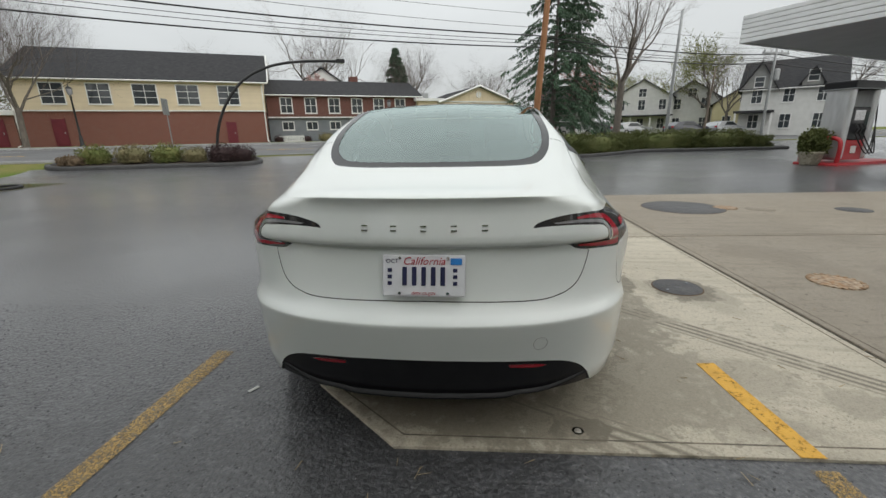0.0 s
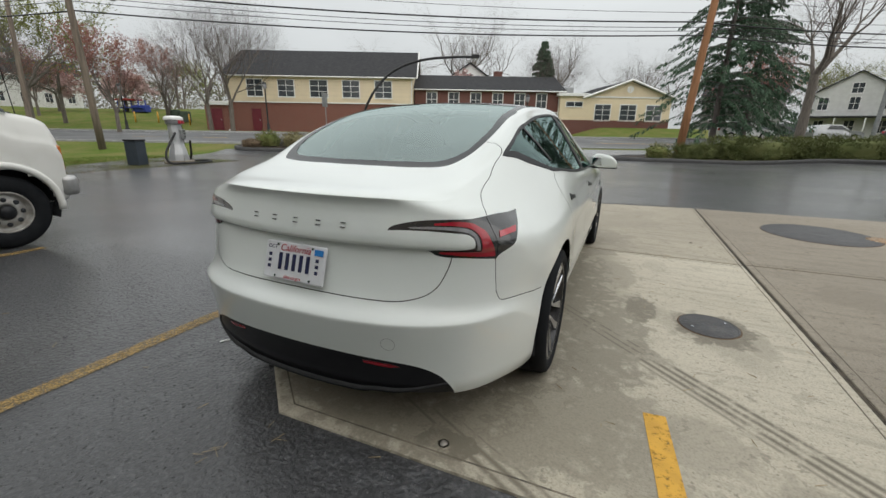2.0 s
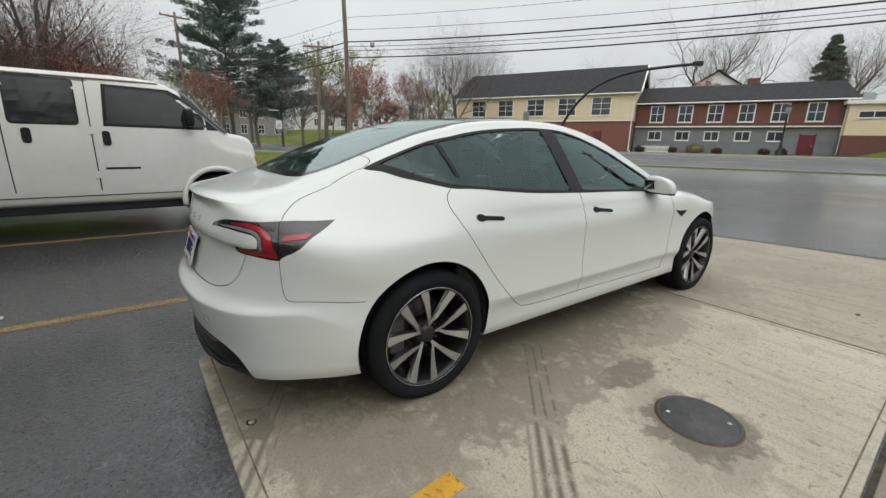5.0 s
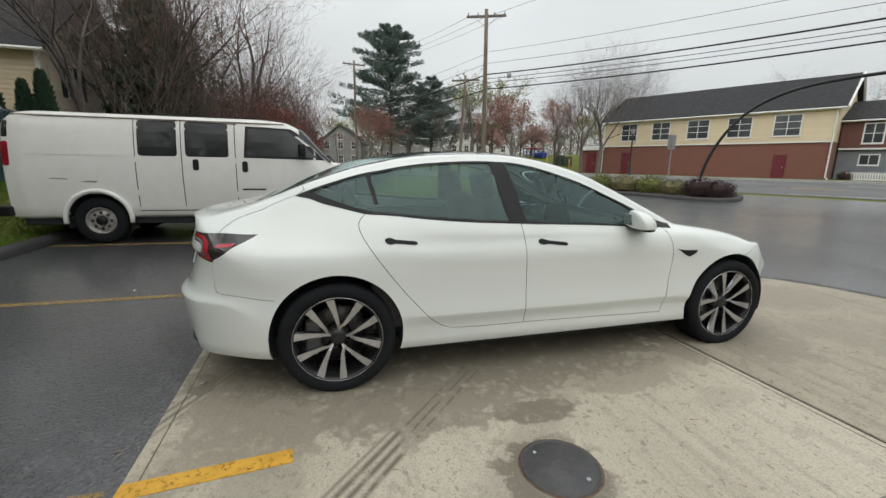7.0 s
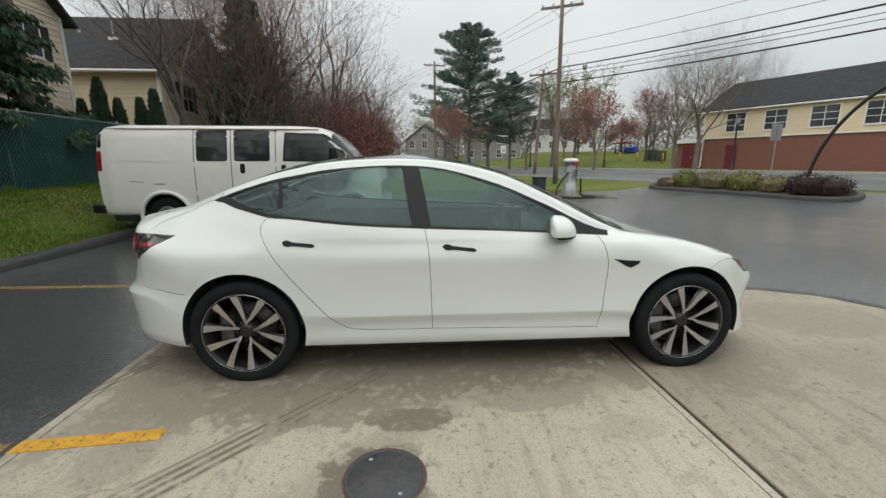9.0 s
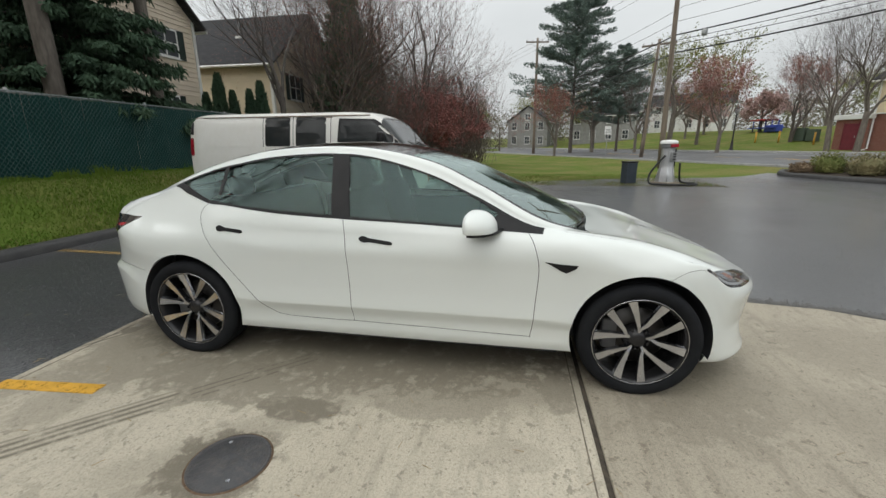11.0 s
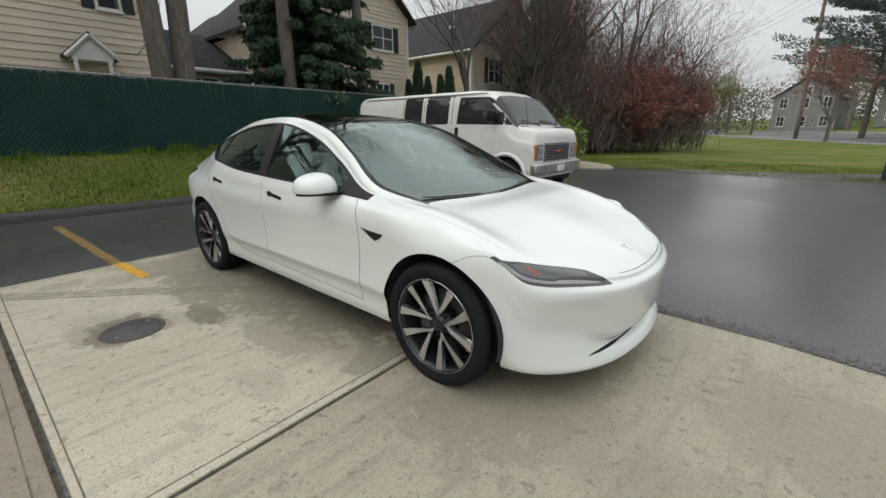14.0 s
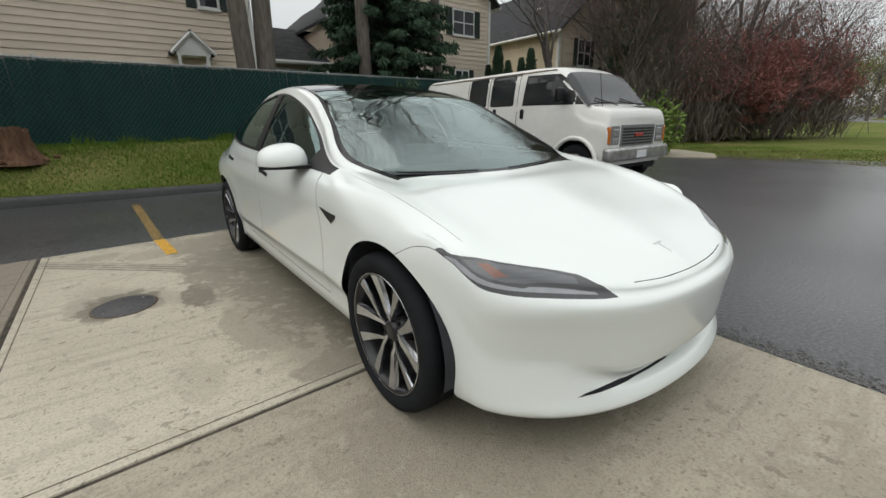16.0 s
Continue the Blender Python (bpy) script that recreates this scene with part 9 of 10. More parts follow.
part("wall", bx(0, 7, -8, 0, 0, 8.6), M_WHITE, bh)
prism_roof(bh, 0, 7, -8, 0, 8.6, 11.0, "y", 0.5)
raw("gable_end", [(0, 0.01, 8.6), (7, 0.01, 8.6), (3.5, 0.01, 10.9)], [(0, 1, 2)], M_WHITE, bh)
sash_window(front(bh, M_WHITE), 3.0, 4.0, 8.0, 9.4, 2, 2)
pf = roadside("picket_fence", "short white picket fence in front of the block", 0.9, 45.6, "fence")
for k in range(17):
    part("picket", bx(0.15 * k, 0.15 * k + 0.09, 0, 0.02, 0.55, 1.35, 0.005), M_WHITE, pf)
for z in (0.75, 1.15):
    part("rail", bx(0, 2.5, -0.04, 0, z, z + 0.08), M_WHITE, pf)

# houses down the road
M_HWHITE = mat("white_clapboard", (0.60, 0.60, 0.58), (0.54, 0.54, 0.52), 2, 0.6)
M_HYEL = mat("pale_yellow_clapboard", (0.60, 0.54, 0.34), (0.55, 0.49, 0.30), 2, 0.6)
M_HGREY = mat("grey_clapboard", (0.26, 0.26, 0.25), (0.21, 0.21, 0.205), 2, 0.7)


def far_house(x, y, rz, w, d, eave, ridge, material, label, along="y", porch=False, dark_gable=False):
    h = thing("house", label, "house", pose(x, y, ground_z(x, y) - 0.2, 0, 0, rz))
    part("wall", bx(-w / 2, w / 2, -d, 0, 0, eave), material, h)
    prism_roof(h, -w / 2, w / 2, -d, 0, eave, ridge, along, 0.4)
    f = front(h, material)
    if along == "y":
        raw("gable_end", [(-w / 2, 0.01, eave), (w / 2, 0.01, eave), (0, 0.01, ridge)], [(0, 1, 2)], M_SHINGLE if dark_gable else material, h)
        sash_window(f, -0.5, 0.5, eave + 0.2, eave + 1.3, 2, 2)
    n = max(2, int(w / 2.4))
    for z in (1.0, 3.7)[: 2 if eave > 5 else 1]:
        for k in range(n):
            c = -w / 2 + (k + 0.5) * w / n
            sash_window(f, c - 0.45, c + 0.45, z, z + 1.4, 2, 2, 0.3 if dark_gable else None)
    s = part("side_wall", bx(-w / 2 - 0.015, -w / 2, -d, 0, 0.0, 0.1), material, h)
    sw = part("wall", bx(0, 0.02, -0.03, -0.01, 1.5, 1.52), material, h)
    sw.matrix_basis = pose(-w / 2, 0, 0, 0, 0, 90)
    for z in (1.0, 3.7)[: 2 if eave > 5 else 1]:
        for k in range(2):
            sash_window(sw, -d + 1.2 + k * 3.0, -d + 2.1 + k * 3.0, z, z + 1.4, 2, 2, 0.3 if dark_gable else None)
    if porch:
        part("porch_roof", bx(-w / 2, w / 2, 0, 2.0, 2.7, 2.9, 0.03), M_SHINGLE, h)
        for k in range(4):
            c = -w / 2 + 0.2 + k * (w - 0.4) / 3
            part("porch_post", bx(c - 0.07, c + 0.07, 1.8, 1.94, 0, 2.7), M_WHITE, h)
    return h


wh = far_house(33.6, 47.6, 146, 8.4, 9.0, 5.3, 8.4, M_HWHITE, "white two-storey house with dark steep roofs", along="x")
for _x0, _x1, _y, _ze, _zr in ((1.2, 4.3, 0.45, 5.25, 7.9), (-2.6, -0.9, 0.25, 5.6, 7.0)):
    # front gables that break the eave
    _xm = (_x0 + _x1) / 2
    raw("gable_end", [(_x0, _y, 5.2), (_x1, _y, 5.2), (_x1, _y, _ze), (_xm, _y, _zr), (_x0, _y, _ze)], [(0, 1, 2, 3, 4)], M_HGREY, wh)
    for _e in (_x0 - 0.3, _x1 + 0.3):
        _v = [(_xm, _y + 0.35, _zr), (_xm, -4.0, _zr), (_e, -4.0, _ze - 0.4), (_e, _y + 0.35, _ze - 0.4)]
        raw("roof", _v + [(x, y, z + 0.12) for x, y, z in _v], [(0, 1, 2, 3), (7, 6, 5, 4), (0, 4, 5, 1), (1, 5, 6, 2), (2, 6, 7, 3), (3, 7, 4, 0)], M_SHINGLE, wh)
    _gf = front(wh, M_HGREY)
    _gf.matrix_basis = pose(0, _y, 0)
    sash_window(_gf, _xm - 0.4, _xm + 0.4, _ze + 0.1, _ze + 1.1, 1, 2)
part("porch_roof", bx(1.0, 4.6, 0.0, 2.2, 2.6, 2.85, 0.04), M_SHINGLE, wh)
for _x in (1.15, 4.4):
    part("porch_post", bx(_x - 0.08, _x + 0.08, 1.95, 2.11, 0, 2.6), M_WHITE, wh)
far_house(35.5, 58.5, 150, 7.0, 8.0, 4.0, 6.4, M_HYEL, "pale yellow gabled house down the road")
far_house(25.0, 66.0, 160, 8.5, 8.0, 5.4, 8.0, M_HWHITE, "white porch house down the road", porch=True)
far_house(31.5, 64.5, 150, 7.0, 8.0, 5.2, 7.6, M_HWHITE, "white gabled house down the road")
far_house(14.0, 68.0, 168, 9.0, 8.0, 5.4, 7.8, M_HGREY, "grey house half hidden by trees", along="x")
far_house(-84, 3.0, 255, 8.0, 9.0, 5.4, 8.2, M_HGREY, "grey gabled house across the road", along="y")
far_house(-78, 16, 255, 11.0, 8.0, 5.2, 7.6, M_HGREY, "long grey house beyond the lawn", along="x")
far_house(-88, 34, 249, 14.0, 9.0, 5.2, 7.6, M_HWHITE, "pale house beyond the lawn", along="x")
far_house(-60, -14, 282, 9.0, 9.0, 5.2, 7.9, M_HGREY, "grey house behind the woods", along="x")

# ---- poles, wires and lamps ----
M_POLE = mat("weathered_grey_pole", (0.21, 0.17, 0.135), (0.13, 0.105, 0.085), 3, 0.9, stretch=(4, 4, 0.4), bump=0.4, bscale=30)
M_POLEBR = mat("brown_treated_pole", (0.33, 0.16, 0.075), (0.24, 0.115, 0.055), 3, 0.85, stretch=(4, 4, 0.4), bump=0.4, bscale=30)
M_CABLE = mat("black_cable", (0.015, 0.015, 0.016), (0.02, 0.02, 0.02), 5, 0.6)
M_THIN = mat("grey_conductor", (0.10, 0.10, 0.105), (0.08, 0.08, 0.08), 5, 0.6)
M_BLACKIRON = mat("black_lamp_iron", (0.015, 0.016, 0.017), (0.02, 0.02, 0.02), 8, 0.5)


def utility_pole(x, y, top_x, top_y, h, r, material, label, arm=True, arm_rz=0.0, gear=False):
    z = ground_z(x, y)
    p = thing("utility_pole", label, "utility pole", pose(x, y, z))
    n = 5
    part("pole", rod([((top_x - x) * k / n, (top_y - y) * k / n, -0.3 + (h + 0.3) * k / n) for k in range(n + 1)], [r * (1 - 0.32 * k / n) for k in range(n + 1)], 12), material, p, smooth=True)
    m = pose(top_x - x, top_y - y, h, 0, 0, arm_rz)
    if arm:
        part("crossarm", bx(-1.2, 1.2, -0.06, 0.06, -0.45, -0.32, 0.01, m), material, p)
        for k in (-1.1, -0.5, 0.5, 1.1):
            b = lathe([(0.02, -0.32), (0.05, -0.28), (0.03, -0.24), (0.05, -0.20), (0.0, -0.16)], 10)
            bmesh.ops.transform(b, matrix=m @ pose(k, 0, 0), verts=b.verts)
            part("insulator", b, M_GALV, p)
        for s in (1, -1):
            part("brace", rod([m @ Vector((s * 0.7, 0, -0.42)), m @ Vector((0, 0.03, -1.0))], 0.015, 5), M_GALV, p)
    if gear:
        b = lathe([(0.0, 0.0), (0.22, 0.0), (0.24, 0.05), (0.24, 0.7), (0.2, 0.78), (0.0, 0.78)], 16)
        bmesh.ops.transform(b, matrix=pose(0.35, 0.1, h - 2.2), verts=b.verts)
        part("transformer", b, M_GALV, p)
    return p


PL, PR, PF = (-22.4, 9.9), (3.45, 23.35), (-44.7, 3.4)
PX = (21.4, 31.6)
utility_pole(*PL, -22.45, 9.75, 10.6, 0.16, M_POLE, "tall weathered wooden utility pole", True, 65)
utility_pole(*PR, 4.3, 23.7, 13.0, 0.20, M_POLEBR, "leaning orange-brown wooden utility pole", True, 115, False)
utility_pole(*PF, -44.7, 3.3, 11.8, 0.16, M_POLE, "wooden utility pole with crossarm down the road", True, 100)
utility_pole(-32.7, 11.5, -32.6, 11.9, 8.6, 0.15, M_POLE, "grey wooden pole across the road", True, 60)
utility_pole(*PX, 21.45, 31.6, 6.6, 0.11, M_GALV, "grey utility pole with crossarm and transformers", True, 20, True)
utility_pole(18.15, 33.45, 18.36, 33.34, 5.4, 0.09, M_POLE, "short brown wooden pole", False)
wp = utility_pole(11.07, 23.49, 11.17, 23.45, 7.4, 0.10, M_GALV, "tall pale steel pole by the hedge", False)


def wire(a, b, sag, r, material, label):
    n = 18
    bm = bmesh.new()
    a, b = Vector(a), Vector(b)
    tube(bm, [a.lerp(b, k / n) - Vector((0, 0, sag * 4 * (k / n) * (1 - k / n))) for k in range(n + 1)], r, 5, False)
    tagged(mesh_ob("overhead_wire", bm, material), label, "wire", "overhead wires")


for za, zb, r, m, off in ((6.95, 6.45, 0.035, M_CABLE, 0), (6.1, 5.85, 0.032, M_CABLE, 0.1), (6.7, 6.2, 0.014, M_CABLE, 0.1), (6.45, 6.05, 0.014, M_CABLE, -0.1), (7.6, 6.85, 0.012, M_THIN, 0), (8.3, 7.5, 0.010, M_THIN, 0.2)):
    lb = "thick black overhead cable" if r > 0.03 else "thin overhead wire along the road"
    wire((PL[0], PL[1] + off, za), (PR[0] + off, PR[1], zb), 0.35, r, m, lb)
    wire((PR[0] + off, PR[1], zb), (PX[0], PX[1] + off, zb - 0.1), 0.35, r, m, lb)
    wire((PL[0], PL[1] + off, za), (PF[0], PF[1] + off, za + 0.3), 0.4, r, m, lb)
    wire((PX[0], PX[1] + off, zb - 0.1), (52, 47, zb), 0.4, r, m, lb)
for o in (-1.0, 0.0, 1.0):
    wire((PL[0] + 0.4 * o, PL[1] + o, 10.35), (PF[0] + 0.3 * o, PF[1] + o, 11.6), 0.4, 0.010, M_THIN, "thin high overhead wire")
    wire((PF[0], PF[1] + o, 11.6), (-80, -14 + o, 12), 0.5, 0.010, M_THIN, "thin high overhead wire")
wire((PL[0], PL[1], 10.3), (4.2, 23.6, 12.6), 0.5, 0.010, M_THIN, "thin high overhead wire")
b = lathe([(0.0, 0), (0.11, 0.02), (0.13, 0.1), (0.13, 0.28), (0.08, 0.32), (0, 0.33)], 14)
bmesh.ops.transform(b, matrix=pose(PL[0] + 1.6, PL[1] + 0.8, 6.5), verts=b.verts)
tagged(mesh_ob("splice_case", b, M_GALV), "grey splice case hung on a cable", "cable box")

# curved-arm lamp on the planted island
ax, ay = xy(-3.95, 19.8)
lampm = thing("curved_street_lamp", "dark curved-arm lamp post on the planted island", "street lamp", pose(ax, ay, ground_z(ax, ay), 0, 0, 24.8))
prof = [(0, 0, 0), (0.05, 0, 0.7), (0.30, 0, 1.7), (0.80, 0, 2.7), (1.55, 0, 3.55), (2.5, 0, 4.08), (3.6, 0, 4.36), (4.9, 0, 4.47), (5.8, 0, 4.50)]
part("arm", rod(smooth_line(prof, 4), 0.062, 10), M_BLACKIRON, lampm, smooth=True)
part("lamp_head", bx(5.75, 6.15, -0.14, 0.14, 4.42, 4.60, 0.03), M_BLACKIRON, lampm)
part("lens", bx(5.80, 6.10, -0.11, 0.11, 4.405, 4.42), M_LAMPCLR, lampm)
part("base", bx(-0.15, 0.15, -0.15, 0.15, 0, 0.06, 0.01), M_BLACKIRON, lampm)


def post_lamp(u, v, h=3.6):
    x, y = xy(u, v)
    p = thing("post_lamp", "black ornamental post-top street lamp", "street lamp", pose(x, y, ground_z(x, y)), "post lamps")
    part("post", lathe([(0.20, 0), (0.20, 0.12), (0.13, 0.25), (0.11, 0.75), (0.07, 0.9), (0.055, h - 0.5), (0.09, h - 0.45), (0.05, h - 0.38), (0.05, h - 0.3)], 16), M_BLACKIRON, p, smooth=True)
    part("globe", lathe([(0.10, h - 0.32), (0.17, h - 0.2), (0.19, h), (0.15, h + 0.12)], 16), M_LAMPCLR, p, smooth=True)
    part("cap", lathe([(0.21, h + 0.10), (0.15, h + 0.24), (0.03, h + 0.3), (0.02, h + 0.42), (0.0, h + 0.45)], 16), M_BLACKIRON, p, smooth=True)
    return p


post_lamp(-15.2, 36.6, 4.0)
post_lamp(8.2, 36.6, 3.3)
post_lamp(-27.5, 36.0, 3.6)
post_lamp(-40, 36.5, 3.6)
post_lamp(34, 36.6, 3.6)


def road_sign(x, y, w, h, z, rz, material, label, bars=0):
    s = thing("road_sign", label, "sign", pose(x, y, ground_z(x, y), 0, 0, rz))
    part("post", bx(-0.025, 0.025, -0.02, 0.02, -0.2, z + h, 0.004), M_GALV, s)
    part("sign_plate", bx(-w / 2, w / 2, 0.02, 0.03, z, z + h, 0.002), material, s)
    return s


sx_, sy_ = xy(-6.2, 22.2)
road_sign(sx_, sy_, 0.75, 0.75, 2.0, 107, M_GALV, "back of a grey metal road sign")
s25 = road_sign(-38.5, 9.9, 0.6, 0.75, 1.9, 285, M_WHITE, "white speed limit sign reading 25")
lettering("speed_number", "25", 0.42, M_PLASTIC, s25, pose(0, 0.034, 2.18, 0, 0, 180))

# ---- vacuum station and bin ----
M_STEEL = mat("brushed_steel", (0.62, 0.63, 0.64), (0.52, 0.53, 0.54), 10, 0.36, metal=0.6, stretch=(1, 1, 0.2))
vac = thing("vacuum_station", "steel coin vacuum machine with a black hose", "vacuum machine", pose(-12.75, 7.2, 0, 0, 0, 35))
part("base", bx(-0.36, 0.36, -0.32, 0.32, 0.0, 0.10, 0.02), M_CONC2, vac)
bm = lathe([(0.30, 0.10), (0.285, 0.30), (0.225, 0.62), (0.215, 0.75), (0.215, 1.26)], 8)
part("body", bm, M_STEEL, vac, "panelled steel body flaring to its foot")
part("collar", lathe([(0.235, 1.26), (0.245, 1.28), (0.245, 1.40), (0.235, 1.42)], 24), M_BEZEL, vac, smooth=True)
part("dome", lathe([(0.275, 1.40), (0.285, 1.43), (0.275, 1.48), (0.20, 1.525), (0.0, 1.54)], 24), M_WHITE, vac, "pale domed cap", True)
part("coin_box", bx(0.18, 0.29, -0.12, 0.06, 0.80, 1.12, 0.02), M_GALV, vac)
for k in range(3):
    part("label_bar", bx(0.288, 0.296, -0.10, 0.04, 0.86 + 0.09 * k, 0.90 + 0.09 * k), M_PLASTIC, vac)
part("red_badge", bx(0.20, 0.262, -0.17, 0.17, 1.285, 1.395, 0.01), M_LAMPRED, vac, "red illuminated sign box, unlit")
vp = part("name_panel", bx(0.02, 0.16, 0.190, 0.216, 0.55, 1.24, 0.01), M_PLASTIC, vac, "black panel with white upright lettering")
lettering("panel_word", "VACUUM", 0.135, M_WHITE, vp, pose(0.09, 0.219, 0.90, 0, 0, 180) @ pose(0, 0, 0, 0, 90, 0))
for a_ in (40, 140, 220, 320):
    part("leg", rod([(0.20 * math.cos(radians(a_)), 0.20 * math.sin(radians(a_)), 0.62), (0.31 * math.cos(radians(a_)), 0.31 * math.sin(radians(a_)), 0.10)], 0.022, 6), M_STEEL, vac, smooth=True)
hose = [(0.1, -0.26, 1.0), (0.0, -0.5, 0.7), (-0.1, -0.68, 0.35), (0.0, -0.75, 0.08), (0.35, -0.6, 0.05), (0.75, -0.2, 0.05), (0.85, 0.4, 0.05), (0.6, 0.8, 0.05), (0.1, 0.75, 0.06), (0.25, 0.4, 0.3), (0.32, 0.25, 0.75)]
part("hose", rod(smooth_line(hose, 6), 0.035, 8), M_CABLE, vac, "ribbed black vacuum hose", True)
tb = thing("trash_bin", "square black outdoor trash bin", "trash bin", pose(-13.05, 6.05, 0, 0, 0, 20))
part("bin", bx(-0.20, 0.20, -0.20, 0.20, 0.0, 0.74, 0.03), mat("dark_blue_black_plastic", (0.030, 0.042, 0.055), (0.04, 0.05, 0.062), 6, 0.5), tb)
part("rim", bx(-0.215, 0.215, -0.215, 0.215, 0.74, 0.80, 0.02), M_PLASTIC, tb)
ub = thing("utility_cabinets", "two green utility cabinets on the lawn", "utility box", pose(*xy(-31, 48.0), ground_z(*xy(-31, 48.0)), 0, 0, 30) @ Matrix.Diagonal((0.78, 0.78, 0.78, 1)))
for k in (0, 1.4):
    part("cabinet", bx(k, k + 1.2, 0, 0.9, 0, 1.7 - 0.2 * (k > 0), 0.03), mat("dull_green_steel", (0.06, 0.085, 0.06), (0.05, 0.07, 0.05), 4, 0.6), ub)
for k in (-0.6, 2.9, -3.2):
    b = thing("bollard", "yellow steel bollard by the cabinets", "bollard", pose(*xy(-31 + k, 46.8), ground_z(*xy(-31 + k, 46.8))))
    part("tube", rod([(0, 0, 0), (0, 0, 1.2)], 0.08, 10), M_YELLOW, b, smooth=True)
# playground beyond the lawn
pg_ = thing("playground", "blue and red playground frames beyond the lawn", "playground", pose(-61, 34, ground_z(-61, 34) - 0.2) @ Matrix.Diagonal((0.75, 0.75, 0.62, 1)))
M_PBLUE = mat("blue_plastic", (0.03, 0.06, 0.30), (0.03, 0.05, 0.25), 4, 0.5)
M_PRED = mat("red_plastic", (0.40, 0.04, 0.03), (0.3, 0.03, 0.03), 4, 0.5)
for k in range(5):
    part("post", rod([(-4 + 2 * k, 0, 0), (-4 + 2 * k, 0, 2.6)], 0.1, 8), M_PBLUE, pg_)
part("canopy", bx(-3, 1, -1.5, 1.5, 2.6, 2.9, 0.1), M_PRED, pg_)
part("deck", bx(-4, 4, -1, 1, 1.0, 1.2), M_PBLUE, pg_)
part("slide", bx(1, 4.5, -0.5, 0.5, 0.2, 1.6, 0.1), M_PBLUE, pg_)

# ---- fuel canopy, pump, planter ----
M_CANOPY = mat("white_canopy_panel", (0.84, 0.85, 0.85), (0.78, 0.79, 0.79), 1.5, 0.45)
M_SOFFIT = mat("grey_soffit", (0.74, 0.75, 0.76), (0.68, 0.69, 0.70), 1.5, 0.6)
cn = thing("fuel_canopy", "white ribbed fuel station canopy with a grey soffit", "canopy")
C0, D1, D2 = Vector((10.22, 15.8)), Vector((2.03, -3.44)).normalized(), Vector((10.0, 5.66)).normalized()
q = [C0, C0 + D1 * 14, C0 + D1 * 14 + D2 * 24, C0 + D2 * 24]
bm = bmesh.new()
sheet(bm, [tuple(p) for p in q], 4.40, 5.2)
part("roof", bm, M_SOFFIT, cn)
for a, b_ in ((q[0], q[1]), (q[0], q[3]), (q[1], q[2]), (q[2], q[3])):
    d = (b_ - a)
    ln = d.length
    m = pose(a.x, a.y, 0, 0, 0, math.degrees(math.atan2(d.y, d.x)))
    for k in range(6):
        part("fascia_rib", bx(-0.06, ln + 0.06, -0.06, 0.06, 4.36 + k * 0.165, 4.36 + k * 0.165 + 0.15, 0.02, m), M_CANOPY, cn)
for k, (s, t) in enumerate(((4, 5), (4, 12), (10, 5), (10, 12))):
    c = C0 + D1 * s + D2 * t
    part("soffit_light", bx(c.x - 0.3, c.x + 0.3, c.y - 0.3, c.y + 0.3, 4.37, 4.40), M_CANOPY, cn)
c = C0 + D1 * 7 + D2 * 9
part("column", bx(c.x - 0.2, c.x + 0.2, c.y - 0.2, c.y + 0.2, 0, 4.4, 0.02), M_CANOPY, cn)
pm = thing("fuel_pump", "red and silver fuel pump on a kerbed island", "fuel pump", pose(10.75, 11.1, 0.17, 0, 0, 24) @ Matrix.Diagonal((0.92, 0.92, 0.92, 1)))
M_PUMPR = mat("red_pump_panel", (0.42, 0.022, 0.03), (0.36, 0.02, 0.026), 4, 0.35)
part("island", bx(-0.9, 2.6, -0.62, 0.62, -0.2, 0.08, 0.04), M_PUMPR, pm)
part("cabinet", bx(-0.25, 0.75, -0.32, 0.32, 0.15, 0.75, 0.02), M_PUMPR, pm)
part("upper_cabinet", bx(-0.25, 0.75, -0.30, 0.30, 0.75, 1.75, 0.03), M_PLASTIC, pm)
part("side_column", bx(-0.45, -0.18, -0.36, 0.36, 0.15, 2.35, 0.10, segs=4), M_STEEL, pm, "tall silver side column")
part("side_column", bx(0.72, 0.98, -0.36, 0.36, 0.15, 2.35, 0.10, segs=4), M_STEEL, pm)
part("header", bx(-0.5, 1.0, -0.42, 0.42, 2.25, 2.50, 0.04), M_PLASTIC, pm, "black header box with red edge")
part("header_band", bx(-0.51, 1.01, -0.43, 0.43, 2.25, 2.28, 0.01), M_GALV, pm)
for k in range(3):
    part("nozzle", rod([(0.05 + 0.2 * k, -0.34, 1.25), (0.05 + 0.2 * k, -0.42, 1.1), (0.05 + 0.2 * k, -0.36, 0.95)], 0.03, 6), M_CABLE, pm)
    part("hose", rod(smooth_line([(0.05 + 0.2 * k, -0.36, 1.0), (0.3 + 0.2 * k, -0.55, 0.45), (0.7 + 0.15 * k, -0.5, 0.4), (0.95, -0.4, 1.2), (0.9, -0.3, 2.2)], 6), 0.018, 6), M_CABLE, pm)
part("display", bx(0.0, 0.5, -0.31, -0.295, 1.35, 1.65), M_LAMPCLR, pm)
part("price_panel", bx(0.55, 0.70, -0.31, -0.295, 0.9, 1.6), M_SHUT, pm)
part("white_mark", bx(0.12, 0.38, -0.325, -0.32, 0.35, 0.58, 0.02), M_WHITE, pm)
part("bollard_hoop", rod(smooth_line([(-0.75, -0.5, 0.1), (-0.75, -0.5, 0.65), (-0.70, -0.3, 0.82), (-0.70, 0.3, 0.82), (-0.75, 0.5, 0.65), (-0.75, 0.5, 0.1)], 5), 0.06, 10), M_PUMPR, pm, "red steel guard hoop", True)
pt = thing("planter", "pale stone planter with a green shrub", "planter", pose(9.92, 10.85, 0.17) @ Matrix.Diagonal((0.85, 0.85, 0.85, 1)))
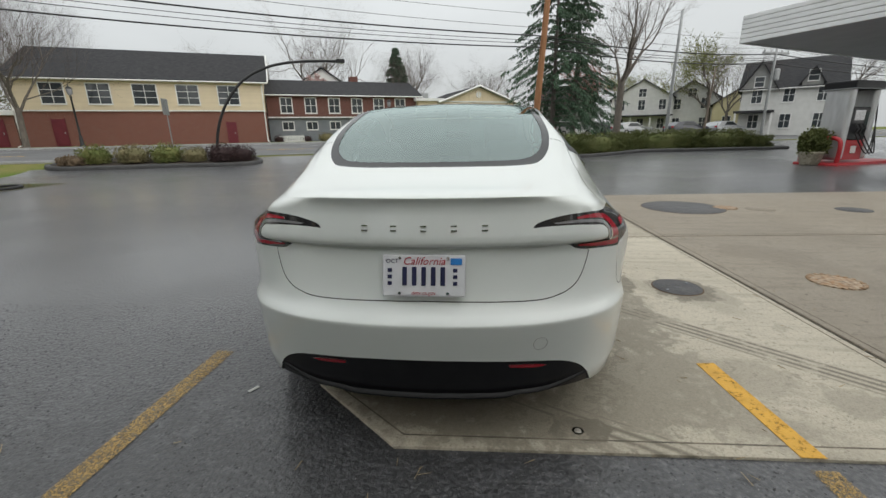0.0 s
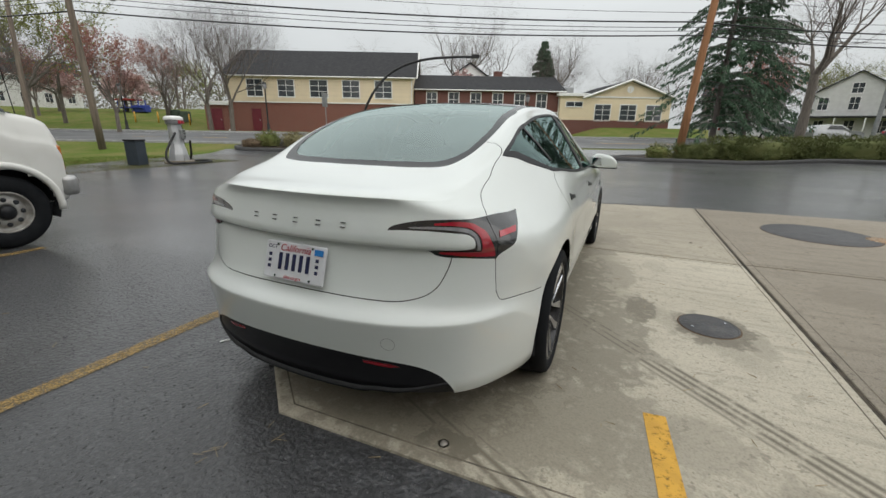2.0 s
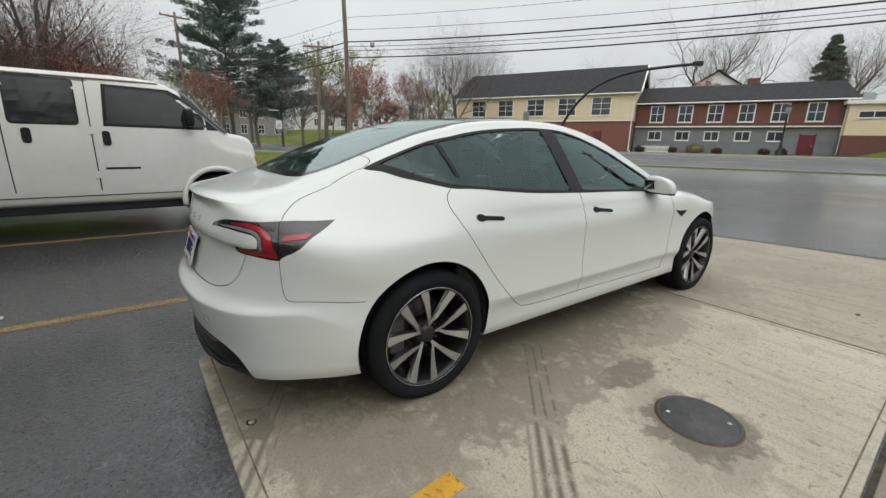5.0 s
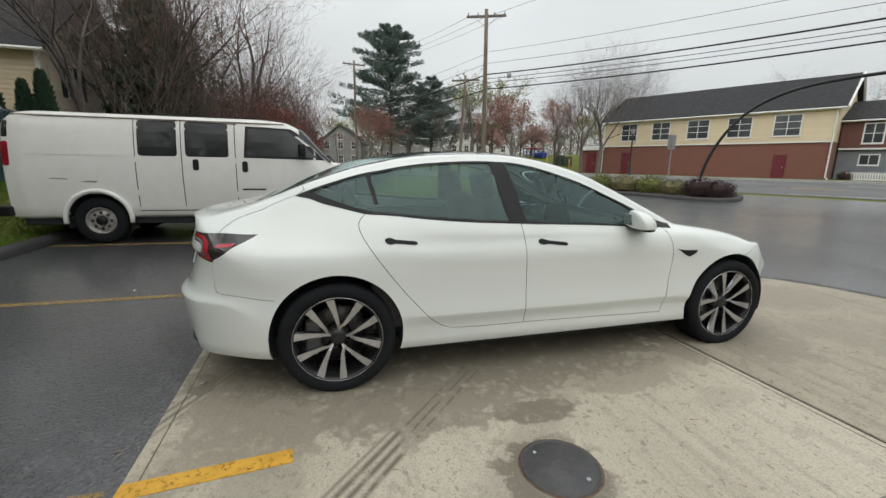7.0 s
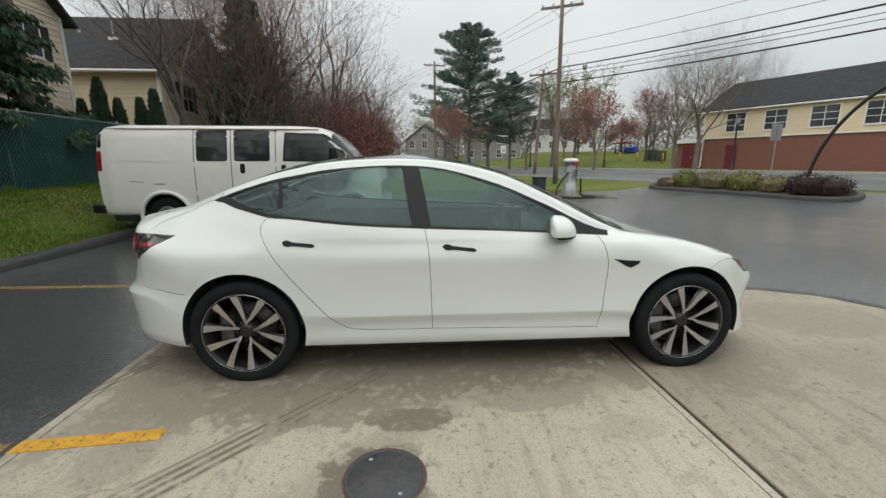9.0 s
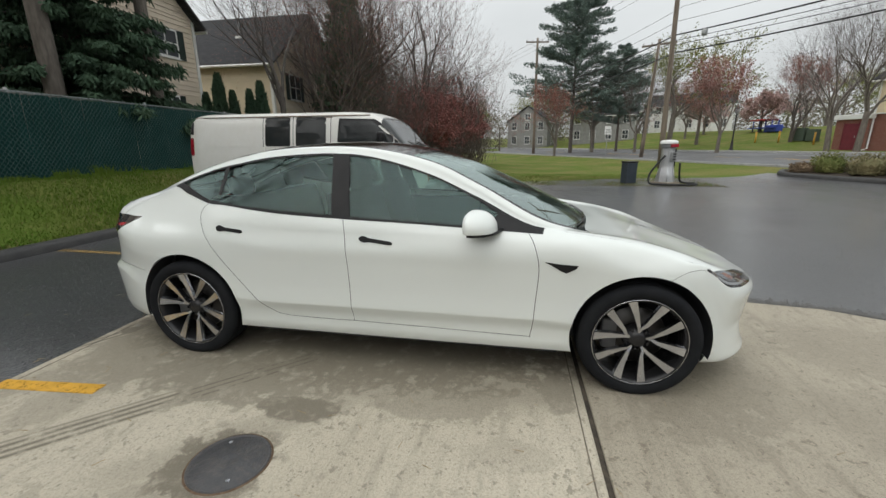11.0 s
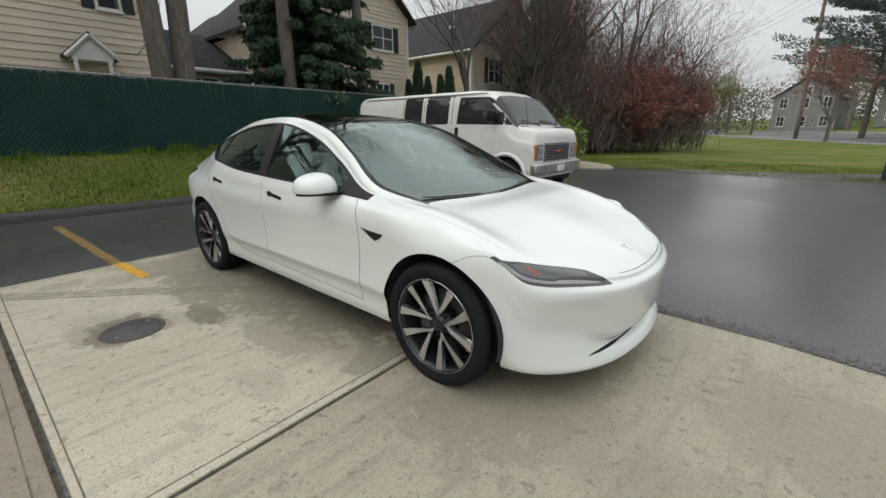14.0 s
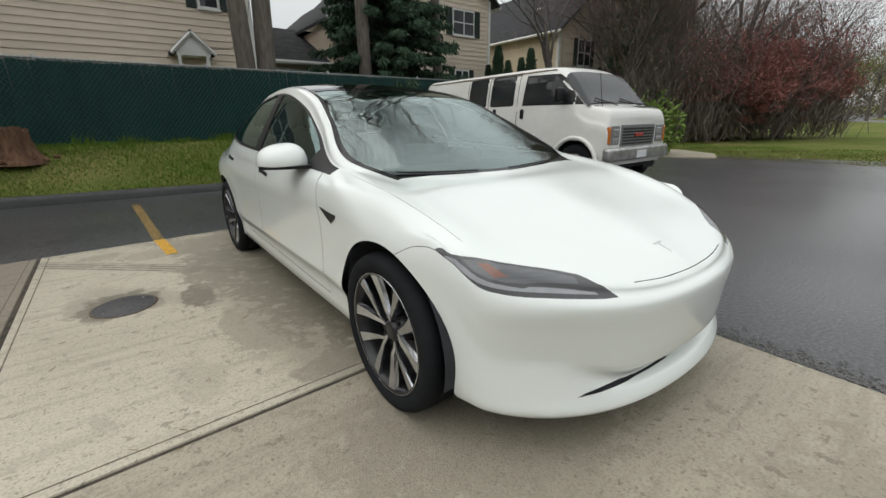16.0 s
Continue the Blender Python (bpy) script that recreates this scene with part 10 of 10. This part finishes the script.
part("pot", lathe([(0.0, 0.0), (0.24, 0.0), (0.27, 0.05), (0.34, 0.34), (0.38, 0.40), (0.38, 0.46), (0.33, 0.46), (0.31, 0.40)], 24), M_CONC, pt, smooth=True)
sh = shrub(47, 0.42, 0.42, 0.62, M_HEDGE, "upright dark green potted shrub", 2200, 0.08)
sh.matrix_world = pose(9.92, 10.85, 0.17 + 0.34) @ Matrix.Diagonal((0.82, 0.82, 0.86, 1))


# ---- cars along the road ----
def parked_car(x, y, rz, material, label, h=1.65, length=4.6, suv=True):
    c = thing("parked_car", label, "car", pose(x, y, ground_z(x, y), 0, 0, rz), "cars along the road")
    prof = [(-2.25, 0.35), (-2.28, 0.75), (-2.2, 1.0), (-1.95 if suv else -1.6, h - 0.1), (-1.6 if suv else -0.9, h), (0.2, h), (0.95, 1.02), (2.0, 0.9), (2.25, 0.7), (2.27, 0.35)]
    k = length / 4.6
    bm = bmesh.new()
    rows = []
    for wx, zz in ((-0.90, 0), (-0.88, 0), (-0.75, 1), (0.75, 1), (0.88, 0), (0.90, 0)):
        rows.append(wx)
    cs = []
    for px, pz in prof:
        ring = []
        for wx in (-0.9, -0.86, -0.55, 0.55, 0.86, 0.9):
            taper = 1 - 0.22 * max(0, (pz - 0.95)) / 0.7
            ring.append(bm.verts.new((px * k, wx * taper, pz - (0.03 if abs(wx) > 0.8 else 0))))
        cs.append(ring)
    for p, q_ in zip(cs, cs[1:]):
        for j in range(5):
            bm.faces.new((p[j], q_[j], q_[j + 1], p[j + 1]))
    for s in (0, 5):
        bm.faces.new([r[s] for r in cs][:: 1 if s == 0 else -1])
    bm.faces.new([v for v in cs[0]] + [v for v in cs[-1]][::-1])
    bmesh.ops.recalc_face_normals(bm, faces=bm.faces)
    part("body", bm, material, c)
    for s in (-1, 1):
        yy = s * 0.80
        v = [((-1.75 if suv else -1.2) * k, yy + s * 0.075, 1.05), (0.72 * k, yy + s * 0.075, 1.05), (0.10 * k, yy - s * 0.03, h - 0.10), ((-1.5 if suv else -0.8) * k, yy - s * 0.03, h - 0.10)]
        raw("side_window", v, [(0, 1, 2, 3)], M_VANGLASS, c)
        for wx in (-1.35 * k, 1.38 * k):
            b = lathe([(0.0, 0.10), (0.20, 0.10), (0.22, 0.11), (0.32, 0.10), (0.34, 0.06), (0.34, -0.1)], 20, "y")
            bmesh.ops.transform(b, matrix=pose(wx, s * 0.83, 0.34) @ Matrix.Diagonal((1, s, 1, 1)), verts=b.verts)
            w = part("wheel", b, M_TYRE, c)
            b = lathe([(0.0, 0.112), (0.19, 0.112), (0.20, 0.10)], 16, "y")
            bmesh.ops.transform(b, matrix=pose(wx, s * 0.83, 0.34) @ Matrix.Diagonal((1, s, 1, 1)), verts=b.verts)
            part("rim", b, M_STEELWHEEL, w)
    for s in (-0.65, 0.65):
        part("tail_light", bx(-2.30 * k, -2.22 * k, s - 0.12, s + 0.12, 0.8, 0.98), M_LAMPRED, c)
        part("headlight", bx(2.15 * k, 2.27 * k, s - 0.16, s + 0.16, 0.66, 0.80), M_LAMPCLR, c)
    v = [(0.25 * k, -0.68, h - 0.03), (0.25 * k, 0.68, h - 0.03), (0.93 * k, 0.76, 1.05), (0.93 * k, -0.76, 1.05)]
    raw("windscreen", [(a + 0.02, b, z + 0.015) for a, b, z in v], [(0, 1, 2, 3)], M_VANGLASS, c)
    return c


M_CARW = mat("white_car_paint", (0.68, 0.68, 0.68), (0.62, 0.62, 0.62), 2, 0.35, coat=0.8)
M_CARD = mat("dark_car_paint", (0.02, 0.025, 0.035), (0.03, 0.03, 0.04), 2, 0.3, coat=0.8)
M_CARS = mat("silver_car_paint", (0.35, 0.36, 0.37), (0.30, 0.31, 0.32), 2, 0.35, metal=0.5, coat=0.8)
parked_car(9.8, 43.0, 20, M_CARW, "white estate car beyond the hedge", 1.6)
parked_car(18.5, 50.5, 20, M_CARS, "silver car beyond the hedge", 1.5, suv=False)
parked_car(23.6, 48.0, 15, M_CARD, "dark car beyond the hedge", 1.5, suv=False)
parked_car(15.5, 52.5, 20, M_CARD, "dark blue car beyond the hedge", 1.6)
parked_car(28.0, 48.5, 25, M_CARS, "grey car down the road", 1.5, suv=False)
